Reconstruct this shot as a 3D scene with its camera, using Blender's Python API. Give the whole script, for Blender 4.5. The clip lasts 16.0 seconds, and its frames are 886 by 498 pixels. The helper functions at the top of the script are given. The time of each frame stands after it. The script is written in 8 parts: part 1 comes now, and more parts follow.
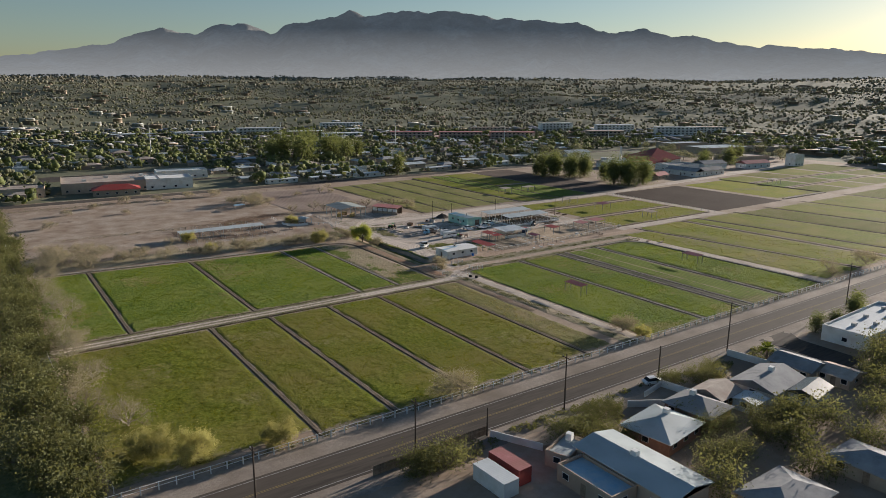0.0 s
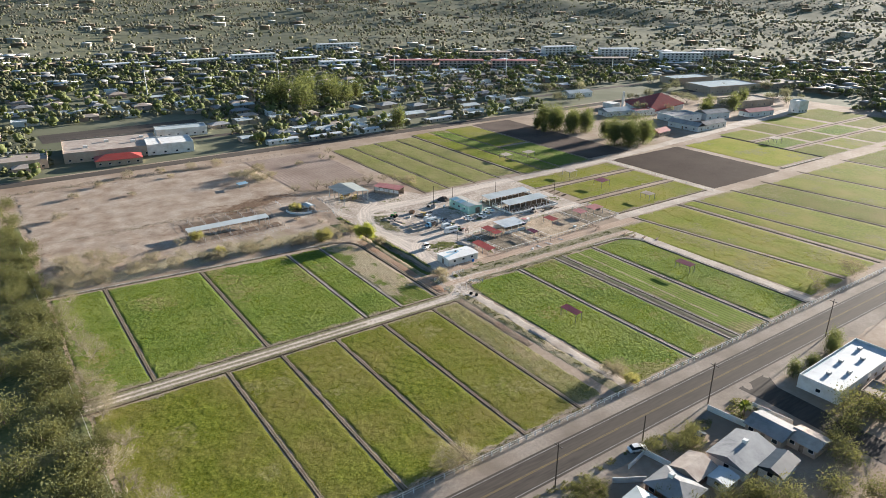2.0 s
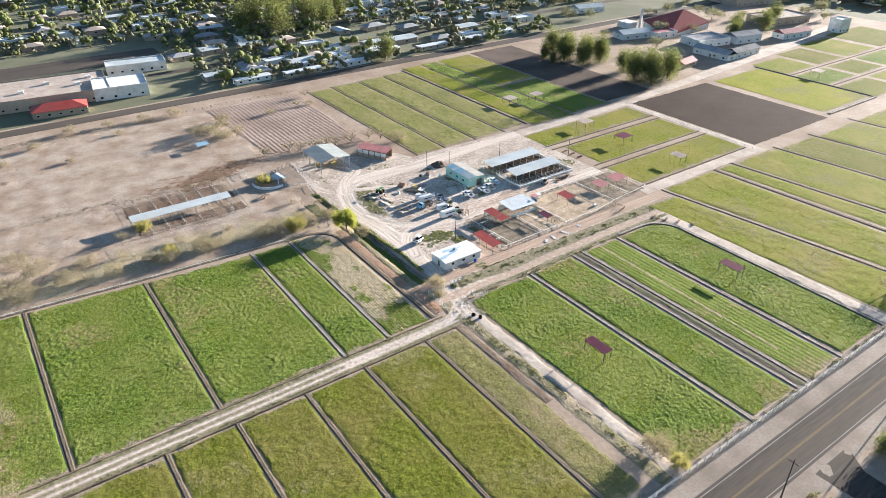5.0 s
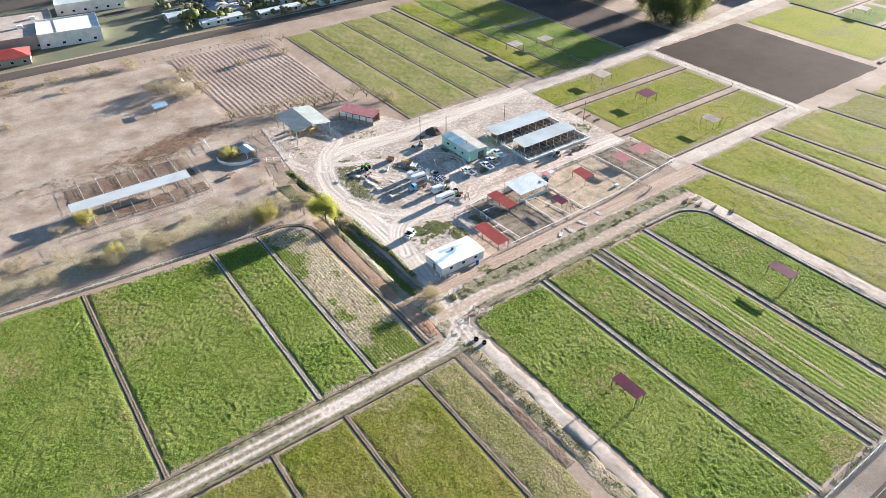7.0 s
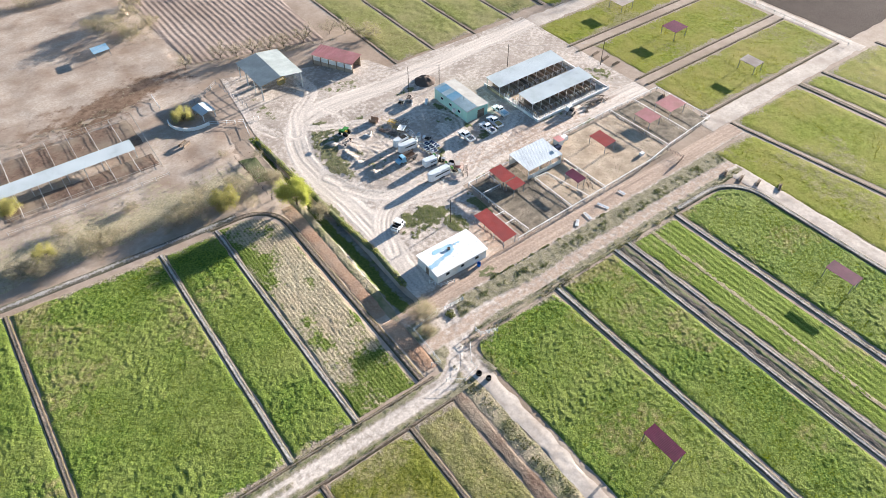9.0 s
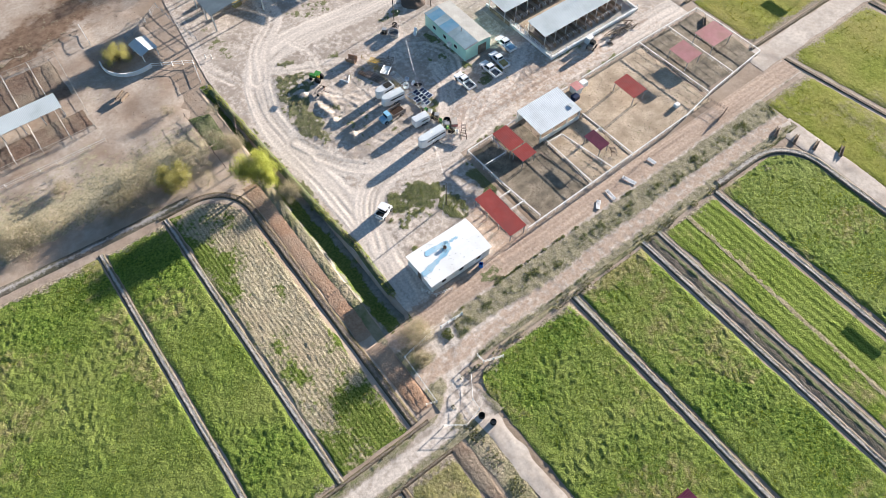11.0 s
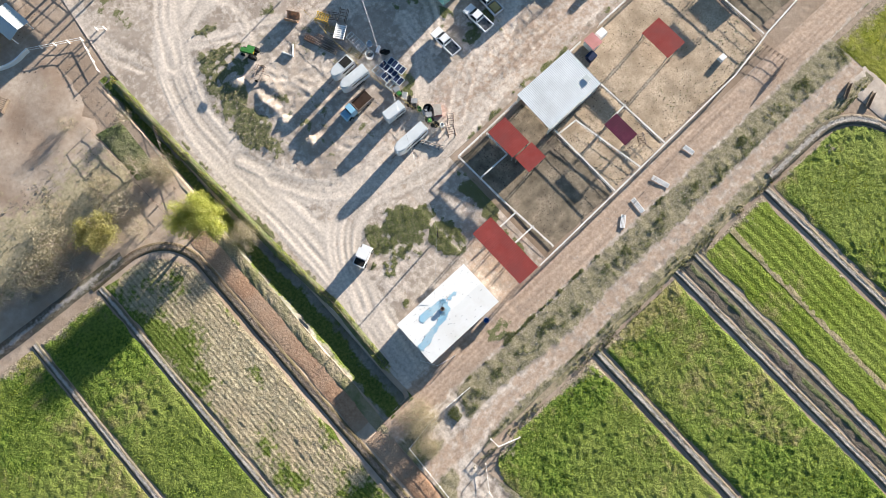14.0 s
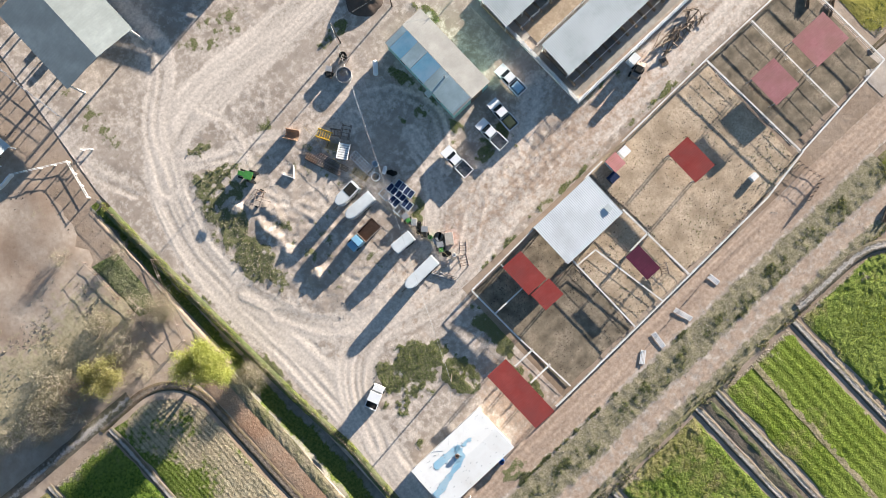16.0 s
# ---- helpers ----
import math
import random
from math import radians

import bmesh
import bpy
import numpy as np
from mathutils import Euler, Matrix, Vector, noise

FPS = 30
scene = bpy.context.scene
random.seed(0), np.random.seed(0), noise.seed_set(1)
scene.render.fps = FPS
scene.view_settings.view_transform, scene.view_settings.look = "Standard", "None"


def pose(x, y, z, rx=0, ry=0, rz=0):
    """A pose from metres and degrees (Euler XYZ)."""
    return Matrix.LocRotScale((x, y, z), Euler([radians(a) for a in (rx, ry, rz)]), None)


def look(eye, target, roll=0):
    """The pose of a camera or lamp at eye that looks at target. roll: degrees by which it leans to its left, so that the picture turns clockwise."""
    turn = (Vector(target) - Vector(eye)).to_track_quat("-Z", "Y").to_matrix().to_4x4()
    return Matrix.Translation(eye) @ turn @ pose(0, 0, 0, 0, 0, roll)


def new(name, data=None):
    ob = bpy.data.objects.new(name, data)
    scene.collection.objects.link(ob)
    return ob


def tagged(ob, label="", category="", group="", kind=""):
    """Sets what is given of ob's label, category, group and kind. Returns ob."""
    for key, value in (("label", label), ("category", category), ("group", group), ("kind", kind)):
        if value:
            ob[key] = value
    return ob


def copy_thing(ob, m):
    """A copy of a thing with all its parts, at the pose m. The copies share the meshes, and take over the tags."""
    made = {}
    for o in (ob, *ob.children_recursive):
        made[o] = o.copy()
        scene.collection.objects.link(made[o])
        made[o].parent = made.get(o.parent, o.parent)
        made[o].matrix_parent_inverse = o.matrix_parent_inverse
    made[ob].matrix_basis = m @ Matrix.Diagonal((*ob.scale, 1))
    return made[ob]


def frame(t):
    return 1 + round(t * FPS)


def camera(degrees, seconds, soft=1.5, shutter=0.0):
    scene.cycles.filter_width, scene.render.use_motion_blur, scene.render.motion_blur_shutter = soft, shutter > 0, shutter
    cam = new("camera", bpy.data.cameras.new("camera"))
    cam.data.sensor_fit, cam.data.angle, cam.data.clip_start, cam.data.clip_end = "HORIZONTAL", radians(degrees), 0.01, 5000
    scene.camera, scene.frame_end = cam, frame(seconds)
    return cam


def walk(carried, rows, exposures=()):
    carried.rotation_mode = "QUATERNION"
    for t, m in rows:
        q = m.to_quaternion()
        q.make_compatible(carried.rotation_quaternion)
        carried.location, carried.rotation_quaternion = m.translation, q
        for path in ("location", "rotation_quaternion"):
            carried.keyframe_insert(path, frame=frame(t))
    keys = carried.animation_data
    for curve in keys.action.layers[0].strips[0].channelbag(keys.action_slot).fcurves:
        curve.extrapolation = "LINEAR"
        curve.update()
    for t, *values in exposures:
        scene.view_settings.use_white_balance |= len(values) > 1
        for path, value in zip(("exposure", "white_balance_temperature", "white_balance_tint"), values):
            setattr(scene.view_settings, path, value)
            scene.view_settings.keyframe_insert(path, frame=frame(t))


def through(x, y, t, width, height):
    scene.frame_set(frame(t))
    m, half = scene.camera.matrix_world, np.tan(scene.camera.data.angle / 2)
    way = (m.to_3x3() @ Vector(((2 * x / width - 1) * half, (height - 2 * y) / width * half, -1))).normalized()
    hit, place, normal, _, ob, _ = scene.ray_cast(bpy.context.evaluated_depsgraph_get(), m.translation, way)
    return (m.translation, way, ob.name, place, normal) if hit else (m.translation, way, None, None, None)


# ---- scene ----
cam = camera(65.9, 16.0, 0.8)
PATH = [
    (0, (-0.025, -0.086, 59.605), (1.09, 1.509, 59.145), 0.3),
    (0.5, (0.048, 0.155, 69.887), (1.152, 1.733, 69.35), 0.3),
    (1, (-0.176, 0.315, 79.801), (0.916, 1.876, 79.191), 0.4),
    (1.5, (0.064, 0.508, 90.513), (1.142, 2.051, 89.838), 0.4),
    (2, (1.768, 4.026, 100.452), (2.833, 5.545, 99.705), 0.3),
    (2.5, (5.673, 9.917, 109.8), (6.72, 11.406, 108.971), 0.4),
    (3, (10.359, 16.582, 112.166), (11.399, 18.052, 111.297), 0.3),
    (3.5, (16.092, 25.139, 112.036), (17.124, 26.595, 111.134), 0.3),
    (4, (21.636, 32.807, 111.85), (22.659, 34.249, 110.915), 0.2),
    (4.2, (23.901, 35.938, 111.797), (24.921, 37.373, 110.847), 0.2),
    (6.3, (48.832, 70.797, 111.457), (49.795, 72.138, 110.328), -0.2),
    (6.5, (51.094, 73.984, 111.365), (52.052, 75.312, 110.217), -0.1),
    (7, (56.765, 81.846, 111.233), (57.702, 83.144, 110.034), -0.0),
    (7.5, (62.664, 90.159, 111.036), (63.58, 91.419, 109.781), -0.1),
    (8, (68.352, 97.662, 110.886), (69.242, 98.885, 109.577), -0.2),
    (8.5, (74.376, 105.73, 110.721), (75.234, 106.907, 109.351), -0.4),
    (9, (79.659, 113.389, 110.695), (80.489, 114.514, 109.266), -0.3),
    (9.5, (85.715, 121.364, 110.213), (86.505, 122.431, 108.717), -0.4),
    (10, (91.309, 128.756, 110.082), (92.055, 129.76, 108.522), -0.6),
    (10.2, (93.59, 131.759, 110.055), (94.316, 132.734, 108.467), -0.5),
    (12.3, (118.585, 165.396, 108.954), (119.048, 166.001, 107.104), -1.6),
    (12.5, (120.872, 168.3, 108.876), (121.31, 168.87, 107.009), -1.8),
    (13, (126.533, 175.406, 108.607), (126.906, 175.885, 106.701), -2.5),
    (13.5, (132.773, 182.904, 108.305), (133.064, 183.278, 106.362), -3.4),
    (14, (138.536, 190.015, 108.147), (138.743, 190.282, 106.176), -4.7),
    (14.5, (144.691, 197.687, 107.998), (144.79, 197.837, 106.006), -9.4),
    (15, (151.4, 205.22, 107.9), (151.396, 205.27, 105.9), -48.0),
    (15.5, (157.379, 211.638, 107.588), (157.371, 211.697, 105.589), -50.4),
    (16, (162.904, 218.059, 107.46), (162.907, 218.13, 105.462), -40.7),
]
EXPOSURES = [(0, 0.95, 6700, 12), (1, 1.3, 6600, 11), (1.5, 1.62, 6550, 10), (2.5, 2.02, 6500, 10), (4, 2.22, 6450, 11), (6.5, 2.3, 6300, 12), (8, 2.34, 6250, 12), (10, 2.2, 6350, 12), (12.5, 2.06, 6450, 11), (14, 2.05, 6600, 10), (16, 1.98, 6580, 11)]
walk(cam, [(t, look(eye, target, roll)) for t, eye, target, roll in PATH], EXPOSURES)

# ---------------------------------------------------------------- light
SUN_AZ, SUN_EL = radians(6.3), radians(10.0)
TO_SUN = Vector((math.cos(SUN_EL) * math.cos(SUN_AZ), math.cos(SUN_EL) * math.sin(SUN_AZ), math.sin(SUN_EL)))
world = bpy.data.worlds.new("sky")
scene.world = world
world.use_nodes = True
wn = world.node_tree.nodes
sky = wn.new("ShaderNodeTexSky")
sky.sky_type, sky.sun_disc = "NISHITA", False
sky.sun_elevation, sky.sun_rotation = SUN_EL, radians(90) - SUN_AZ
sky.dust_density, sky.air_density, sky.ozone_density = 0.4, 1.0, 2.6
world.node_tree.links.new(sky.outputs[0], wn["Background"].inputs["Color"])
wn["Background"].inputs["Strength"].default_value = 0.05
sun = new("sun", bpy.data.lights.new("sun", "SUN"))
sun.data.energy, sun.data.angle, sun.data.color = 5.0, radians(0.6), (1.0, 0.92, 0.825)
sun.matrix_world = look(TO_SUN * 300, (0, 0, 0))


# ---------------------------------------------------------------- materials
def mat(name, c1, c2, fine=1.5, coarse=0.08, c3=None, rough=0.9, bump=0.0, bscale=3.0, metal=0.0, rand=0.0, stretch=(1, 1, 1), glow=0.0, mixc=0.5, spec=0.12):
    """A surface that varies at two scales (per metre), with relief and a random tint from object to object."""
    m = bpy.data.materials.new(name)
    m.use_nodes = True
    nt = m.node_tree
    n, l = nt.nodes, nt.links
    b = n["Principled BSDF"]
    geo = n.new("ShaderNodeNewGeometry")
    mp = n.new("ShaderNodeMapping")
    mp.inputs["Scale"].default_value = stretch
    l.new(geo.outputs["Position"], mp.inputs["Vector"])

    def tex(scale, detail=4.0):
        t = n.new("ShaderNodeTexNoise")
        t.inputs["Scale"].default_value, t.inputs["Detail"].default_value, t.inputs["Roughness"].default_value = scale, detail, 0.62
        l.new(mp.outputs[0], t.inputs["Vector"])
        return t.outputs["Fac"]

    def ramp(fac, lo, hi):
        r = n.new("ShaderNodeMapRange")
        r.inputs["From Min"].default_value, r.inputs["From Max"].default_value = lo, hi
        l.new(fac, r.inputs["Value"])
        return r.outputs[0]

    def mix(fac, a, c):
        x = n.new("ShaderNodeMix")
        x.data_type = "RGBA"
        for sock, val in ((x.inputs[0], fac), (x.inputs[6], a), (x.inputs[7], c)):
            if hasattr(val, "links"):
                l.new(val, sock)
            elif isinstance(val, tuple):
                sock.default_value = (*val, 1)
            else:
                sock.default_value = val
        return x.outputs[2]

    col = mix(ramp(tex(fine), 0.34, 0.66), c1, c2)
    if c3:
        col = mix(ramp(tex(coarse, 6.0), mixc - 0.12, mixc + 0.16), col, c3)
    if rand:
        info = n.new("ShaderNodeObjectInfo")
        hsv = n.new("ShaderNodeHueSaturation")
        l.new(col, hsv.inputs["Color"])
        rr = n.new("ShaderNodeMapRange")
        rr.inputs["To Min"].default_value, rr.inputs["To Max"].default_value = 1 - rand, 1 + rand
        l.new(info.outputs["Random"], rr.inputs["Value"])
        l.new(rr.outputs[0], hsv.inputs["Value"])
        col = hsv.outputs[0]
    l.new(col, b.inputs["Base Color"])
    b.inputs["Roughness"].default_value, b.inputs["Metallic"].default_value = rough, metal
    b.inputs["Specular IOR Level"].default_value = spec
    if bump:
        bp = n.new("ShaderNodeBump")
        bp.inputs["Strength"].default_value, bp.inputs["Distance"].default_value = min(bump, 1.0), 0.3 * bump
        l.new(tex(bscale, 6.0), bp.inputs["Height"])
        l.new(bp.outputs[0], b.inputs["Normal"])
    if glow:
        l.new(col, b.inputs["Emission Color"])
        b.inputs["Emission Strength"].default_value = glow
    return m


def leafy(name, c1, c2, fine=1.0, through=0.42, tint=(1.3, 1.15, 0.55)):
    """Leaves: diffuse with some light passing through, tinted clump by clump."""
    m = mat(name, c1, c2, fine, rand=0.16, rough=0.75)
    nt = m.node_tree
    n, l = nt.nodes, nt.links
    b = n["Principled BSDF"]
    tr = n.new("ShaderNodeBsdfTranslucent")
    mx = n.new("ShaderNodeMixShader")
    mx.inputs[0].default_value = through
    warm = n.new("ShaderNodeMix")
    warm.data_type, warm.blend_type = "RGBA", "MULTIPLY"
    warm.inputs[0].default_value, warm.inputs[7].default_value = 1.0, (*tint, 1)
    l.new(b.inputs["Base Color"].links[0].from_socket, warm.inputs[6])
    l.new(warm.outputs[2], tr.inputs["Color"])
    l.new(b.outputs[0], mx.inputs[1])
    l.new(tr.outputs[0], mx.inputs[2])
    l.new(mx.outputs[0], n["Material Output"].inputs["Surface"])
    return m


DIRT = mat("desert_dirt", (0.345, 0.268, 0.205), (0.44, 0.355, 0.283), 0.5, 0.035, (0.255, 0.187, 0.134), bump=0.5, bscale=1.2)
TRACK = mat("track_sand", (0.45, 0.385, 0.325), (0.6, 0.525, 0.45), 1.2, 0.12, (0.37, 0.305, 0.25), bump=0.25, bscale=1.6)
PEN = mat("pen_manure", (0.2, 0.162, 0.12), (0.36, 0.295, 0.215), 3.2, 0.4, (0.12, 0.1, 0.072), bump=0.3, bscale=5.0)
PENRED = mat("pen_red_dirt", (0.41, 0.315, 0.222), (0.62, 0.495, 0.365), 3.4, 0.22, (0.32, 0.245, 0.168), bump=0.3, bscale=5.0)
CONCRETE = mat("worn_concrete", (0.36, 0.33, 0.29), (0.46, 0.43, 0.385), 1.2, 0.2, (0.28, 0.25, 0.21), bump=0.1, bscale=4.0)
DRYGRASS = mat("dry_grass", (0.24, 0.2, 0.115), (0.36, 0.3, 0.19), 0.8, 0.09, (0.14, 0.16, 0.045), bump=0.8, bscale=2.0, mixc=0.6)
SOIL = mat("ploughed_soil", (0.034, 0.021, 0.016), (0.05, 0.033, 0.026), 1.2, 0.05, (0.06, 0.042, 0.033), bump=0.6, bscale=2.0, spec=0.05)
BROWNSOIL = mat("bare_brown_soil", (0.075, 0.057, 0.047), (0.105, 0.082, 0.07), 0.8, 0.03, (0.15, 0.115, 0.095), bump=0.5, bscale=1.5, spec=0.05)
FURROW = mat("furrowed_soil", (0.29, 0.22, 0.18), (0.38, 0.3, 0.25), 0.8, 0.04, (0.24, 0.18, 0.145), bump=0.5, bscale=2.0)
REDSOIL = mat("red_soil", (0.27, 0.16, 0.1), (0.385, 0.245, 0.16), 1.6, 0.12, (0.34, 0.255, 0.185), bump=0.6, bscale=2.6)
DARKRED = mat("dark_red_soil", (0.12, 0.078, 0.055), (0.2, 0.135, 0.098), 1.4, 0.12, (0.24, 0.19, 0.14), bump=0.6, bscale=2.4)
WEEDY = mat("weedy_ground", (0.14, 0.15, 0.06), (0.26, 0.22, 0.13), 0.7, 0.12, (0.36, 0.29, 0.21), bump=0.8, bscale=1.8)
ASPHALT = mat("worn_asphalt", (0.05, 0.043, 0.038), (0.088, 0.075, 0.064), 1.6, 0.05, (0.11, 0.092, 0.076), bump=0.15, bscale=8, stretch=(0.1, 1, 1))
GRAVEL = mat("grey_gravel", (0.27, 0.228, 0.19), (0.36, 0.308, 0.26), 1.5, 0.07, (0.2, 0.163, 0.13), bump=0.5, bscale=3.0)
YLINE = mat("road_paint_yellow", (0.26, 0.19, 0.07), (0.17, 0.14, 0.09), 1.0)
WLINE = mat("road_paint_white", (0.40, 0.39, 0.37), (0.22, 0.21, 0.2), 1.0)
WHITE = mat("white_paint", (0.74, 0.74, 0.72), (0.80, 0.80, 0.79), 0.6, 0.3, (0.64, 0.62, 0.58), rough=0.55, mixc=0.6)
WALLW = mat("white_wall", (0.66, 0.66, 0.63), (0.76, 0.76, 0.74), 0.5, 0.3, (0.55, 0.52, 0.47), rough=0.8, mixc=0.6, rand=0.08)
ROOFW = mat("white_metal_roof", (0.55, 0.585, 0.6), (0.62, 0.655, 0.67), 0.35, 0.2, (0.46, 0.49, 0.5), rough=0.45, mixc=0.6)
ROOFG = mat("galvanised_roof", (0.47, 0.515, 0.52), (0.55, 0.595, 0.6), 0.4, 0.2, (0.39, 0.43, 0.43), rough=0.4)
ROOFR = mat("red_metal_roof", (0.34, 0.055, 0.045), (0.40, 0.085, 0.07), 0.4, 0.25, (0.30, 0.075, 0.065), rough=0.5, rand=0.08)
ROOFP = mat("maroon_metal_roof", (0.155, 0.035, 0.065), (0.19, 0.05, 0.08), 0.5, 0.3, (0.13, 0.04, 0.06), rough=0.5)
ROOFPINK = mat("faded_red_roof", (0.40, 0.16, 0.16), (0.48, 0.22, 0.22), 0.5, 0.3, (0.36, 0.17, 0.15), rough=0.6)
ROOFGREY = mat("grey_shingle_roof", (0.20, 0.205, 0.21), (0.28, 0.285, 0.29), 0.9, 0.2, (0.34, 0.34, 0.34), rough=0.9, rand=0.25, bump=0.2, bscale=6)
ROOFTAN = mat("tan_roof", (0.40, 0.34, 0.29), (0.50, 0.44, 0.38), 0.7, 0.2, (0.34, 0.27, 0.23), rough=0.9, rand=0.2)
ROOFOLD = mat("dull_grey_green_roof", (0.3, 0.33, 0.315), (0.38, 0.41, 0.395), 0.5, 0.2, (0.26, 0.285, 0.27), rough=0.6)
ROOFDULL = mat("dusty_sheet_roof", (0.36, 0.345, 0.315), (0.44, 0.425, 0.39), 0.6, 0.25, (0.31, 0.3, 0.275), rough=0.7)
SHEETB = mat("blue_roof_sheet", (0.15, 0.34, 0.46), (0.2, 0.41, 0.53), 0.8, 0.3, (0.27, 0.42, 0.52), rough=0.5)
SHEETG = mat("grey_green_roof_sheet", (0.36, 0.46, 0.48), (0.44, 0.54, 0.56), 0.8, 0.3, (0.3, 0.38, 0.39), rough=0.5)
BEDGREY = mat("scuffed_truck_bed", (0.1, 0.105, 0.11), (0.2, 0.205, 0.21), 3.0, rough=0.6)
TEAL = mat("mint_wall", (0.41, 0.66, 0.56), (0.46, 0.71, 0.61), 0.4, 0.25, (0.37, 0.58, 0.5), rough=0.6)
BLUE = mat("blue_coating", (0.24, 0.44, 0.58), (0.30, 0.50, 0.62), 1.2, 0.5, (0.42, 0.54, 0.60), rough=0.6)
BLUED = mat("dark_blue_plastic", (0.015, 0.025, 0.06), (0.025, 0.04, 0.09), 1.0, rough=0.5)
STUCCO = mat("beige_stucco", (0.42, 0.34, 0.26), (0.50, 0.41, 0.32), 0.5, 0.1, (0.36, 0.28, 0.22), rand=0.15)
PINKST = mat("pinkish_stucco", (0.46, 0.33, 0.28), (0.52, 0.39, 0.33), 0.5, 0.1, (0.40, 0.30, 0.25), rand=0.15)
BRICK = mat("brick_wall", (0.30, 0.15, 0.10), (0.36, 0.20, 0.14), 2.0, 0.3, (0.26, 0.15, 0.11), rand=0.15)
GLASS = mat("dark_window", (0.012, 0.016, 0.02), (0.02, 0.025, 0.03), 1.0, rough=0.2, spec=0.16)
TYRE = mat("black_rubber", (0.015, 0.015, 0.015), (0.03, 0.03, 0.028), 3.0, rough=0.85)
STEEL = mat("rusty_steel", (0.15, 0.09, 0.06), (0.24, 0.16, 0.11), 2.0, 0.5, (0.30, 0.27, 0.25), rough=0.7, metal=0.3)
PIPEG = mat("grey_steel", (0.30, 0.31, 0.32), (0.40, 0.41, 0.42), 1.5, rough=0.5, metal=0.5)
PIPEW = mat("pale_rail_paint", (0.68, 0.67, 0.645), (0.76, 0.755, 0.73), 1.0, 0.4, (0.56, 0.53, 0.48), rough=0.6)
WOOD = mat("weathered_wood", (0.20, 0.15, 0.11), (0.30, 0.24, 0.18), 1.5, 0.5, (0.16, 0.12, 0.09), rand=0.15)
POLE = mat("dark_pole_wood", (0.06, 0.045, 0.035), (0.10, 0.075, 0.06), 1.5, 0.4, (0.07, 0.06, 0.05))
HAY = mat("hay", (0.40, 0.30, 0.12), (0.50, 0.40, 0.19), 2.0, 0.5, (0.34, 0.26, 0.12), bump=0.6, bscale=6)
GREENP = mat("green_machine_paint", (0.045, 0.17, 0.045), (0.07, 0.24, 0.065), 2.0, rough=0.4)
YELLOWP = mat("yellow_machine_paint", (0.55, 0.36, 0.03), (0.48, 0.30, 0.05), 2.0, rough=0.5)
CARW = mat("white_car_paint", (0.72, 0.73, 0.74), (0.78, 0.79, 0.80), 0.5, rough=0.25, spec=0.5)
CARG = mat("dark_grey_car_paint", (0.06, 0.065, 0.07), (0.08, 0.085, 0.09), 0.5, rough=0.25, spec=0.5)
CARB = mat("blue_truck_paint", (0.22, 0.45, 0.62), (0.26, 0.50, 0.66), 0.6, rough=0.35, spec=0.5)
TRUNK = mat("bark", (0.12, 0.09, 0.07), (0.20, 0.16, 0.13), 3.0, 0.8, (0.15, 0.12, 0.10), rand=0.1)
TWIG = mat("bare_twigs", (0.30, 0.25, 0.20), (0.40, 0.34, 0.28), 2.0, rand=0.15)
L_BRIGHT = leafy("bright_leaves", (0.27, 0.3, 0.08), (0.42, 0.435, 0.15), 0.8, 0.48, (1.12, 1.08, 0.6))
L_YELLOW = leafy("yellow_leaves", (0.31, 0.29, 0.12), (0.45, 0.42, 0.2), 1.0, 0.5, (1.08, 1.05, 0.7))
L_GREEN = leafy("green_leaves", (0.09, 0.13, 0.03), (0.16, 0.20, 0.05))
L_OLIVE = leafy("olive_leaves", (0.105, 0.115, 0.05), (0.18, 0.185, 0.085), 1.0, 0.4, (1.15, 1.05, 0.7))
L_DRY = leafy("dry_leaves", (0.235, 0.21, 0.15), (0.34, 0.31, 0.235), 1.0, 0.4, (1.15, 1.08, 0.8))
# Town and far leaf colours are lightened to stand in for haze.
L_TOWN = leafy("haze_lifted_town_leaves", (0.14, 0.148, 0.092), (0.25, 0.245, 0.16), 0.05, 0.4, (1.08, 1.05, 0.88))
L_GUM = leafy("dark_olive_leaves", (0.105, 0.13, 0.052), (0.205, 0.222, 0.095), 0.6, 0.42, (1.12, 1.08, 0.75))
L_FAR = leafy("haze_lifted_far_leaves", (0.215, 0.21, 0.16), (0.31, 0.3, 0.235), 0.02, 0.45, (1.05, 1.0, 0.9))
SCRUB = mat("scrub_ground", (0.15, 0.155, 0.1), (0.212, 0.208, 0.146), 0.06, 0.012, (0.122, 0.13, 0.08), bump=0.4, bscale=0.3)
DITCH = mat("ditch_grass", (0.085, 0.105, 0.04), (0.15, 0.16, 0.075), 1.0, 0.1, (0.2, 0.18, 0.12), bump=0.8, bscale=1.8, mixc=0.6)
L_WEED = leafy("weeds", (0.115, 0.145, 0.048), (0.215, 0.23, 0.095), 1.0, 0.4, (1.15, 1.1, 0.6))


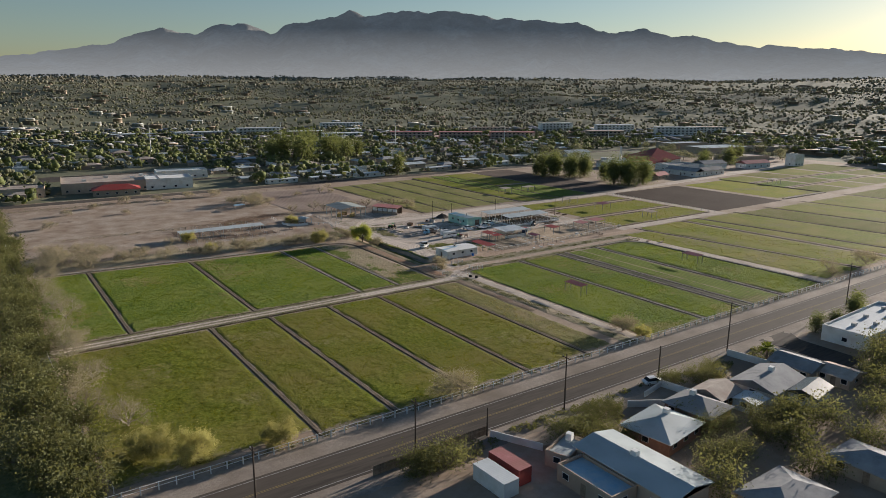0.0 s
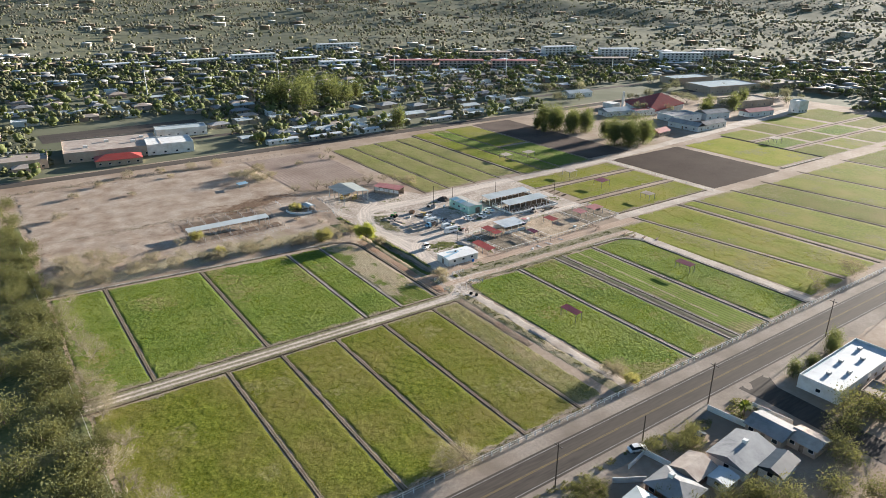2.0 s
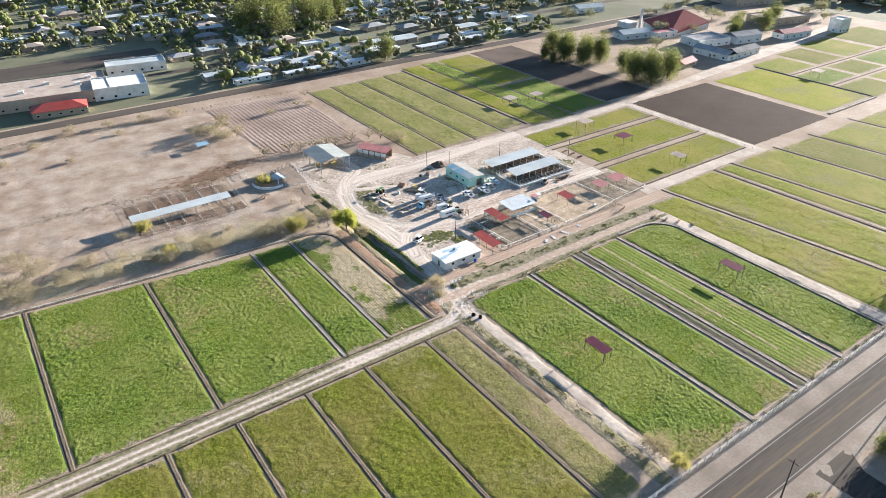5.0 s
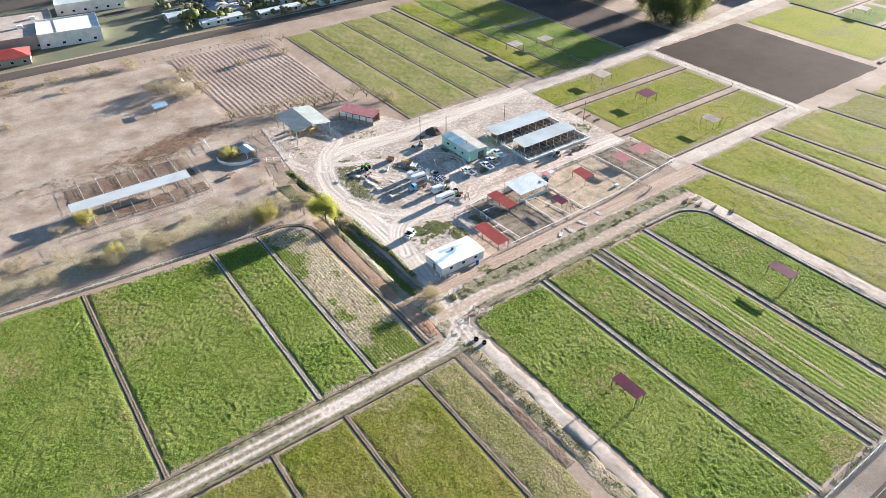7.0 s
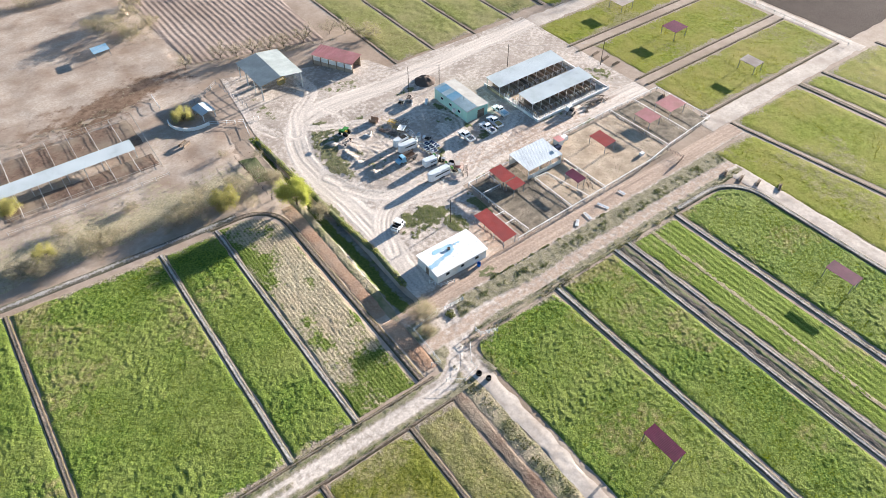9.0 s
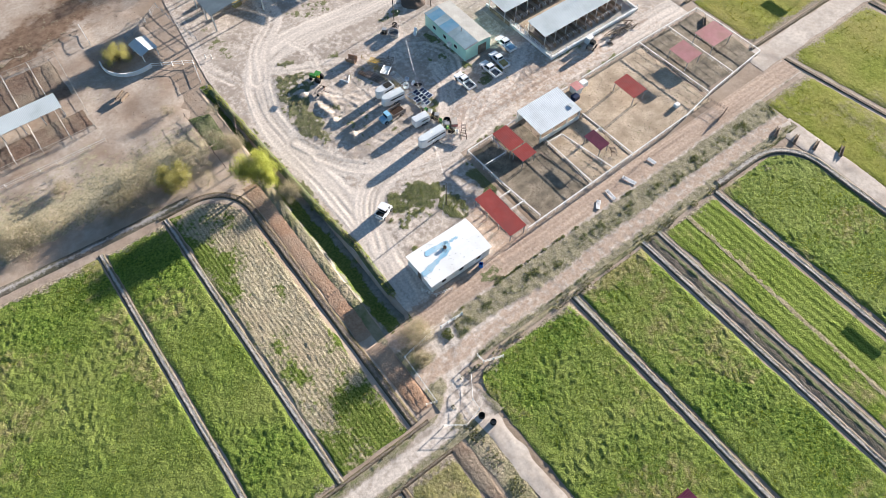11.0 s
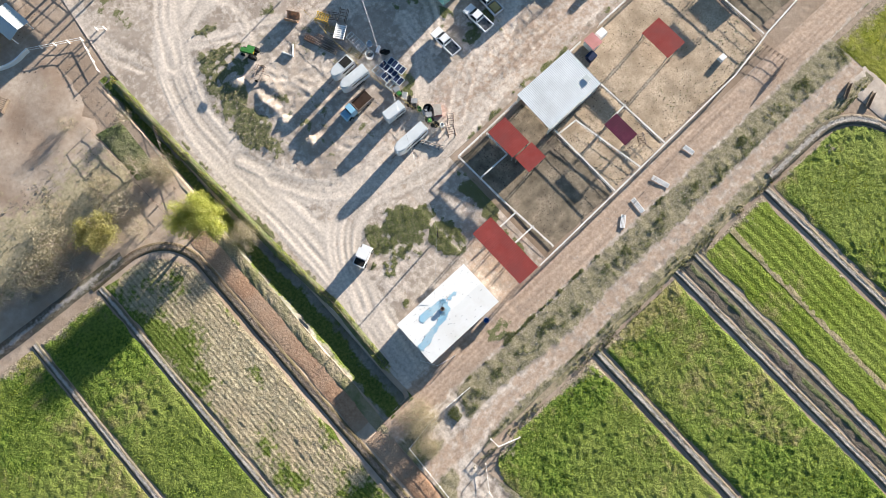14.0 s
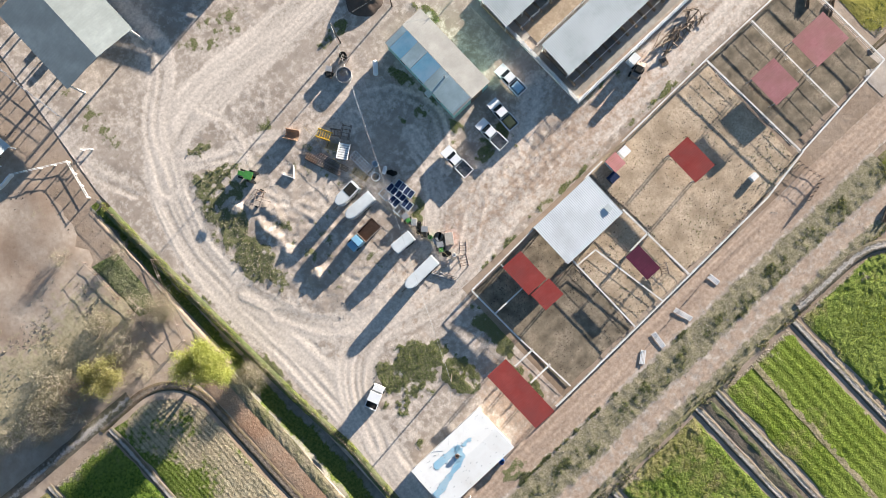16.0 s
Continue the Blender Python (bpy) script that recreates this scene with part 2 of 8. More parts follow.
# ---------------------------------------------------------------- mesh tools
class Shape:
    """Collects vertices and faces of one mesh."""

    def __init__(self):
        self.v, self.f = [], []

    def add(self, vs, fs):
        k = len(self.v)
        self.v += [tuple(p) for p in vs]
        self.f += [tuple(i + k for i in q) for q in fs]
        return self

    def box(self, x0, x1, y0, y1, z0, z1, taper=0.0):
        t = taper
        vs = [(x0, y0, z0), (x1, y0, z0), (x1, y1, z0), (x0, y1, z0), (x0 + t, y0 + t, z1), (x1 - t, y0 + t, z1), (x1 - t, y1 - t, z1), (x0 + t, y1 - t, z1)]
        return self.add(vs, [(3, 2, 1, 0), (4, 5, 6, 7), (0, 1, 5, 4), (1, 2, 6, 5), (2, 3, 7, 6), (3, 0, 4, 7)])

    def prism(self, profile, axis, a, b):
        """A closed outline swept along an axis: x (outline in y, z), y (outline in x, z) or z (outline in x, y)."""
        def put(p, w):
            return {"x": (w, p[0], p[1]), "y": (p[0], w, p[1]), "z": (p[0], p[1], w)}[axis]
        k = len(profile)
        vs = [put(p, a) for p in profile] + [put(p, b) for p in profile]
        fs = [(i, (i + 1) % k, k + (i + 1) % k, k + i) for i in range(k)]
        return self.add(vs, fs + [tuple(range(k))[::-1], tuple(range(k, 2 * k))])

    def tube(self, p, q, r0, r1=None, n=6):
        p, q = Vector(p), Vector(q)
        r1 = r0 if r1 is None else r1
        d = (q - p).normalized()
        a = d.orthogonal().normalized()
        b = d.cross(a)
        vs = [p + (a * math.cos(6.2832 * i / n) + b * math.sin(6.2832 * i / n)) * r0 for i in range(n)]
        vs += [q + (a * math.cos(6.2832 * i / n) + b * math.sin(6.2832 * i / n)) * r1 for i in range(n)]
        fs = [(i, (i + 1) % n, n + (i + 1) % n, n + i) for i in range(n)]
        return self.add(vs, fs + [tuple(range(n))[::-1], tuple(range(n, 2 * n))])

    def ring(self, c, r_out, r_in, h, n=16):
        """An upright open drum with a wall."""
        vs, fs = [], []
        for r, z in ((r_out, 0), (r_out, h), (r_in, h), (r_in, 0.06)):
            vs += [(c[0] + r * math.cos(6.2832 * i / n), c[1] + r * math.sin(6.2832 * i / n), c[2] + z) for i in range(n)]
        for j in range(3):
            fs += [(j * n + i, j * n + (i + 1) % n, (j + 1) * n + (i + 1) % n, (j + 1) * n + i) for i in range(n)]
        return self.add(vs, fs + [tuple(range(3 * n, 4 * n))])

    def wavy(self, x0, x1, y0, y1, z0, z1, pitch=0.32, depth=0.035, along="y", thick=0.03):
        """A corrugated sheet; the ribs run along y (or x), the height goes from z0 to z1 along the ribs."""
        w = (x1 - x0) if along == "y" else (y1 - y0)
        k = max(4, int(w / pitch) * 4)
        top, low = [], []
        for i in range(k + 1):
            s = i / k
            h = 0.5 * depth * math.sin(s * w / pitch * 6.2832)
            for e, z in ((0, z0), (1, z1)):
                p = (x0 + s * w, y0 + e * (y1 - y0)) if along == "y" else (x0 + e * (x1 - x0), y0 + s * w)
                top.append((*p, z + h))
                low.append((*p, z + h - thick))
        m = len(top)
        fs = [(2 * i, 2 * i + 2, 2 * i + 3, 2 * i + 1) for i in range(k)]
        fs += [(m + 2 * i, m + 2 * i + 1, m + 2 * i + 3, m + 2 * i + 2) for i in range(k)]
        fs += [(2 * i, m + 2 * i, m + 2 * i + 2, 2 * i + 2) for i in range(k)] + [(2 * i + 1, 2 * i + 3, m + 2 * i + 3, m + 2 * i + 1) for i in range(k)]
        fs += [(0, 1, m + 1, m), (2 * k, m + 2 * k, m + 2 * k + 1, 2 * k + 1)]
        return self.add(top + low, fs)

    def mesh(self, name, material, smooth=False):
        me = bpy.data.meshes.new(name)
        me.from_pydata(self.v, [], self.f)
        me.materials.append(material)
        if smooth:
            me.shade_smooth()
        return me


def array_mesh(name, verts, quads, material, smooth=False):
    """A mesh from big arrays of vertices and four-cornered faces."""
    me = bpy.data.meshes.new(name)
    verts, quads = np.asarray(verts, np.float32), np.asarray(quads, np.int32)
    me.vertices.add(len(verts))
    me.vertices.foreach_set("co", verts.ravel())
    k = quads.shape[1]
    me.loops.add(quads.size)
    me.loops.foreach_set("vertex_index", quads.ravel())
    me.polygons.add(len(quads))
    me.polygons.foreach_set("loop_start", np.arange(0, quads.size, k, dtype=np.int32))
    me.update(calc_edges=True)
    me.materials.append(material)
    if smooth:
        me.shade_smooth()
    return me


def part(name, shape, material, parent, label="", smooth=False, at=None):
    me = shape if isinstance(shape, bpy.types.Mesh) else shape.mesh(name, material, smooth)
    ob = new(name, me)
    ob.parent = parent
    if at is not None:
        ob.matrix_basis = at
    return tagged(ob, label)


def thing(name, m, label, category, group=""):
    ob = new(name)
    ob.empty_display_size = 0.5
    ob.matrix_basis = m
    return tagged(ob, label, category, group)


def setting(name, shape, material, label, category, kind="structure", smooth=False):
    me = shape if isinstance(shape, bpy.types.Mesh) else shape.mesh(name, material, smooth)
    return tagged(new(name, me), label, category, kind=kind)




def vnoise(x, y, seed=0):
    """Smooth value noise on arrays, 0 to 1."""
    xi, yi = np.floor(x).astype(np.int64), np.floor(y).astype(np.int64)
    fx, fy = x - xi, y - yi
    fx, fy = fx * fx * (3 - 2 * fx), fy * fy * (3 - 2 * fy)

    def h(a, b):
        k = (a * 374761393 + b * 668265263 + seed * 974634777) & 0x7FFFFFFF
        k = ((k ^ (k >> 13)) * 1274126177) & 0x7FFFFFFF
        return ((k ^ (k >> 16)) & 0xFFFF) / 65535.0
    return (h(xi, yi) * (1 - fx) + h(xi + 1, yi) * fx) * (1 - fy) + (h(xi, yi + 1) * (1 - fx) + h(xi + 1, yi + 1) * fx) * fy


def fbm(x, y, octaves=4, seed=0):
    s, a, t = 0.0, 1.0, 0.0
    for i in range(octaves):
        s = s + a * vnoise(x * 2 ** i, y * 2 ** i, seed + i)
        t += a
        a *= 0.5
    return s / t


def smooth(lo, hi, v):
    t = np.clip((v - lo) / (hi - lo), 0, 1)
    return t * t * (3 - 2 * t)


def land(x, y):
    """The height of the ground: flat about the farm, rising to foothills far off."""
    r = np.hypot(x, y)
    s = np.clip((r - 850) / 2900, 0, 1)
    s = s * s * (3 - 2 * s)
    hills = (fbm(x / 260.0, y / 260.0, 4, 5) - 0.42) * 46 * np.clip((r - 800) / 700, 0, 1)
    return 95 * s + hills * (1 - 0.3 * s)


def layered(name, c1, c2, c3, layers, bump=0.5, bscale=2.0, streaks=0.0, ragged=0.4, fine=1.3, coarse=0.11):
    """Ground whose other soils and weeds come in where the mesh says how much of each lies there."""
    m = mat(name, c1, c2, fine, coarse, c3, bump=bump, bscale=bscale, spec=0.04)
    nt = m.node_tree
    n, l = nt.nodes, nt.links
    b = n["Principled BSDF"]
    col = b.inputs["Base Color"].links[0].from_socket
    where = n.new("ShaderNodeNewGeometry").outputs["Position"]

    def noise(scale):
        t = n.new("ShaderNodeTexNoise")
        t.inputs["Scale"].default_value, t.inputs["Detail"].default_value, t.inputs["Roughness"].default_value = scale, 6.0, 0.65
        l.new(where, t.inputs["Vector"])
        return t.outputs["Fac"]

    def ranged(v, lo, hi, a=0.0, z=1.0):
        r = n.new("ShaderNodeMapRange")
        for k, val in (("From Min", lo), ("From Max", hi), ("To Min", a), ("To Max", z)):
            r.inputs[k].default_value = val
        l.new(v, r.inputs["Value"])
        return r.outputs[0]

    for attr, k1, k2, grain in layers:
        at = n.new("ShaderNodeAttribute")
        at.attribute_name = attr
        add = n.new("ShaderNodeMath")
        l.new(at.outputs["Fac"], add.inputs[0])
        l.new(ranged(noise(grain), 0.3, 0.7, -ragged, ragged), add.inputs[1])
        own = n.new("ShaderNodeMix")
        own.data_type = "RGBA"
        own.inputs[6].default_value, own.inputs[7].default_value = (*k1, 1), (*k2, 1)
        l.new(ranged(noise(grain * 2.3), 0.36, 0.64), own.inputs[0])
        mx = n.new("ShaderNodeMix")
        mx.data_type = "RGBA"
        l.new(ranged(add.outputs[0], 0.3, 0.7), mx.inputs[0])
        l.new(col, mx.inputs[6])
        l.new(own.outputs[2], mx.inputs[7])
        col = mx.outputs[2]
    if streaks:
        at = n.new("ShaderNodeAttribute")
        at.attribute_name = "streak"
        hsv = n.new("ShaderNodeHueSaturation")
        l.new(ranged(at.outputs["Fac"], 0, 1, 1 - streaks, 1 + streaks * 0.75), hsv.inputs["Value"])
        l.new(col, hsv.inputs["Color"])
        col = hsv.outputs[0]
    l.new(col, b.inputs["Base Color"])
    return m


def dressed(me, **maps):
    for k, v in maps.items():
        me.attributes.new(k, "FLOAT", "POINT").data.foreach_set("value", np.ascontiguousarray(v, np.float32).ravel())
    return me


SOILS = (("bare", (0.21, 0.165, 0.12), (0.36, 0.3, 0.235), 1.4), ("worn", (0.15, 0.15, 0.045), (0.27, 0.235, 0.11), 0.5))
LUSH = layered("lush_grass", (0.035, 0.08, 0.012), (0.19, 0.25, 0.046), (0.195, 0.222, 0.06), SOILS, 0.9, 3.2, fine=2.4, coarse=0.05)
ROWED = layered("row_crop", (0.06, 0.105, 0.012), (0.19, 0.24, 0.035), (0.16, 0.205, 0.04), SOILS, 0.9, 3.2, 0.3, fine=2.4, coarse=0.05)
DULL = layered("dull_grass", (0.085, 0.108, 0.013), (0.185, 0.205, 0.032), (0.19, 0.165, 0.05), SOILS, 0.8, 1.8, fine=1.6, coarse=0.05)
YELLOW = layered("yellow_grass", (0.126, 0.152, 0.014), (0.218, 0.242, 0.034), (0.25, 0.222, 0.06), SOILS, 0.6, 1.5, fine=0.8, coarse=0.05)
VIVID = layered("vivid_grass", (0.16, 0.185, 0.01), (0.26, 0.28, 0.02), (0.28, 0.26, 0.04), SOILS, 0.6, 1.5, fine=0.8, coarse=0.05)
THIN = layered("thin_pasture", (0.12, 0.125, 0.035), (0.22, 0.205, 0.085), (0.27, 0.22, 0.125), SOILS, 0.8, 1.8, fine=1.6, coarse=0.09)
PALE = layered("pale_grass", (0.14, 0.15, 0.04), (0.235, 0.238, 0.08), (0.26, 0.235, 0.105), SOILS, 0.6, 1.5, fine=0.9, coarse=0.06)
BANK = layered("bank_earth", (0.085, 0.062, 0.045), (0.16, 0.122, 0.092), (0.13, 0.11, 0.06), (("silt", (0.16, 0.125, 0.098), (0.26, 0.215, 0.172), 1.8),), 0.7, 2.5)
BANKGREY = layered("bank_grey_clay", (0.105, 0.085, 0.066), (0.19, 0.16, 0.13), (0.15, 0.135, 0.09), (("silt", (0.32, 0.29, 0.255), (0.46, 0.42, 0.38), 1.8),), 0.7, 2.5)
FARM = layered("farm_ground", (0.375, 0.315, 0.262), (0.505, 0.43, 0.364), (0.305, 0.248, 0.202),
               (("sand", (0.49, 0.42, 0.357), (0.68, 0.596, 0.515), 0.9), ("red", (0.35, 0.255, 0.19), (0.50, 0.385, 0.30), 0.8),
                ("straw", (0.16, 0.15, 0.085), (0.33, 0.285, 0.20), 1.6), ("weed", (0.105, 0.125, 0.045), (0.24, 0.22, 0.13), 2.2)), 0.22, 3.6, 0.24)
STUBBLE = layered("bitten_pasture", (0.27, 0.225, 0.14), (0.46, 0.39, 0.265), (0.35, 0.28, 0.185),
                  (("weed", (0.07, 0.105, 0.018), (0.16, 0.19, 0.045), 1.1),), 0.7, 2.6, 0.28, 0.4)
DRAIN = layered("drain_ground", (0.20, 0.185, 0.15), (0.32, 0.295, 0.25), (0.15, 0.14, 0.11),
                (("weed", (0.06, 0.09, 0.02), (0.15, 0.17, 0.045), 1.0),), 0.6, 2.2, 0.0)
DRYLOT = layered("dry_lot_dirt", (0.36, 0.293, 0.235), (0.47, 0.395, 0.325), (0.27, 0.2, 0.15),
                 (("brown", (0.13, 0.085, 0.058), (0.235, 0.16, 0.112), 0.25), ("straw", (0.26, 0.225, 0.14), (0.42, 0.365, 0.25), 0.9)), 0.35, 0.9, 0.0, 0.45)


# ---------------------------------------------------------------- ground, fields, roads
def spread(lo, hi, step, reach):
    """Grid lines: even from lo to hi, then wider and wider out to the reach."""
    a = list(np.arange(lo, hi + step, step))
    d = step
    while a[-1] < reach:
        d *= 1.09
        a.append(a[-1] + d)
    d = step
    while a[0] > -reach:
        d *= 1.09
        a.insert(0, a[0] - d)
    return np.array(a)


def grid_faces(nx, ny):
    i = np.arange((nx - 1) * (ny - 1))
    k = (i // (nx - 1)) * nx + i % (nx - 1)
    return np.stack([k, k + 1, k + 1 + nx, k + nx], 1)


gx = np.sort(np.append(spread(-100, 900, 18, 4900), (125.35, 125.9, 126.3, 126.7, 128.0, 128.3, 129.6, 130.0)))
gy = np.sort(np.append(spread(-60, 900, 18, 4900), (191.2, 192.0, 231.0, 232.0, 263.0, 264.0)))
X, Y = np.meshgrid(gx, gy)
cut = 1.6 * (((X > 125.6) & (X < 129.8) & (Y > 191.5) & (Y < 231.5)) | ((X > 126.5) & (X < 128.15) & (Y > 191.5) & (Y < 263.5)))
ground_mesh = array_mesh("ground", np.stack([X, Y, land(X, Y) - cut], 2).reshape(-1, 3), grid_faces(len(gx), len(gy)), DIRT, True)
ground_mesh.materials.append(SCRUB)
mid = ground_mesh.attributes["position"].data
co = np.empty(len(mid) * 3, np.float32)
mid.foreach_get("vector", co)
mid = co.reshape(-1, 3)[grid_faces(len(gx), len(gy))].mean(1)
wild = (mid[:, 1] > 408) | (mid[:, 0] < -10) | (mid[:, 0] > 600)
ground_mesh.polygons.foreach_set("material_index", wild.astype(np.int32))
setting("ground", ground_mesh, DIRT, "dry tan ground turning to dark scrub towards the foothills", "ground")


def sheet(name, material, corners, label, category="field", res=1.5, amp=0.08, size=1.2, rows=None, rounded=(), z=0.03, wob=0.25, seed=0):
    """A patch of ground or crop: corners from near-left round to far-left, uneven on top, ragged at its edges.
    rows: spacing and height of ridges that run along y. rounded: corner name and radius."""
    (ax, ay), (bx, by), (cx, cy), (dx, dy) = corners
    nx = max(3, int(max(bx - ax, cx - dx) / res) + 1)
    ny = max(3, int(max(dy - ay, cy - by) / res) + 1)
    S, T = np.meshgrid(np.linspace(0, 1, nx), np.linspace(0, 1, ny))
    x = (ax * (1 - S) + bx * S) * (1 - T) + (dx * (1 - S) + cx * S) * T
    y = (ay * (1 - S) + by * S) * (1 - T) + (dy * (1 - S) + cy * S) * T
    edge = np.minimum(np.minimum(S * nx, (1 - S) * nx), np.minimum(T * ny, (1 - T) * ny)) * res
    fade = np.clip(edge / 0.6, 0, 1)
    h = amp * (fbm(x / size, y / size, 3, seed) * 2.0 - 0.3) * (0.6 + 0.8 * vnoise(x / 7.0, y / 7.0, seed + 9))
    if rows:
        h = h + rows[1] * (0.5 + 0.5 * np.sin((x + 0.4 * vnoise(x / 9, y / 9, 3)) * 6.2832 / rows[0]))
    on = (edge < 0.01)
    x = x + np.where(on, wob * (vnoise(x / 2.3, y / 2.3, seed + 3) - 0.5) * 2, 0)
    y = y + np.where(on, wob * (vnoise(x / 2.3, y / 2.3, seed + 4) - 0.5) * 2, 0)
    V = np.stack([x, y, z + np.maximum(h, 0) * fade], 2).reshape(-1, 3)
    Q = grid_faces(nx, ny)
    for corner, r in rounded:
        px, py = {"ne": (cx, cy), "nw": (dx, dy), "se": (bx, by), "sw": (ax, ay)}[corner]
        sx, sy = (1 if corner[1] == "e" else -1), (1 if corner[0] == "n" else -1)
        mid = V[Q].mean(1)
        u, w = (mid[:, 0] - (px - sx * r)) * sx, (mid[:, 1] - (py - sy * r)) * sy
        Q = Q[~((u > 0) & (w > 0) & (np.hypot(u, w) > r))]
    me = array_mesh(name, V, Q, material, True)
    rim = np.minimum(T * ny, (1 - T) * ny) * res
    bare = np.clip(1.0 - rim / (0.4 + 4.2 * vnoise(x / 3.1, y / 3.1, seed + 5) ** 2), 0, 1) * 0.9 + np.clip(0.5 - edge / 1.1, 0, 1) * vnoise(x / 1.6, y / 1.6, seed + 6)
    worn = smooth(0.5, 0.78, fbm(x / 13.0, y / 13.0, 3, seed + 7)) * 0.55 + smooth(7.0, 0.5, rim) * 0.25
    dressed(me, bare=np.clip(bare, 0, 1), worn=np.clip(worn, 0, 1))
    if rows:
        dressed(me, streak=0.5 + 0.5 * np.sin((x + 0.4 * vnoise(x / 9, y / 9, 3)) * 6.2832 / rows[0]))
    return setting(name, me, material, label, category)


def quad(x0, x1, y0, y1, x2=None, x3=None):
    """Corners of a strip; x2, x3: its ends at y1, where they differ."""
    return ((x0, y0), (x1, y0), (x1 if x3 is None else x3, y1), (x0 if x2 is None else x2, y1))


# south row of pastures
for a, b, s, g in ((12, 44.6, 1, DULL), (46.2, 60.2, 2, DULL), (61.9, 77.1, 3, DULL), (78.7, 93.3, 4, DULL), (94.9, 111.6, 5, DULL)):
    sheet("pasture", g, quad(a, b, 102 if s > 1 else 104, 167.3), "grazed dull green pasture strip between earth banks", res=0.5, amp=0.13, size=0.9, seed=s)
sheet("dry_pasture", THIN, quad(113.2, 121.5, 103, 168), "thin dull green and straw pasture strip", res=0.5, amp=0.1, seed=6)
sheet("red_soil_strip", DARKRED, quad(121.9, 124.4, 132, 168.2), "turned dark reddish soil strip beside the pasture", "soil", res=0.3, amp=0.06, size=0.6, rows=(0.8, 0.07), seed=7)
sheet("weedy_strip", WEEDY, quad(124.8, 128.4, 101, 170), "thin weeds on packed earth", "ground", res=0.7, amp=0.1, seed=8)
# middle row of pastures
for a, b, t0, t1, s in ((12, 27.4, 243.5, 242.8, 11), (29.0, 58.9, 242.3, 239.4, 12), (60.5, 91.2, 238.8, 236.6, 13), (92.8, 104.4, 236.4, 236.2, 14)):
    sheet("pasture", LUSH, ((a, 174.6), (b, 174.6), (b, t1), (a, t0)), "lush clumpy green pasture between earth banks", res=0.32, amp=0.16, size=0.45, seed=s)
dry = sheet("dry_pasture", STUBBLE, quad(106.0, 118.2, 175, 236.5), "bitten-down straw-coloured pasture with green patches", res=0.25, amp=0.07, size=0.8, rows=(0.75, 0.05), rounded=(("ne", 9.0),), seed=15)
co = np.empty(len(dry.data.vertices) * 3, np.float32)
dry.data.vertices.foreach_get("co", co)
px, py = co[0::3], co[1::3]
green = 0.16 + 0.75 * (1 - np.clip((px - 106) / 8, 0, 1)) * np.clip((py - 205) / 20, 0, 1) + 0.75 * (1 - np.clip((py - 178) / 22, 0, 1)) + 1.7 * (fbm(px / 3.2, py / 5.0, 4, 18) - 0.5)
dressed(dry.data, weed=np.clip(green, 0, 1))
sheet("red_soil_strip", REDSOIL, quad(120.7, 123.7, 192.5, 234.5), "raked reddish soil strip beside the ditch", "soil", res=0.45, amp=0.05, size=0.7, seed=16)
sheet("ditch_verge", WEEDY, ((123.2, 188), (125.1, 188), (125.6, 240), (123.6, 236)), "dry weedy verge above the drain", "ground", res=0.35, amp=0.12, size=0.6, seed=17)
sheet("red_soil_strip", REDSOIL, quad(121.0, 124.4, 175.8, 190.6), "turned reddish soil by the crossing", "soil", res=0.4, amp=0.1, size=0.7, seed=18)
sheet("corral_grass", DITCH, ((120.6, 247), (124.0, 246), (124.8, 257), (120.4, 258)), "green grass in a small dry corral", "ground", res=0.5, amp=0.08, size=0.8, seed=19)
# east block
for a, b, s, rr in ((132.6, 155.2, 21, None), (157.6, 173.6, 22, None), (180.0, 193.4, 23, (1.5, 0.05)), (196.4, 216.5, 24, None)):
    sheet("pasture", ROWED if rr else LUSH, quad(a, b, 101.5, 176.2), "deep green pasture of tall clumpy grass" if not rr else "green crop in straight rows",
          res=0.3, amp=0.07 if rr else 0.16, size=0.42, rows=rr, rounded=((("ne", 9.0),) if s == 24 else (("nw", 5.0),) if s == 21 else ()), seed=s)
sheet("bare_strip", DRYGRASS, quad(183.9, 184.8, 112, 175.6, 185.6, 186.6), "pale bare strip between crop rows", "soil", res=0.15, amp=0.03, z=0.12, wob=0.15, seed=25)
for c, g, s in ((quad(224, 246.5, 103, 186, 222, 236), YELLOW, 31), (quad(250, 271.5, 104, 192, 238, 267), YELLOW, 32), (quad(277, 288, 104, 192, 271, 279), YELLOW, 33),
                (quad(291, 318, 104, 191, 282, 309), YELLOW, 34), (quad(321, 346, 104, 189, 312, 336), DULL, 35), (quad(349, 380, 104, 188, 339, 371), YELLOW, 36),
                (quad(384, 425, 104, 188, 374, 417), YELLOW, 37), (quad(430, 480, 104, 190, 421, 470), DULL, 38), (quad(485, 560, 100, 195, 475, 550), YELLOW, 39)):
    sheet("hay_field", g, c, "pale yellow-green mown field", res=1.1, amp=0.12, size=1.6, seed=s)
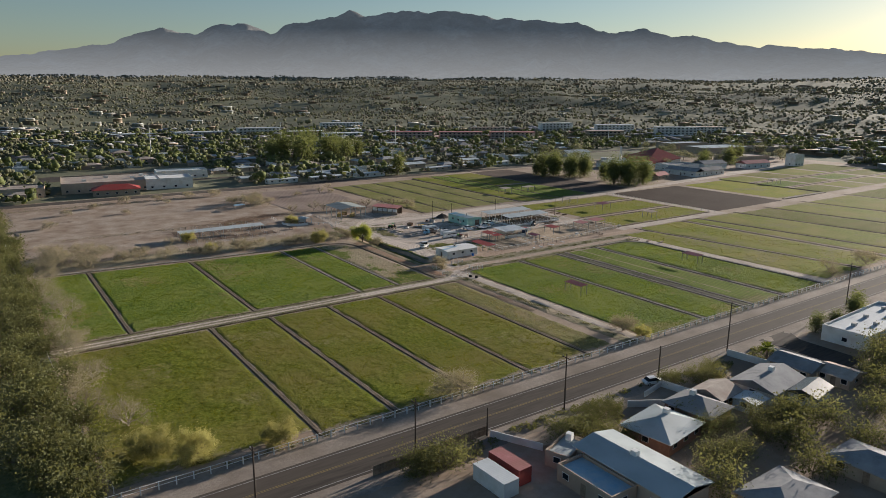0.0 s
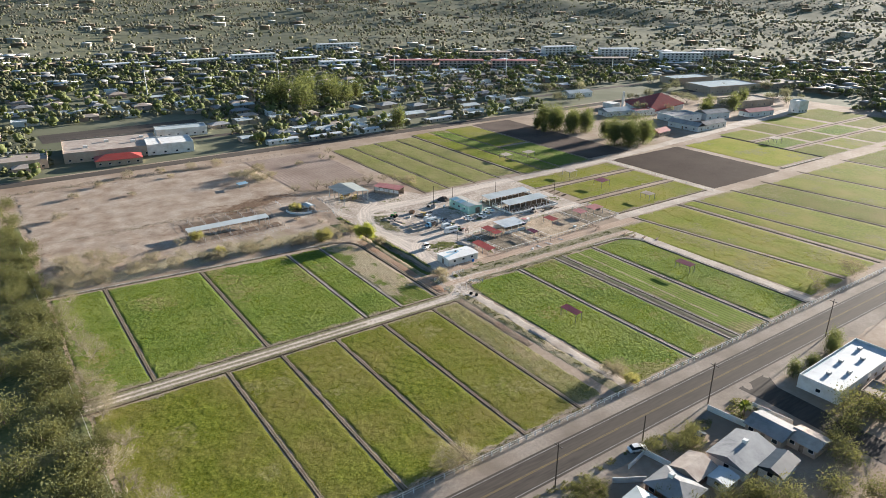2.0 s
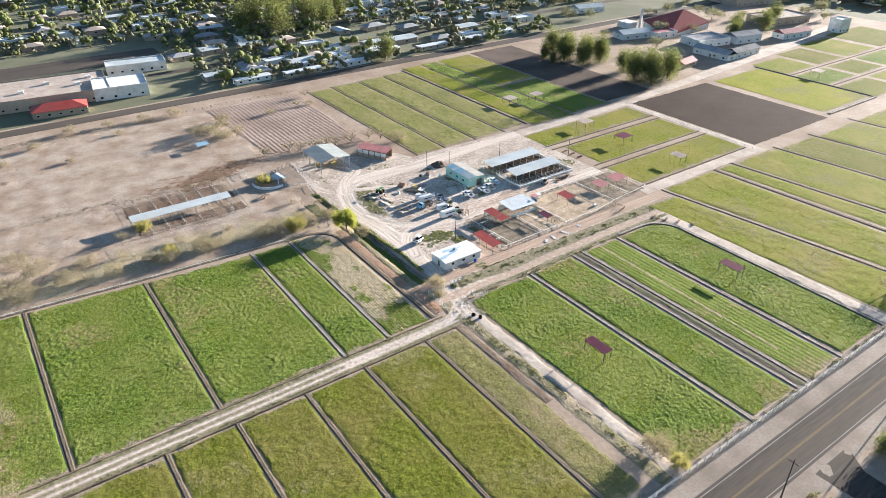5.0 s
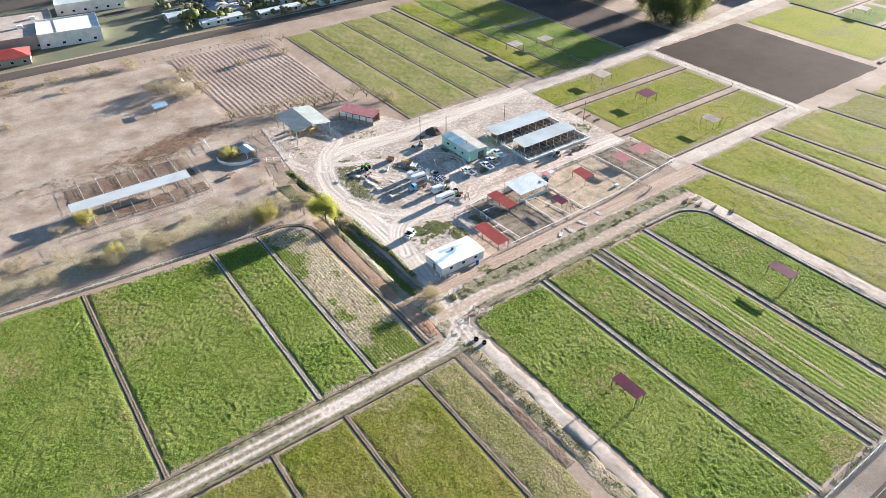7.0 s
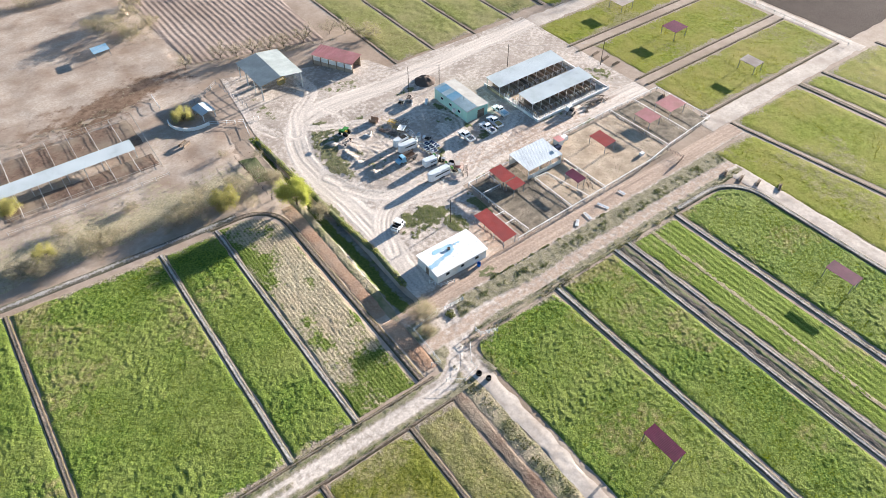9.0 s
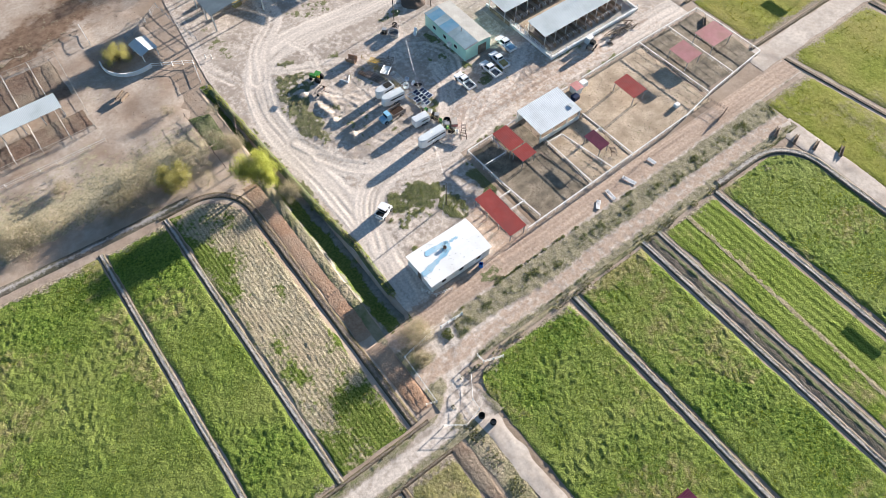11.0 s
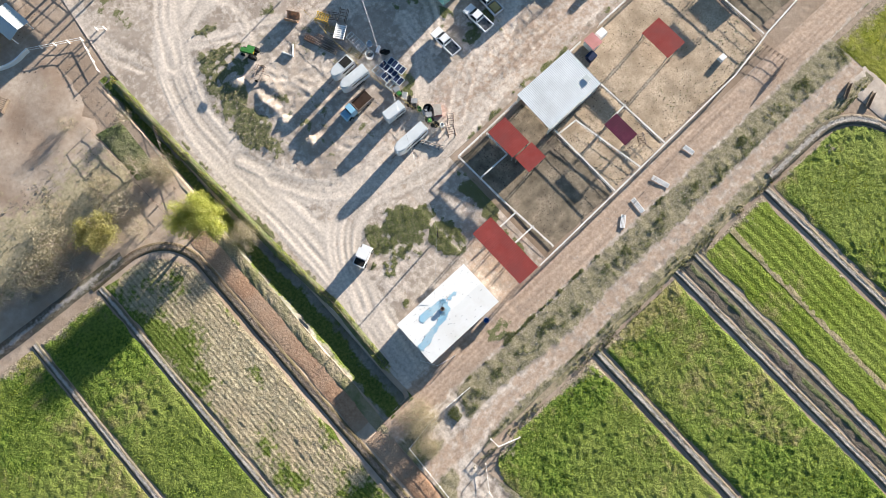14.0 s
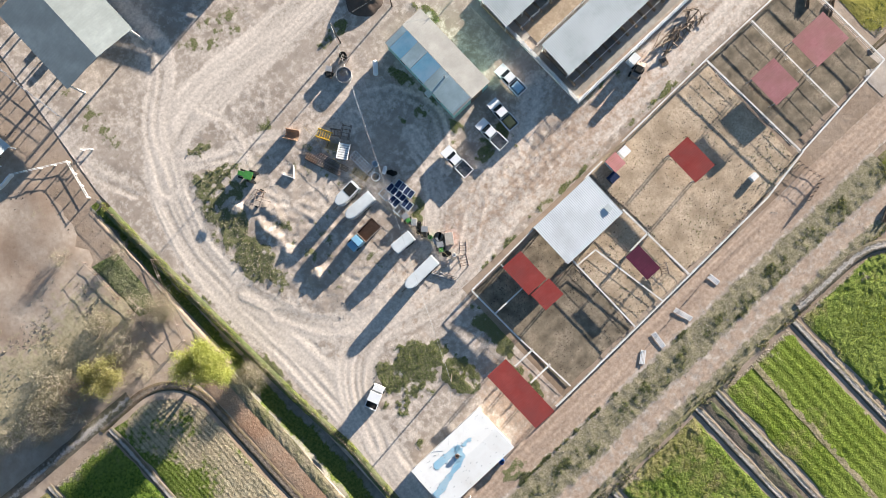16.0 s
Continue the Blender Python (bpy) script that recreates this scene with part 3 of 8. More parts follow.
# shaded paddocks, bare fields
for c, s in ((quad(231, 299, 249.5, 264.5), 41), (quad(237, 299, 223, 244.5), 42), (quad(235, 300, 199.5, 218.5), 43)):
    sheet("paddock", YELLOW, c, "sunlit yellow-green paddock with a shade roof", res=0.8, amp=0.1, size=1.2, seed=s)
sheet("bare_field", SOIL, quad(306, 366, 198, 267), "bare dark brown ploughed field", res=1.2, amp=0.03, size=1.5, seed=44)
sheet("hay_field", VIVID, quad(372, 415, 203, 267), "bright yellow-green field", res=1.2, amp=0.1, seed=45)
for i, (a, b) in enumerate(((418, 448), (452, 480), (484, 520), (526, 575))):
    for j, (p, q) in enumerate(((200, 222), (226, 246), (250, 274 + i * 5))):
        sheet("hay_field", (DULL, LUSH, YELLOW, DULL)[(i * 2 + j) % 4], quad(a, b, p, q), "distant yellow-green field strip", res=1.8, amp=0.15, size=2.0, seed=46 + i * 3 + j)
sheet("furrowed_field", FURROW, ((129, 311), (170, 300), (174, 380), (126, 381)), "bare pinkish field ploughed in straight furrows", res=0.36, amp=0.05, rows=(1.9, 0.09), seed=60)
for a, b, p, q, g, s in ((181, 193.6, 274, 378, PALE, 61), (195.2, 210.4, 274.5, 380, PALE, 62), (212, 226.8, 275, 381, PALE, 63), (228.4, 241.4, 276, 382, PALE, 64),
                         (244.5, 257, 272, 388, YELLOW, 65), (258.5, 270, 272, 389, LUSH, 66), (271.6, 296, 330, 390, YELLOW, 67), (271.6, 296, 274, 328, LUSH, 68)):
    sheet("pasture", g, quad(a, b, p, q), "green pasture strip with thin earth banks", res=0.8, amp=0.13, size=1.2, seed=s)
sheet("bare_field", BROWNSOIL, quad(298, 332, 277, 392), "bare dark brown field below the tree row", res=1.4, amp=0.06, seed=69)
def lot_maps(ob):
    """Brown trampled ground and straw over the bare lots."""
    c = np.empty(len(ob.data.vertices) * 3, np.float32)
    ob.data.vertices.foreach_get("co", c)
    x, y = c[0::3], c[1::3]
    brown = 1.1 * np.exp(-((x - 102) / 20) ** 2 - ((y - 303 - (x - 102) * 0.25) / 8) ** 2) + 0.9 * (fbm(x / 16, y / 9, 3, 72) - 0.55)
    straw = 0.75 * np.exp(-((y - 253 + 0.03 * x) / 9) ** 2) + 0.8 * (fbm(x / 9, y / 6, 3, 73) - 0.5)
    dressed(ob.data, brown=np.clip(brown, 0, 1), straw=np.clip(straw, 0, 1))


sheet("hedge_floor", DITCH, ((-70, 102), (11.0, 102), (10.5, 330), (-70, 330)), "weedy leaf-strewn ground under the western hedge", "ground", res=2.0, amp=0.25, size=3.0, z=0.02, wob=0.5, seed=89)
lot = sheet("dry_lot", DRYLOT, ((12, 300), (128, 300), (126, 378), (12, 380)), "wide bare sandy lot with drifting stains", "ground", res=1.4, amp=0.1, size=4, wob=2.0, seed=70)
lot_maps(lot)
lot = sheet("dry_lot", DRYLOT, ((14, 246), (120, 246), (126, 299), (13, 299)), "scuffed tan dirt with dry weeds", "ground", res=1.6, amp=0.16, size=2.5, wob=1.5, seed=71)
lot_maps(lot)
# yard and lanes
sheet("lane", TRACK, quad(128.4, 131.6, 100, 169), "pale sandy track beside the pasture", "lane", res=0.4, amp=0.05, size=0.9, wob=0.4, z=0.04, seed=78)
sheet("lane", TRACK, ((231, 264.6), (304, 266.2), (304, 271.5), (231, 271.4)), "dirt farm road", "lane", res=0.9, amp=0.05, size=1.2, wob=0.4, z=0.05, seed=79)
sheet("lane", TRACK, ((304.5, 266.6), (560, 290), (558, 303), (304.5, 271.8)), "dirt farm road towards the ranch buildings", "lane", res=1.6, amp=0.05, wob=0.5, z=0.05, seed=80)
sheet("lane", TRACK, quad(300.6, 305, 192, 266.4), "pale path along the bare field", "lane", res=0.8, amp=0.05, wob=0.3, z=0.045, seed=81)
sheet("lane", TRACK, quad(229.5, 305, 192.5, 198), "dirt lane between the paddocks and the fields", "lane", res=0.8, amp=0.06, wob=0.4, z=0.038, seed=82)
for p, q in ((245.2, 248.8), (219.2, 222.4)):
    sheet("lane", DIRT, quad(231, 301, p, q), "dirt strip between two paddocks", "lane", res=0.8, amp=0.06, wob=0.3, z=0.036, seed=83)
sheet("lane", TRACK, quad(218.6, 222.4, 101, 180, 217.5, 223), "sandy track beside the pasture", "lane", res=0.6, amp=0.06, wob=0.4, z=0.04, seed=84)
# road
sheet("shoulder", GRAVEL, quad(-500, 700, 95.0, 101.2), "grey gravel road shoulder under the rail fence", "road", res=2.2, amp=0.05, z=0.02, wob=0.3, seed=85)
sheet("shoulder", GRAVEL, quad(-500, 700, 81.2, 86.6), "sandy road shoulder", "road", res=2.2, amp=0.06, z=0.02, wob=0.8, seed=86)
setting("road", Shape().prism([(86.2, -0.2), (86.2, 0.05), (90.7, 0.12), (95.2, 0.05), (95.2, -0.2)], "x", -500, 700), ASPHALT, "worn two-lane asphalt road", "road")
for y, m, lab in ((90.55, YLINE, "yellow"), (90.85, YLINE, "yellow"), (86.85, WLINE, "white"), (94.5, WLINE, "white")):
    zz = 0.12 - abs(y - 90.7) * 0.0155 + 0.008
    setting("lane_line", Shape().box(-400, 600, y - 0.07, y + 0.07, zz - 0.05, zz), m, "worn " + lab + " painted line on the asphalt", "road line")
setting("street", Shape().box(-300, 900, 397, 406, -0.2, 0.05), ASPHALT, "asphalt street along the houses", "road")
setting("side_street", Shape().prism([(153, 84.5), (166, 84.5), (162, 79), (160.5, 30), (152.5, 30), (153.5, 78)], "z", -0.1, 0.045), ASPHALT, "dark asphalt side street", "road")
setting("school_parking", Shape().box(38, 140, 494, 522, -0.2, 0.06), ASPHALT, "dark asphalt parking lot behind the school", "road")
for i, (y, x0, x1) in enumerate(((455, 120, 560), (512, 150, 620), (572, 170, 640), (640, 120, 780))):
    setting("street", Shape().box(x0, x1, y, y + 7, -0.2, 0.045), ASPHALT, "asphalt street between houses", "road")


def yard_edge(y):
    return np.interp(y, (188, 198.7, 209.4, 216.3, 223.5, 244.5, 254.8, 264.8), (130.5, 130.7, 131.1, 130.4, 129.9, 128.9, 128.4, 128.2))


def bank(points, label, material=BANK, w=1.1, h=0.13, ditch=True, step=0.8, name="bank", seed=0):
    """A low earth bank along a line, with a small water channel along its crest."""
    pts = []
    for (a, b), (c, d) in zip(points, points[1:]):
        k = max(1, int(math.hypot(c - a, d - b) / step))
        pts += [(a + (c - a) * i / k, b + (d - b) * i / k) for i in range(k)]
    pts.append(points[-1])
    p = np.array(pts)
    t = np.gradient(p, axis=0)
    t /= np.linalg.norm(t, axis=1)[:, None] + 1e-9
    nrm = np.stack([-t[:, 1], t[:, 0]], 1)
    prof = [(-0.5, 0), (-0.42, 0.75), (-0.22, 1.0), (-0.08, 0.8), (0.06, 0.76), (0.22, 0.97), (0.42, 0.72), (0.5, 0)] if ditch else [(-0.5, 0), (-0.2, 0.9), (0, 1.0), (0.2, 0.9), (0.5, 0)]
    V = []
    for j, (o, z) in enumerate(prof):
        jit = 0.12 * (vnoise(p[:, 0] / 1.3 + j * 7, p[:, 1] / 1.3, seed) - 0.5)
        q = p + nrm * ((o + jit * 0.5) * w)[:, None]
        V.append(np.column_stack([q, 0.005 + z * h * (0.85 + 0.3 * vnoise(p[:, 0] / 1.7, p[:, 1] / 1.7 + j * 3, seed + 1))]))
    V = np.stack(V, 1)
    silt = np.array([[1.0 if abs(o) < 0.2 else 0.45 if abs(o) < 0.3 else 0.0 for o, _ in prof]]) * (0.55 + 0.6 * vnoise(p[:, 0] / 2.1, p[:, 1] / 2.1, seed + 4))[:, None]
    me = dressed(array_mesh(name, V.reshape(-1, 3), grid_faces(len(prof), len(p)), material, True), silt=np.clip(silt, 0, 1))
    return setting(name, me, material, label, "earth bank")


def arc(cx, cy, r, a0, a1, k=12):
    return [(cx + r * math.cos(radians(a0 + (a1 - a0) * i / k)), cy + r * math.sin(radians(a0 + (a1 - a0) * i / k))) for i in range(k + 1)]


WB = "brown earth bank with a dry water channel"
for i, u in enumerate((45.4, 61.0, 77.9, 94.1, 112.4)):
    bank([(u, 101.5), (u, 168)], WB, seed=i)
for i, (u, top) in enumerate(((28.2, 243), (59.7, 239), (92.0, 237), (105.2, 237))):
    bank([(u, 174.2), (u, top)], WB, BANKGREY if i > 1 else BANK, 1.15, seed=10 + i)
bank([(119.8, 175), (119.8, 228)] + arc(111, 229, 8.8, 0, 90) + [(104, 238)], "dark curved earth bank round the pasture corner", w=1.5, seed=20)
bank([(8, 246), (60, 241.5), (92, 239.5), (111, 238.6)], "dusty bank along the top of the pastures", BANKGREY, 2.2, 0.3, False, seed=21)
bank([(8, 174.0), (122, 174.0)], "low bank along the lane", BANK, 0.9, 0.25, False, seed=22)
bank([(8, 168.0), (122, 168.0)], "low bank along the lane", BANK, 0.9, 0.25, False, seed=23)
for i, u in enumerate((156.4, 194.9)):
    bank([(u, 101), (u + 0.2, 176.5)], "grey earth bank with a dry water channel", BANKGREY, 1.3, 0.15, seed=30 + i)
for i, u in enumerate((174.9, 178.9)):
    bank([(u, 101), (u, 177)], "grey earth bank beside a sunken farm lane", BANKGREY, 1.2, 0.15, seed=33 + i)
sheet("lane", BANKGREY, quad(175.8, 178.1, 101, 177), "dark sunken lane between two banks", "lane", res=0.5, amp=0.08, z=0.04, seed=87)
sheet("weedy_strip", DITCH, quad(176.7, 177.5, 101, 176.4), "green weeds down the middle of the lane", "ground", res=0.4, amp=0.1, z=0.09, seed=88)
bank([(217.4, 101.5), (217.4, 167)] + arc(208, 168, 9.4, 0, 90) + [(197, 177.6)], "grey curved bank round the pasture corner", BANKGREY, 1.8, 0.3, seed=36)
for i, (a, b, w) in enumerate(((247.8, 236.6, 1.6), (274, 269, 3.2), (289.4, 280.4, 2.0), (319.5, 310.5, 2.6), (347.5, 337.5, 2.0), (382, 372.5, 2.4), (427.5, 419, 2.2))):
    bank([(a, 104), (b, 192)], "dark bank and drain between mown fields", BANK, w * 0.6, 0.13, seed=40 + i)
for i, u in enumerate((180.2, 194.4, 211.2, 227.6, 257.8, 270.8, 297)):
    bank([(u, 273), (u, 380)], "thin earth bank between pasture strips", BANK, 0.6, 0.1, seed=50 + i, step=1.6)
bank([(242.9, 275), (242.9, 384)], "dark drain between pastures", BANK, 1.3, 0.2, seed=58, step=1.6)
bank([(372, 200.5), (416, 200.5)], "earth bank along a field", BANKGREY, 2.0, 0.4, seed=59, step=1.6)
for i, (a, b, c, d) in enumerate(((230, 248.9, 300, 248.9), (230, 245, 300, 245), (233, 222.7, 300, 222.7), (233, 219, 300, 219), (233, 198.7, 300, 198.7), (416.5, 200, 416.5, 270), (418, 224, 575, 224), (418, 248, 575, 248))):
    bank([(a, b), (c, d)], "low earth bank along a paddock", BANK, 1.0, 0.3, False, seed=70 + i, step=1.6)
bank([(float(yard_edge(v)) + 0.15, v) for v in range(197, 264, 3)], "weedy bank along the yard ditch", DITCH, 1.6, 0.3, False, seed=80)
bank([(140, 177.0), (222, 177.6)], "uneven bank along the pasture heads", WEEDY, 0.9, 0.12, False, seed=81)


def beside(points, x, y):
    """Signed distance from a smooth line through the points, and the way along it."""
    p = np.array(points, float)
    q = np.vstack([2 * p[0] - p[1], p, 2 * p[-1] - p[-2]])
    c = []
    for i in range(1, len(q) - 2):
        k = max(2, int(np.linalg.norm(q[i + 1] - q[i]) / 1.5))
        for t in np.arange(k) / k:
            c.append(0.5 * (2 * q[i] + (q[i + 1] - q[i - 1]) * t + (2 * q[i - 1] - 5 * q[i] + 4 * q[i + 1] - q[i + 2]) * t * t + (3 * q[i] - q[i - 1] - 3 * q[i + 1] + q[i + 2]) * t ** 3))
    best, side, way, s = np.full(x.shape, 1e9), np.zeros(x.shape), np.zeros(x.shape), 0.0
    for (ax, ay), (bx, by) in zip(c, c[1:]):
        n = math.hypot(bx - ax, by - ay)
        ux, uy = (bx - ax) / n, (by - ay) / n
        k = np.clip((x - ax) * ux + (y - ay) * uy, 0, n)
        d = np.hypot(x - ax - ux * k, y - ay - uy * k)
        hit = d < best
        best = np.where(hit, d, best)
        side = np.where(hit, np.sign((y - ay) * ux - (x - ax) * uy) * d, side)
        way = np.where(hit, s + k, way)
        s += n
    return side, way


# wheel ways: points, half width, how pale, streak depth
WAYS = (([(131.2, 186), (133.4, 197), (134.8, 212), (135.0, 226), (133.6, 240), (135, 252), (140, 262), (152, 265.8), (172, 265), (200, 266.5), (232, 268)], 3.6, 1.0, 1.0),
        ([(134, 206), (138.5, 216), (146, 220.2), (158, 217.6), (175, 219.8), (200, 220), (231, 219.5)], 3.2, 1.0, 1.0),
        ([(135, 238), (140, 227), (149, 220.5), (160, 219)], 2.2, 0.95, 1.0),
        ([(137, 232), (143, 224), (152, 222.5), (163, 224.5), (170, 232), (172, 240)], 1.8, 0.8, 0.9),
        ([(166, 219), (174, 224), (183, 226), (193, 232)], 2.2, 0.8, 0.8),
        ([(139, 262), (147, 257), (157, 252), (168, 246)], 1.7, 0.75, 0.9),
        ([(150, 265), (152, 258), (149, 250), (150, 243)], 1.5, 0.6, 0.8),
        ([(138, 259), (143, 268), (151, 276), (152, 290)], 2.6, 0.8, 0.9),
        ([(134, 262), (131, 272), (133, 290)], 1.8, 0.7, 0.8),
        ([(172, 231), (177, 238), (174, 246), (167, 249), (164, 244)], 1.2, 0.7, 0.9),
        ([(133.5, 192), (133.4, 186), (131.2, 179.5), (129.6, 174), (129.2, 168)], 2.3, 0.95, 0.8),
        ([(150, 180.4), (138, 181.0), (131.5, 178), (126, 173.4), (118, 171.2), (90, 171.0)], 1.5, 0.85, 0.8))
# weeds on the yard: x, y, half widths, turn, how thick
GROWTH = ((142.8, 211.4, 7.4, 5.0, -30, 0.92), (148.8, 211.6, 5.4, 3.4, -28, 1.35), (151.5, 206, 2.6, 4.4, 0, 1.2), (144.2, 257, 3.2, 7.6, -15, 1.15), (141.6, 250, 3.0, 6.4, 0, 1.1), (146.4, 253, 3.0, 5.4, 0, 0.85), (140.2, 242, 3.4, 8.4, 8, 1.0), (148, 238, 6.0, 8.0, 0, 0.42),
          (151, 230, 6.0, 6.0, 0, 0.36), (165, 226, 3.0, 8.0, 0, 0.6), (176.8, 241.5, 2.0, 7.5, 0, 1.0), (174.0, 239, 2.6, 5.0, 20, 0.6), (176.4, 235, 2.6, 3.0, 0, 0.9), (180.4, 227.2, 4.2, 3.8, 0, 1.2), (173.5, 258.8, 3.6, 1.4, 0, 0.9),
          (186.6, 251, 1.4, 4.5, 0, 0.6), (160.0, 207, 1.9, 6.0, 0, 1.1), (158.8, 198, 1.0, 4.5, 0, 0.9), (165.5, 215.6, 9.0, 1.0, 0, 0.9), (183, 216.2, 8.0, 1.0, 0, 0.95), (205, 216.4, 12, 0.9, 0, 0.8),
          (201, 223.2, 9, 1.1, 0, 0.75), (225.5, 231, 4.4, 6.0, 0, 0.8), (154, 254, 4.0, 5.0, 0, 0.45), (158, 246, 4.0, 6.0, 0, 0.42), (147.6, 189.0, 2.6, 2.0, 0, 0.9), (139.5, 202.2, 1.0, 1.0, 0, 0.9),
          (136.0, 275, 3.0, 8.0, 0, 0.5), (160, 272, 8, 3.5, -10, 0.45), (196, 240, 8, 3, 0, 0.3), (211, 243, 10, 10, 0, 0.3), (131.1, 222, 0.7, 30, 2.2, 0.9))
HEAPS = ((143.4, 249.0, 1.8, 1.5, 0.55, 0), (145.0, 242.6, 1.3, 3.6, 0.5, 8), (145.2, 238.2, 1.5, 1.3, 0.6, 0), (145.7, 232.4, 2.0, 1.9, 1.0, 0), (147.4, 244.6, 1.6, 3.4, 0.28, 20))


def farm_maps(x, y):
    """How much of each soil lies at a place of the farmyard, and how high the ground stands."""
    wide, fine = fbm(x / 5.0, y / 5.0, 3, 5), fbm(x / 1.1, y / 1.1, 3, 6)
    sand, streak = 0.4 + 0.6 * (wide - 0.5) + 0.15 * (fine - 0.5), 0.5 + 0.35 * (fine - 0.5)
    track, pale_ = np.zeros(x.shape), np.zeros(x.shape)
    for i, (pts, half, pale, deep) in enumerate(WAYS):
        d, s = beside(pts, x, y)
        d = d + 0.7 * (vnoise(s / 7.0, d / 3.0, 20 + i) - 0.5)
        k = 1 - smooth(half * 0.72, half * 1.3, np.abs(d) + 0.8 * (fine - 0.5))
        line = 0.6 * vnoise(d / 0.42, s / 10.0, 30 + i) + 0.4 * vnoise(d / 0.9 + 7, s / 16.0, 50 + i)
        sand = np.maximum(sand, pale * k * (0.62 + 0.5 * line))
        streak = streak * (1 - k * deep) + k * deep * np.clip(0.5 + 1.5 * (line - 0.5), 0, 1)
        track, pale_ = np.maximum(track, k), np.maximum(pale_, pale * k * (0.62 + 0.5 * line))
    red = 0.9 * smooth(186.6, 188.0, y + 0.8 * (fine - 0.5)) * (1 - smooth(191.4, 193.4, y)) + 0.75 * np.exp(-((x - 155.5) / 5.5) ** 2 - ((y - 198) / 7) ** 2)
    red = np.maximum(red, 0.55 * np.exp(-((x - 190) / 40) ** 2 - ((y - 221) / 7) ** 2) + 0.25 * (wide - 0.4))
    near = smooth(186.8, 188.2, y) * (1 - smooth(191.2, 192.8, y))
    rut = vnoise((y - 0.006 * x) / 0.34, x / 14.0, 61)
    streak = streak * (1 - near) + near * rut
    # lane and verge south of the pens
    low = 1 - smooth(186.4, 187.4, y + 0.9 * (fine - 0.5))
    mid = 180.2 + 0.006 * (x - 124) + 0.9 * (vnoise(x / 13.0, y * 0 + 2, 63) - 0.5)
    lane = 1 - smooth(1.0, 2.1, np.abs(y - mid) + 1.1 * (fine - 0.5))
    straw = low * (1 - lane) * 0.85
    sand = np.where(low > 0.5, 0.12 + 0.42 * lane * (0.5 + 0.6 * vnoise((y - mid) / 0.5, x / 7.0, 64)), sand)
    lower = 1 - smooth(173.6, 174.6, y)
    wheel = np.exp(-((np.abs(y - 171.0) - 0.95) / 0.55) ** 2) * lower * (1 - smooth(123, 127, x))
    sand = np.maximum(sand, low * np.maximum(0.75 * pale_, 0.8 * wheel * (0.6 + 0.6 * fine)))
    straw = straw * (1 - np.maximum(track, wheel))
    red = np.maximum(red * (1 - low), 0.62 * lane * low)
    weed = np.zeros(x.shape)
    for gx_, gy_, rx, ry, turn, thick in GROWTH:
        c, s = math.cos(radians(turn)), math.sin(radians(turn))
        u, w = ((x - gx_) * c + (y - gy_) * s) / rx, (-(x - gx_) * s + (y - gy_) * c) / ry
        weed = np.maximum(weed, thick * np.clip(1.35 - u * u - w * w, 0, 1))
    weed = weed * (1 - 0.75 * track)
    bands = 0.72 * np.exp(-((y - 184.4 - 0.004 * (x - 150)) / 1.6) ** 2) + 0.9 * np.exp(-((y - 187.0) / 0.5) ** 2) * smooth(0.4, 0.6, vnoise(x / 11.0, y * 0, 65)) + 0.6 * np.exp(-((y - 178.2) / 0.5) ** 2) + 0.4 * np.exp(-((y - 182.8) / 0.6) ** 2)
    bands = bands + lower * (0.9 * np.exp(-((y - 173.2) / 0.5) ** 2) + 0.25 * np.exp(-((y - 171.0) / 0.35) ** 2) + 0.9 * np.exp(-((y - 168.7) / 0.4) ** 2)) * (1 - smooth(118, 126, x))
    weed = np.maximum(weed, low * bands * (1 - 0.8 * track))
    weed = np.maximum(weed, 0.9 * np.exp(-((y - 187.1) / 0.45) ** 2) * smooth(143, 147, x) * (1 - smooth(166, 170, x)))
    weed = smooth(0.3, 1.0, 0.85 * weed + (1.5 * (fbm(x / 2.2, y / 2.2, 4, 8) - 0.5) + 0.9 * (vnoise(x / 0.7, y / 0.7, 16) - 0.5)) * (1 - 0.55 * low)) * np.clip(weed * 2.2, 0, 1)
    h = 0.03 + 0.05 * fine * (1 - 0.7 * track) + 0.07 * (streak - 0.3) * np.maximum(np.maximum(track, near), 0.15) + 0.06 * weed * fbm(x / 0.5, y / 0.5, 2, 9) + 0.16 * straw * fbm(x / 0.7, y / 0.7, 2, 10)
    rough = np.exp(-((x - 149) / 8) ** 2 - ((y - 237) / 12) ** 2)
    h = h + 0.3 * rough * fbm(x / 0.8 + 0.4 * y, y / 0.8, 3, 11)
    churned = np.exp(-((x - 181) / 17) ** 2 - ((y - 222.5) / 5) ** 2) + 0.8 * np.exp(-((x - 152) / 5) ** 2 - ((y - 225) / 7) ** 2)
    crumbs = 1 - np.abs(2 * fbm((x + 0.8 * y) / 2.2, (y - 0.8 * x) / 0.6, 3, 77) - 1)
    h = h + 0.05 * churned * smooth(0.62, 0.98, crumbs) + 0.03 * churned * fine
    for hx_, hy_, rx, ry, up, turn in HEAPS:
        c, s = math.cos(radians(turn)), math.sin(radians(turn))
        u, w = ((x - hx_) * c + (y - hy_) * s) / rx, (-(x - hx_) * s + (y - hy_) * c) / ry
        r = np.sqrt(u * u + w * w) * (0.75 + 0.6 * vnoise(x / 1.1, y / 1.1, 12))
        k = 1 - smooth(0.1, 1.05, r)
        h = h + 0.75 * up * k * (0.6 + 0.8 * fbm(x / 0.6, y / 0.6, 2, 13))
        sand = np.maximum(sand, 0.4 * smooth(0.15, 0.5, k))
        weed = weed * (1 - k)
    pens = smooth(151.4, 152.0, x) * smooth(192.6, 193.4, y) * (1 - smooth(214.6, 215.2, y))
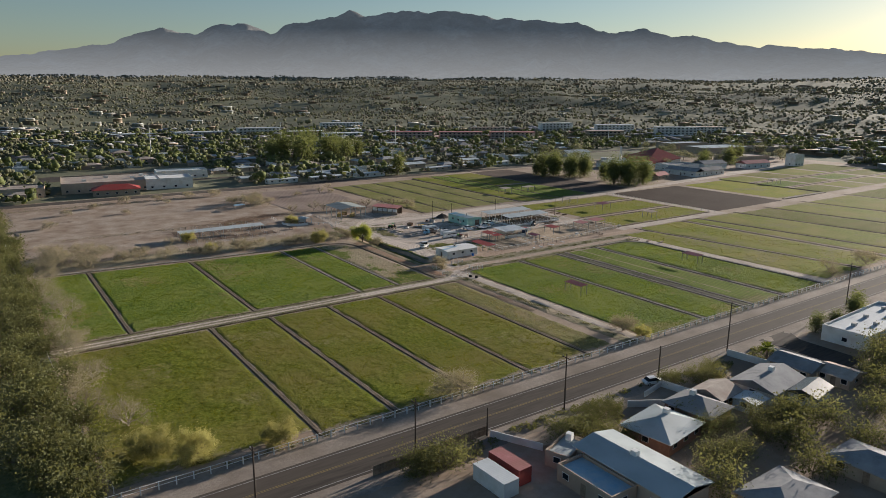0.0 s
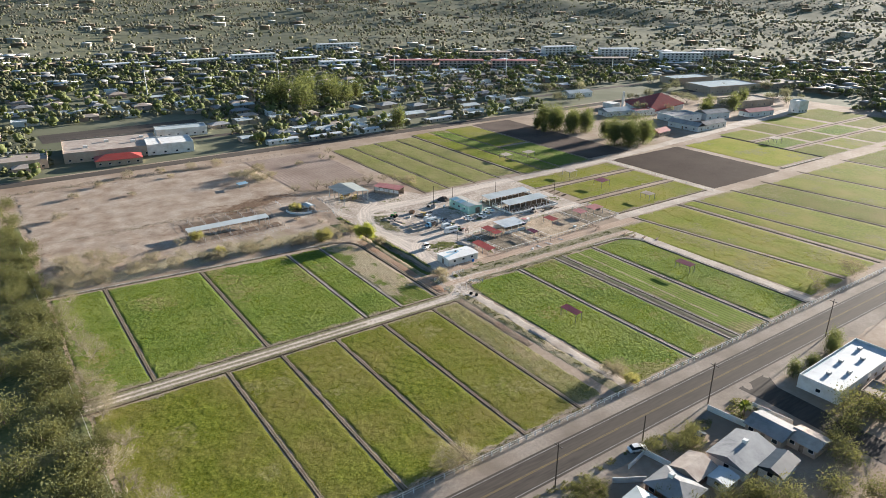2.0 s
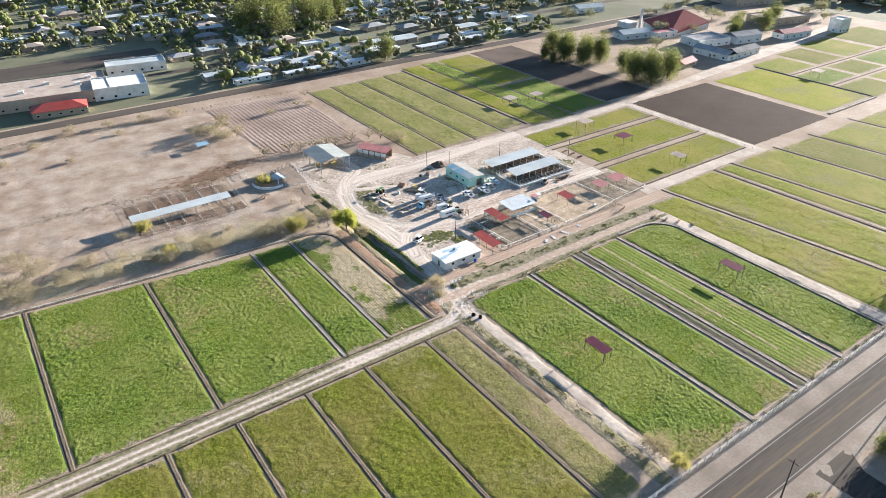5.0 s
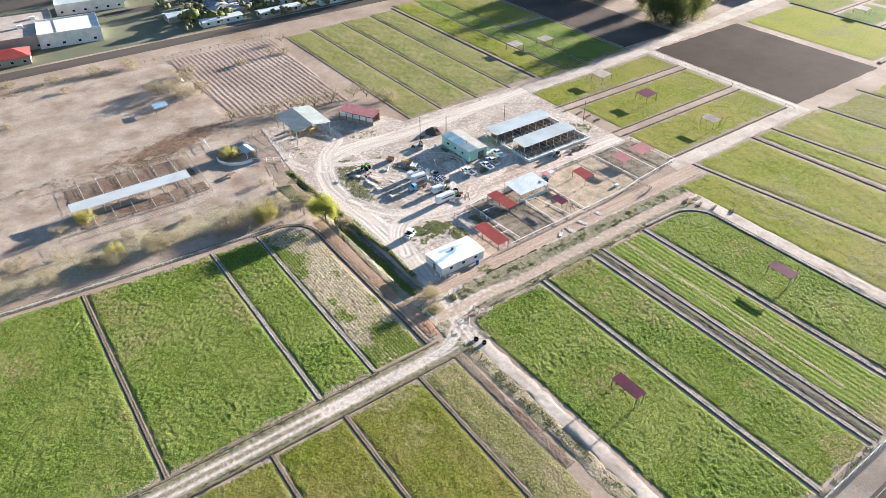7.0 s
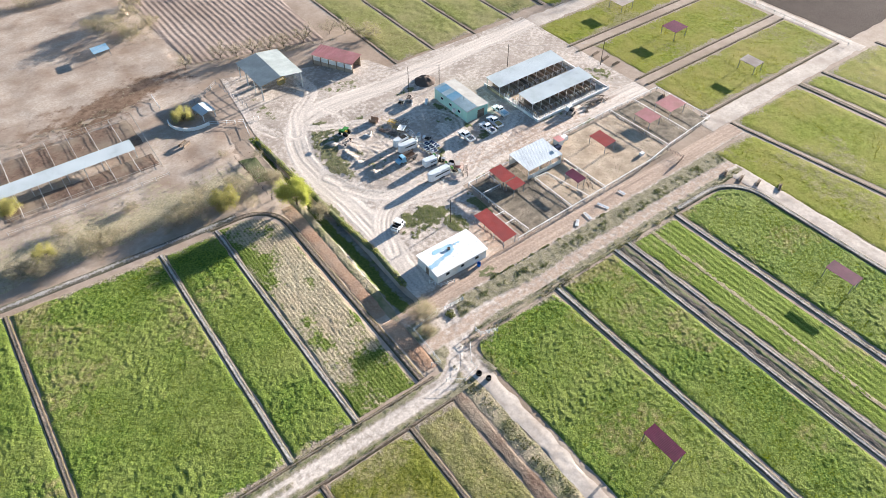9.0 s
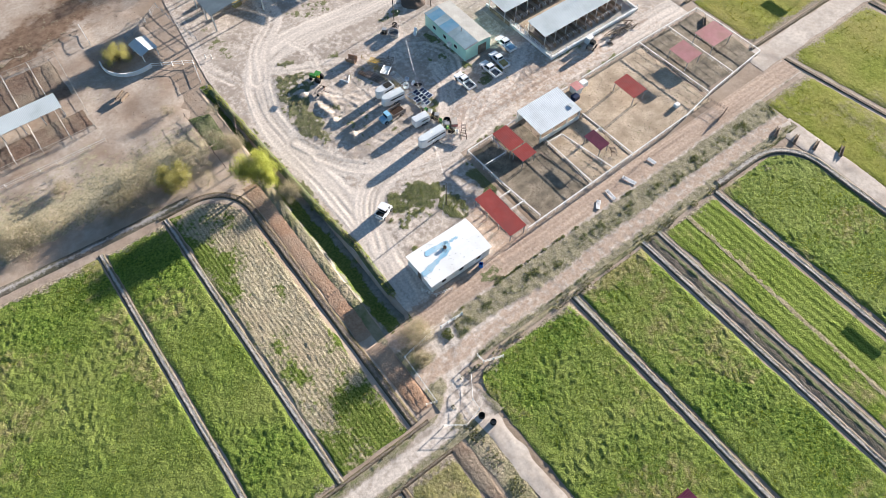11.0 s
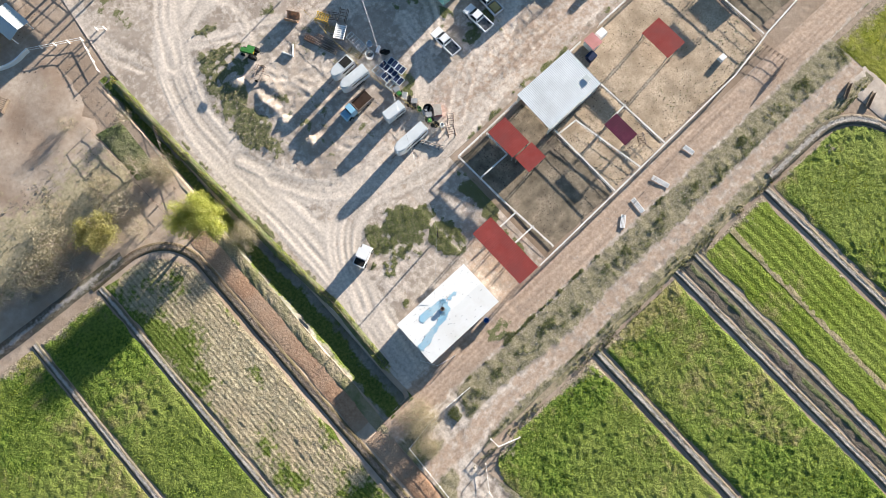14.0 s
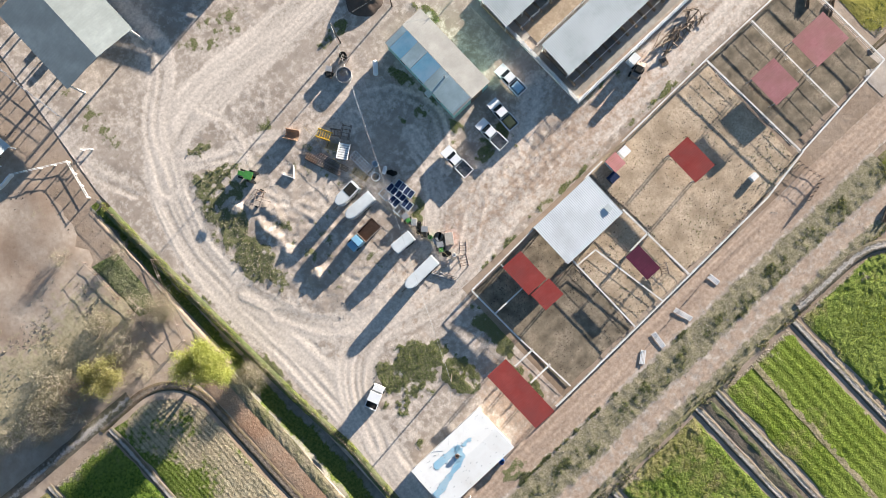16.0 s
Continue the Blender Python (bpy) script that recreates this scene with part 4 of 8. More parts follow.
    return dict(sand=sand, red=red, straw=straw, weed=weed, streak=streak), np.maximum(h * (1 - pens), 0.008 + 0.01 * pens)


def farm_sheet(name, corners, label, category, res=0.3):
    (ax, ay), (bx, by), (cx, cy), (dx, dy) = corners
    nx, ny = int((max(bx, cx) - min(ax, dx)) / res), int((max(cy, dy) - min(ay, by)) / res)
    S, T = np.meshgrid(np.linspace(0, 1, nx), np.linspace(0, 1, ny))
    x = (ax * (1 - S) + bx * S) * (1 - T) + (dx * (1 - S) + cx * S) * T
    y = (ay * (1 - S) + by * S) * (1 - T) + (dy * (1 - S) + cy * S) * T
    maps, h = farm_maps(x, y)
    me = dressed(array_mesh(name, np.stack([x, y, h], 2).reshape(-1, 3), grid_faces(nx, ny), FARM, True), **maps)
    return setting(name, me, FARM, label, category)


farm_sheet("yard", ((130.8, 192.2), (161, 192.2), (161, 266), (129.0, 266)), "pale sandy farmyard with tyre marks, heaps and weeds", "yard")
farm_sheet("yard", ((161, 215.3), (231, 215.6), (231, 267), (161, 266)), "pale sandy farmyard between the barns", "yard")
farm_sheet("yard", ((129.0, 266), (180, 266), (174, 281), (133, 298)), "pale sandy turning place before the hay shed", "yard", 0.4)
farm_sheet("lane", ((130.8, 187.0), (236, 187.0), (236, 192.2), (130.8, 192.2)), "reddish rutted dirt lane along the pens", "lane")
farm_sheet("verge", ((130.8, 182.4), (222, 182.4), (222, 187.0), (130.8, 187.0)), "rough verge of straw and green weeds", "ground")
farm_sheet("lane", ((180, 266), (231, 267), (231, 273), (177.5, 273)), "dirt farm road behind the barns", "lane", 0.5)
farm_sheet("lane", ((8, 168.2), (124.4, 168.2), (124.4, 174.0), (8, 174.0)), "pale dirt lane with grass between the wheel tracks", "lane")
farm_sheet("crossing", ((124.4, 168.2), (133.2, 168.2), (131.0, 177.6), (124.4, 177.6)), "sandy crossing of farm tracks", "lane")
farm_sheet("crossing", ((124.4, 182.4), (130.8, 182.4), (130.8, 190.8), (124.4, 190.8)), "trampled ground at the end of the drain", "ground")
farm_sheet("lane", ((124.4, 177.6), (222, 177.6), (222, 182.4), (124.4, 182.4)), "rough tan dirt lane along the pastures", "lane")

# open drain beside the yard: a grassy slope down from the west, a steep bank up to the yard
def drain_lip(y):
    return np.interp(y, (188, 228, 241, 251, 262), (124.7, 124.8, 125.4, 125.9, 126.4))


S, T = np.meshgrid(np.linspace(0, 1, 28), np.linspace(190.4, 265.2, 220))
east, west = yard_edge(T) + 0.5, drain_lip(T)
dx_ = west + (east - west) * S + 0.25 * (vnoise(T / 1.7, S * 6, 24) - 0.5)
dip = smooth(0.02, 0.34, S) * (1 - smooth(0.88, 0.97, S)) * smooth(190.6, 196.0, T) * (1 - smooth(258, 265.0, T))
drain_z = 0.02 - 0.95 * dip + 0.12 * (fbm(dx_ / 0.7, T / 0.7, 3, 14) - 0.4) * (1 - smooth(0.93, 1.0, S))
drain_weed = np.clip(0.25 + 0.75 * smooth(0.1, 0.25, S) * (1 - smooth(0.45, 0.66, S)) + 0.9 * smooth(0.93, 1.0, S) + 0.9 * (fbm(dx_ / 1.5, T / 2.5, 3, 15) - 0.5), 0, 1)
drain = dressed(array_mesh("drain", np.stack([dx_, T, drain_z], 2).reshape(-1, 3), grid_faces(28, 220), DRAIN, True), weed=drain_weed)
setting("drain", drain, DRAIN, "open earth drain with grassy sides", "ditch")


def tufts(name, label, boxes, per_m2, leaf, lo, hi, seed):
    """Upright grass tufts over rectangles, as many small blades past counting."""
    gen = np.random.default_rng(seed)
    P = []
    for x0, x1, y0, y1 in boxes:
        n = int((x1 - x0) * (y1 - y0) * per_m2)
        x, y = gen.uniform(x0, x1, n), gen.uniform(y0, y1, n)
        keep = fbm(x / 1.3, y / 1.3, 2, seed) > gen.uniform(0.1, 0.75, n)
        P.append(np.stack([x[keep], y[keep]], 1))
    P = np.concatenate(P)
    n = len(P)
    a = gen.uniform(0, 6.2832, n)
    w, h = gen.uniform(lo * 0.5, hi * 0.6, n), gen.uniform(lo, hi, n)
    d = np.stack([np.cos(a), np.sin(a)], 1) * w[:, None]
    lean = gen.normal(0, 0.35, (n, 2)) * h[:, None]
    z0, z1 = np.full(n, 0.03), 0.05 + h
    V = np.stack([np.column_stack([P - d, z0]), np.column_stack([P + d, z0]), np.column_stack([P + d * 0.6 + lean, z1]), np.column_stack([P - d * 0.7 + lean, z1 * gen.uniform(0.7, 1.1, n)])], 1).reshape(-1, 3)
    setting(name, array_mesh(name, V, np.arange(4 * n).reshape(-1, 4), leaf), leaf, label, "grass", "stuff")


G_LUSH = leafy("grass_blades", (0.12, 0.17, 0.022), (0.235, 0.278, 0.044), 0.5, 0.5, (1.25, 1.2, 0.5))
G_DULL = leafy("dull_grass_blades", (0.14, 0.165, 0.022), (0.24, 0.25, 0.045), 0.5, 0.5, (1.3, 1.15, 0.5))
G_STRAW = leafy("straw_blades", (0.30, 0.27, 0.12), (0.42, 0.37, 0.19), 0.5)
tufts("grass_tufts", "lush grass tufts in the pastures", [(133.5, 154.8, 102, 175), (158, 173.2, 102, 175.6), (197, 210, 102, 175), (210, 215.6, 102, 168), (29.6, 58.4, 175.4, 239), (61, 90.6, 175.4, 236), (93.4, 104, 175.4, 235.4), (14, 27, 175.4, 242)], 22.0, G_LUSH, 0.08, 0.2, 71)
tufts("grass_tufts", "short dull grass in the southern pastures", [(14, 44, 105, 166.6), (46.8, 59.6, 103, 166.6), (62.4, 76.6, 103, 166.6), (79.2, 92.8, 103, 166.6), (95.4, 111, 103, 166.6)], 10.0, G_DULL, 0.09, 0.2, 72)
tufts("grass_tufts", "bleached grass in the dry pastures", [(107, 117.6, 176, 190), (113.6, 121, 104, 167)], 2.0, G_STRAW, 0.12, 0.25, 73)
tufts("grass_tufts", "short yellow-green grass in the mown fields", [(226, 234, 110, 184), (236, 246, 110, 135), (252, 266, 110, 190), (238, 298, 224, 243.6), (236, 299, 200, 218), (232, 298, 250, 264)], 2.2, G_DULL, 0.12, 0.25, 74)


# ---------------------------------------------------------------- fences
POST_MESH = {}


def rail_fence(name, points, label, material=PIPEW, spacing=2.5, h=1.35, rails=(0.45, 0.9, 1.3), r=0.06, group="", cap=0.0):
    f = thing(name, pose(points[0][0], points[0][1], 0), label, "fence", group)
    ox, oy = points[0]
    key = (material.name, h, r)
    if key not in POST_MESH:
        POST_MESH[key] = Shape().box(-r, r, -r, r, 0, h).mesh("post", material)
    for (a, b), (c, d) in zip(points, points[1:]):
        n = max(1, round(math.hypot(c - a, d - b) / spacing))
        for i in range(n + 1):
            part("post", POST_MESH[key], material, f, at=pose(a - ox + (c - a) * i / n, b - oy + (d - b) * i / n, 0, rz=math.degrees(math.atan2(d - b, c - a))))
        if cap:
            q = Vector((-(d - b), c - a)).normalized() * cap / 2
            e = [(a - ox, b - oy), (c - ox, d - oy)]
            part("cap_rail", Shape().add([(u + s * q.x, v + s * q.y, z) for z in (h, h + 0.05) for u, v in e for s in (-1, 1)],
                                         [(0, 1, 3, 2), (4, 5, 7, 6), (0, 2, 6, 4), (1, 3, 7, 5), (0, 1, 5, 4), (2, 3, 7, 6)]), material, f, "flat pale top rail")
        for z in rails:
            part("rail", Shape().tube((a - ox, b - oy, z), (c - ox, d - oy, z), r * 0.55, n=4), material, f)
    return f


PF = "pale-painted steel rail fence round the sheep pens"
for pts in ([(161.9, 214.1), (175.2, 214.5)], [(186.8, 214.8), (190.4, 214.9)], [(194.8, 215.0), (213, 215.4), (232.5, 215.2)],
            [(159.2, 192.2), (176.4, 192.6), (188.1, 192.9), (205, 193.4), (213.8, 194.8)], [(163.0, 193.0), (162.2, 204.0), (161.9, 214)],
            [(176.5, 192.8), (176.5, 206.8)], [(188.1, 193.0), (187.6, 207.2)], [(213.0, 215.2), (213.7, 195.2)], [(222.3, 215), (222.6, 196)],
            [(232.5, 215), (232.8, 196.6), (213.8, 194.9)], [(180.2, 205.6), (182.3, 192.9)], [(176.6, 205.8), (180.2, 205.6)], [(168.0, 213.9), (168.0, 209.0), (162.0, 209)],
            [(158.8, 197.5), (163, 197.5)], [(158.8, 201.0), (162.6, 201.0)], [(184, 201.8), (188, 202)]):
    rail_fence("pen_fence", pts, PF, PIPEW, 2.6, 1.25, (0.45, 0.85), 0.035, "pen fences", 0.24)
rail_fence("road_fence", [(10, 100.2), (132, 99.8), (240, 99.6), (330, 99.6)], "long white rail fence along the road", WHITE, 2.6, 1.4, (0.75, 1.35), 0.08)
for pts in ([(112.8, 293), (113.1, 300)], [(121.0, 277.5), (129.0, 272.8), (127.6, 266.3)], [(132.0, 272.6), (133.1, 271.7)]):
    rail_fence("yard_fence", pts, "low white rail fence by the round garden wall", WHITE, 2.2, 1.2, (0.5, 1.1), 0.08)
rail_fence("yard_fence", [(133, 279), (131.4, 288), (130.7, 295.6), (124, 291), (120, 289)], "grey corral fence beside the hay shed", PIPEG, 2.4, 1.6, (0.5, 1.0, 1.5), 0.06)
rail_fence("wire_fence", [(float(yard_edge(v)) + 0.2, v) for v in (265, 245, 224, 210, 198)], "thin wire fence along the ditch", STEEL, 3.2, 1.2, (0.5, 1.1), 0.035)
rail_fence("wire_fence", [(120.2, 259.1), (120.4, 246), (120.6, 239.2), (123.4, 239.2), (128.4, 252)], "dark post fence round a dry corral", STEEL, 2.6, 1.3, (0.5, 1.2), 0.05)
rail_fence("wire_fence", [(8.5, 300), (9.0, 200), (10.5, 130), (12, 103)], "pale post fence along the western hedge", PIPEW, 5.0, 1.2, (0.6, 1.1), 0.06)
rail_fence("wire_fence", [(14, 382), (126, 384), (175, 383)], "post fence along the street", STEEL, 4.0, 1.3, (0.6, 1.2), 0.05)
rail_fence("path_fence", [(302, 266), (301, 196)], "pale rail along the path by the bare field", PIPEW, 4.0, 1.1, (0.6, 1.0), 0.07)
rail_fence("gate", [(125.3, 185.3), (131.6, 186.2)], "white pipe barrier across the ditch head", WHITE, 2.2, 1.1, (0.55, 1.05), 0.07)
rail_fence("gate", [(133.6, 186.0), (138.2, 185.8)], "white pipe gate beside the lane", WHITE, 1.6, 1.2, (0.4, 0.8, 1.15), 0.08)
rail_fence("gate", [(135.4, 178.0), (135.5, 176.4), (138.8, 175.2)], "white pipe gate into the pasture", WHITE, 1.6, 1.2, (0.4, 0.8, 1.15), 0.07)
rail_fence("wire_fence", [(125.3, 185.3), (124.9, 175.6), (123.2, 176.3)], "pale rail fence beside the red soil", PIPEW, 2.4, 1.2, (0.6, 1.15), 0.06)
rail_fence("gate", [(132.3, 175.8), (129.9, 172.4), (129.7, 170.4), (126.4, 169.6), (123.4, 171.8)], "white pipe fence round the water trough", WHITE, 2.4, 1.1, (0.55, 1.05), 0.045)
rail_fence("yard_fence", [(135.4, 194.0), (136.8, 191.6), (139.9, 190.9)], "white rail fence at the shed corner", WHITE, 1.6, 1.1, (0.55, 1.05), 0.06)
rail_fence("yard_fence", [(160.2, 250.8), (160.3, 243), (160.6, 235), (161.9, 227), (163.1, 219.5)], "low yellowish pole fence across the yard", HAY, 3.0, 1.2, (0.6, 1.1), 0.04)
for (a, b), (c, d) in (((190.4, 190.6), (190.7, 188.7)), ((182.9, 190.4), (183.8, 187.5)), ((178.0, 190.0), (177.7, 187.3)), ((175.1, 189.1), (173.4, 187.7))):
    lg = thing("farm_gate", pose((a + c) / 2, (b + d) / 2, 0, rz=math.degrees(math.atan2(d - b, c - a))), "white slatted wooden gate lying beside the pen lane", "gate", "lane gates")
    half = math.hypot(c - a, d - b) / 2
    for y in (-0.32, -0.11, 0.1, 0.31):
        part("slat", Shape().box(-half, half, y - 0.085, y + 0.085, 0.2 + y * 0.1, 0.24 + y * 0.1), WHITE, lg)
    for x in (-half * 0.85, half * 0.85):
        part("bearer", Shape().box(x - 0.06, x + 0.06, -0.4, 0.4, 0.0, 0.165), WOOD, lg, "wooden bearer")
rail_fence("loading_gate", [(212.6, 194.0), (213.4, 189.6), (209.6, 188.6)], "rusty pipe gate beside the pen lane", STEEL, 0.8, 1.2, (0.35, 0.7, 1.05), 0.045)
rail_fence("wire_fence", [(175.1, 189.1), (190.4, 190.6)], "thin wire fence between the white panels", STEEL, 2.4, 1.1, (0.5, 1.05), 0.025)
# long stock pens
PENS = "weathered rails of the long stock pens"
rail_fence("stock_pen", [(65, 268.2), (103.8, 267.4), (105, 294.4), (65.2, 295.6)], PENS, CONCRETE, 2.6, 1.45, (0.5, 1.0), 0.05, "", 0.1)
for u in (70.5, 76, 81.5, 87, 92.5, 98.5):
    rail_fence("divider_fence", [(u, 268), (u + 0.4, 294.6)], "rail divider between stock pens", PIPEW, 2.8, 1.5, (0.6, 1.4), 0.05, "stock pen dividers")
rail_fence("stock_pen", [(66, 264.2), (104, 262.8)], PENS, PIPEW, 3.4, 1.2, (0.6, 1.1), 0.05)
rail_fence("wire_fence", [(60, 266), (61.5, 247)], "thin wire fence on dry ground", STEEL, 3.0, 1.2, (1.1,), 0.04)


# ---------------------------------------------------------------- shade roofs and sheds
def shade(name, x0, x1, y0, y1, z, material, label, along="x", posts=None, slope=0.25, group="shade roofs", lean=0.25):
    """A corrugated roof on slender posts, with two beams under it."""
    cx, cy = (x0 + x1) / 2, (y0 + y1) / 2
    hx, hy = (x1 - x0) / 2, (y1 - y0) / 2
    s = thing(name, pose(cx, cy, 0), label, "shelter", group)
    part("roof", Shape().wavy(-hx, hx, -hy, hy, z - slope / 2, z + slope / 2, 0.32, 0.02, along=along), material, s)
    k = posts or 2
    for i in range(k):
        y = -hy + lean + (2 * hy - 2 * lean) * i / (k - 1)
        for x in (-hx + lean, hx - lean):
            e = (x / hx if along == "x" else y / hy) * slope / 2
            part("post", Shape().box(x - 0.07, x + 0.07, y - 0.07, y + 0.07, 0, z + e - 0.14), PIPEG, s)
    for x in (-hx + lean, hx - lean):
        e = (x / hx) * slope / 2 if along == "x" else 0
        part("beam", Shape().box(x - 0.06, x + 0.06, -hy, hy, z + e - 0.16 - (slope / 2 if along == "y" else 0), z + e - 0.06 - (slope / 2 if along == "y" else 0)), PIPEG, s)
    return s


shade("shade_roof", 143.4, 146.3, 134.3, 141.3, 3.1, ROOFP, "maroon corrugated shade roof on steel posts in the pasture")
shade("shade_roof", 204.5, 207.8, 138.0, 144.7, 3.1, ROOFP, "maroon corrugated shade roof on steel posts in the pasture")
shade("shade_roof", 259.0, 265.0, 231.0, 236.8, 3.1, ROOFP, "dull maroon shade roof in a paddock")
shade("shade_roof", 261.8, 266.0, 203.2, 209.0, 3.0, ROOFTAN, "pale tan shade roof in a paddock")
shade("shade_roof", 259.2, 265.0, 254.0, 260.0, 3.0, ROOFTAN, "pale shade roof in a paddock")
shade("shade_roof", 253.0, 258.5, 300.0, 306.0, 3.0, ROOFTAN, "brown shade roof in the far pasture")
shade("shade_roof", 268.0, 274.0, 297.5, 303.0, 3.0, ROOFTAN, "brown shade roof in the far pasture")
shade("shade_roof", 426.0, 432.0, 236.0, 242.0, 3.0, ROOFTAN, "pale shade roof in a distant field")
shade("pen_shelter", 198.1, 202.0, 202.8, 208.8, 2.8, ROOFR, "red corrugated roof over a sheep pen")
shade("pen_shelter", 215.2, 219.8, 203.0, 208.6, 2.8, ROOFPINK, "faded red corrugated roof over a sheep pen")
shade("pen_shelter", 223.6, 230.0, 203.0, 208.6, 3.0, ROOFPINK, "faded red corrugated roof over a sheep pen")
shade("pen_shelter", 182.6, 185.3, 197.0, 201.8, 2.4, ROOFP, "small maroon corrugated roof over a pen")
shade("pen_shelter", 154.7, 158.6, 192.2, 203.0, 2.6, ROOFR, "long red corrugated roof beside the pens", posts=4)
shade("pen_shelter", 167.8, 171.5, 207.7, 213.5, 2.85, ROOFR, "red corrugated roof over a pen")
shade("pen_shelter", 168.1, 171.8, 204.2, 207.5, 2.7, ROOFR, "red corrugated roof over a pen, set a little lower")
shade("lean_to", 106.5, 111.5, 331.0, 335.5, 2.3, BLUE, "small grey-blue lean-to roof on the bare lot")


def gable(shape_w, x0, x1, y0, y1, z, rise, over=0.3, along="y", deep=0.03):
    """Two corrugated slopes that meet at a ridge along y or x."""
    s = Shape()
    if along == "y":
        m = (x0 + x1) / 2
        s.wavy(x0 - over, m, y0 - over, y1 + over, z, z + rise, shape_w, deep, "x")
        s.wavy(m, x1 + over, y0 - over, y1 + over, z + rise, z, shape_w, deep, "x")
    else:
        m = (y0 + y1) / 2
        s.wavy(x0 - over, x1 + over, y0 - over, m, z, z + rise, shape_w, deep, "y")
        s.wavy(x0 - over, x1 + over, m, y1 + over, z + rise, z, shape_w, deep, "y")
    return s


def walls(parent, x0, x1, y0, y1, z, material, rise=0.0, along="y", t=0.15):
    """Four walls, two of them with a gable end."""
    mx, my = (x0 + x1) / 2, (y0 + y1) / 2
    gx_, gy_ = (rise if along == "y" else 0), (rise if along == "x" else 0)
    part("wall", Shape().prism([(x0, 0), (x1, 0), (x1, z), (mx, z + gx_), (x0, z)], "y", y0, y0 + t), material, parent)
    part("wall", Shape().prism([(x0, 0), (x1, 0), (x1, z), (mx, z + gx_), (x0, z)], "y", y1 - t, y1), material, parent)
    part("wall", Shape().prism([(y0 + t, 0), (y1 - t, 0), (y1 - t, z), (my, z + gy_), (y0 + t, z)], "x", x0, x0 + t), material, parent)
    part("wall", Shape().prism([(y0 + t, 0), (y1 - t, 0), (y1 - t, z), (my, z + gy_), (y0 + t, z)], "x", x1 - t, x1), material, parent)


def window_in(parent, x, y, z, w, h, side, name="window"):
    """A framed pane on an outer wall; side: the way it faces."""
    s, g = Shape(), Shape()
    d = 0.05
    if side in "ns":
        k = 1 if side == "n" else -1
        s.box(x - w / 2, x + w / 2, min(y, y + k * d), max(y, y + k * d), z, z + h)
        g.box(x - w / 2 + 0.08, x + w / 2 - 0.08, min(y + k * d, y + k * (d + 0.02)), max(y + k * d, y + k * (d + 0.02)), z + 0.08, z + h - 0.08)
    else:
        k = 1 if side == "e" else -1
        s.box(min(x, x + k * d), max(x, x + k * d), y - w / 2, y + w / 2, z, z + h)
        g.box(min(x + k * d, x + k * (d + 0.02)), max(x + k * d, x + k * (d + 0.02)), y - w / 2 + 0.08, y + w / 2 - 0.08, z + 0.08, z + h - 0.08)
    f = part(name, s, WHITE if name == "window" else WOOD, parent)
    if name == "window":
        part("pane", g, GLASS, f, "dark window pane")
    return f


# white storage shed by the crossing, its roof coating partly worn to blue
shed = thing("storage_shed", pose(143.4, 196.4, 0), "long white shed with worn blue patches on its roof", "shed")
walls(shed, -6.7, 6.7, -3.7, 3.7, 2.7, WALLW, 0.35, "x")
part("roof", gable(1.2, -6.9, 6.9, -3.9, 3.9, 2.75, 0.35, 0.1, "x", 0.001), WHITE, shed, "white coated metal roof")
for x0, y0, x1, y1, half in ((-6.6, -1.3, 0.1, 0.3, 0.55), (-3.6, 1.9, 0.6, 1.7, 0.55), (-0.6, 0.6, 0.5, 1.6, 0.6), (1.6, 1.5, 2.8, 1.4, 0.25)):
    cells = Shape()
    for i, j in [(i, j) for i in range(-34, 17) for j in range(-16, 13)]:
        x, y = i * 0.2, j * 0.2
        k = min(1, max(0, ((x - x0) * (x1 - x0) + (y - y0) * (y1 - y0)) / ((x1 - x0) ** 2 + (y1 - y0) ** 2)))
        if math.hypot(x - x0 - k * (x1 - x0), y - y0 - k * (y1 - y0)) < half * (0.35 + 1.1 * float(fbm(np.array(x / 0.8), np.array(y / 0.8), 3, 7))):
            z0, z1 = [2.75 + 0.35 * (1 - abs(v) / 4.0) + 0.034 for v in (y, y + 0.2)]
            cells.add([(x, y, z0), (x + 0.2, y, z0), (x + 0.2, y + 0.2, z1), (x, y + 0.2, z1)], [(0, 1, 2, 3)])
    part("worn_patch", cells, BLUE, shed, "bare blue patch in the white roof coating")
flecks = Shape()
rf_ = random.Random(5)
for k in range(70):
    x, y, w, d = rf_.uniform(-6.6, 6.4), rf_.uniform(-3.7, 3.6), rf_.uniform(0.05, 0.28), rf_.uniform(0.04, 0.1)
    z0, z1 = [2.75 + 0.35 * (1 - abs(v) / 4.0) + 0.04 for v in (y, y + d)]
    flecks.add([(x, y, z0), (x + w, y, z0), (x + w, y + d, z1), (x, y + d, z1)], [(0, 1, 2, 3)])
part("flaking", flecks, PIPEG, shed, "small grey spots of flaked coating")
part("vent", Shape().ring((-0.2, 1.0, 3.0), 0.35, 0.25, 0.4), STEEL, shed, "rusty round roof vent")
window_in(shed, -6.7, 0, 0, 1.0, 2.0, "w", "door")
for x in (-4, 0, 4):
    window_in(shed, x, -3.7, 1.2, 1.1, 0.9, "s")
barrel = thing("water_drum", pose(147.2, 191.6, 0), "bright blue plastic drum beside the shed", "drum")
part("drum_body", Shape().ring((0, 0, 0), 0.42, 0.38, 0.95), mat("bright_blue_plastic", (0.02, 0.16, 0.55), (0.03, 0.2, 0.6), 1.0, rough=0.4), barrel)

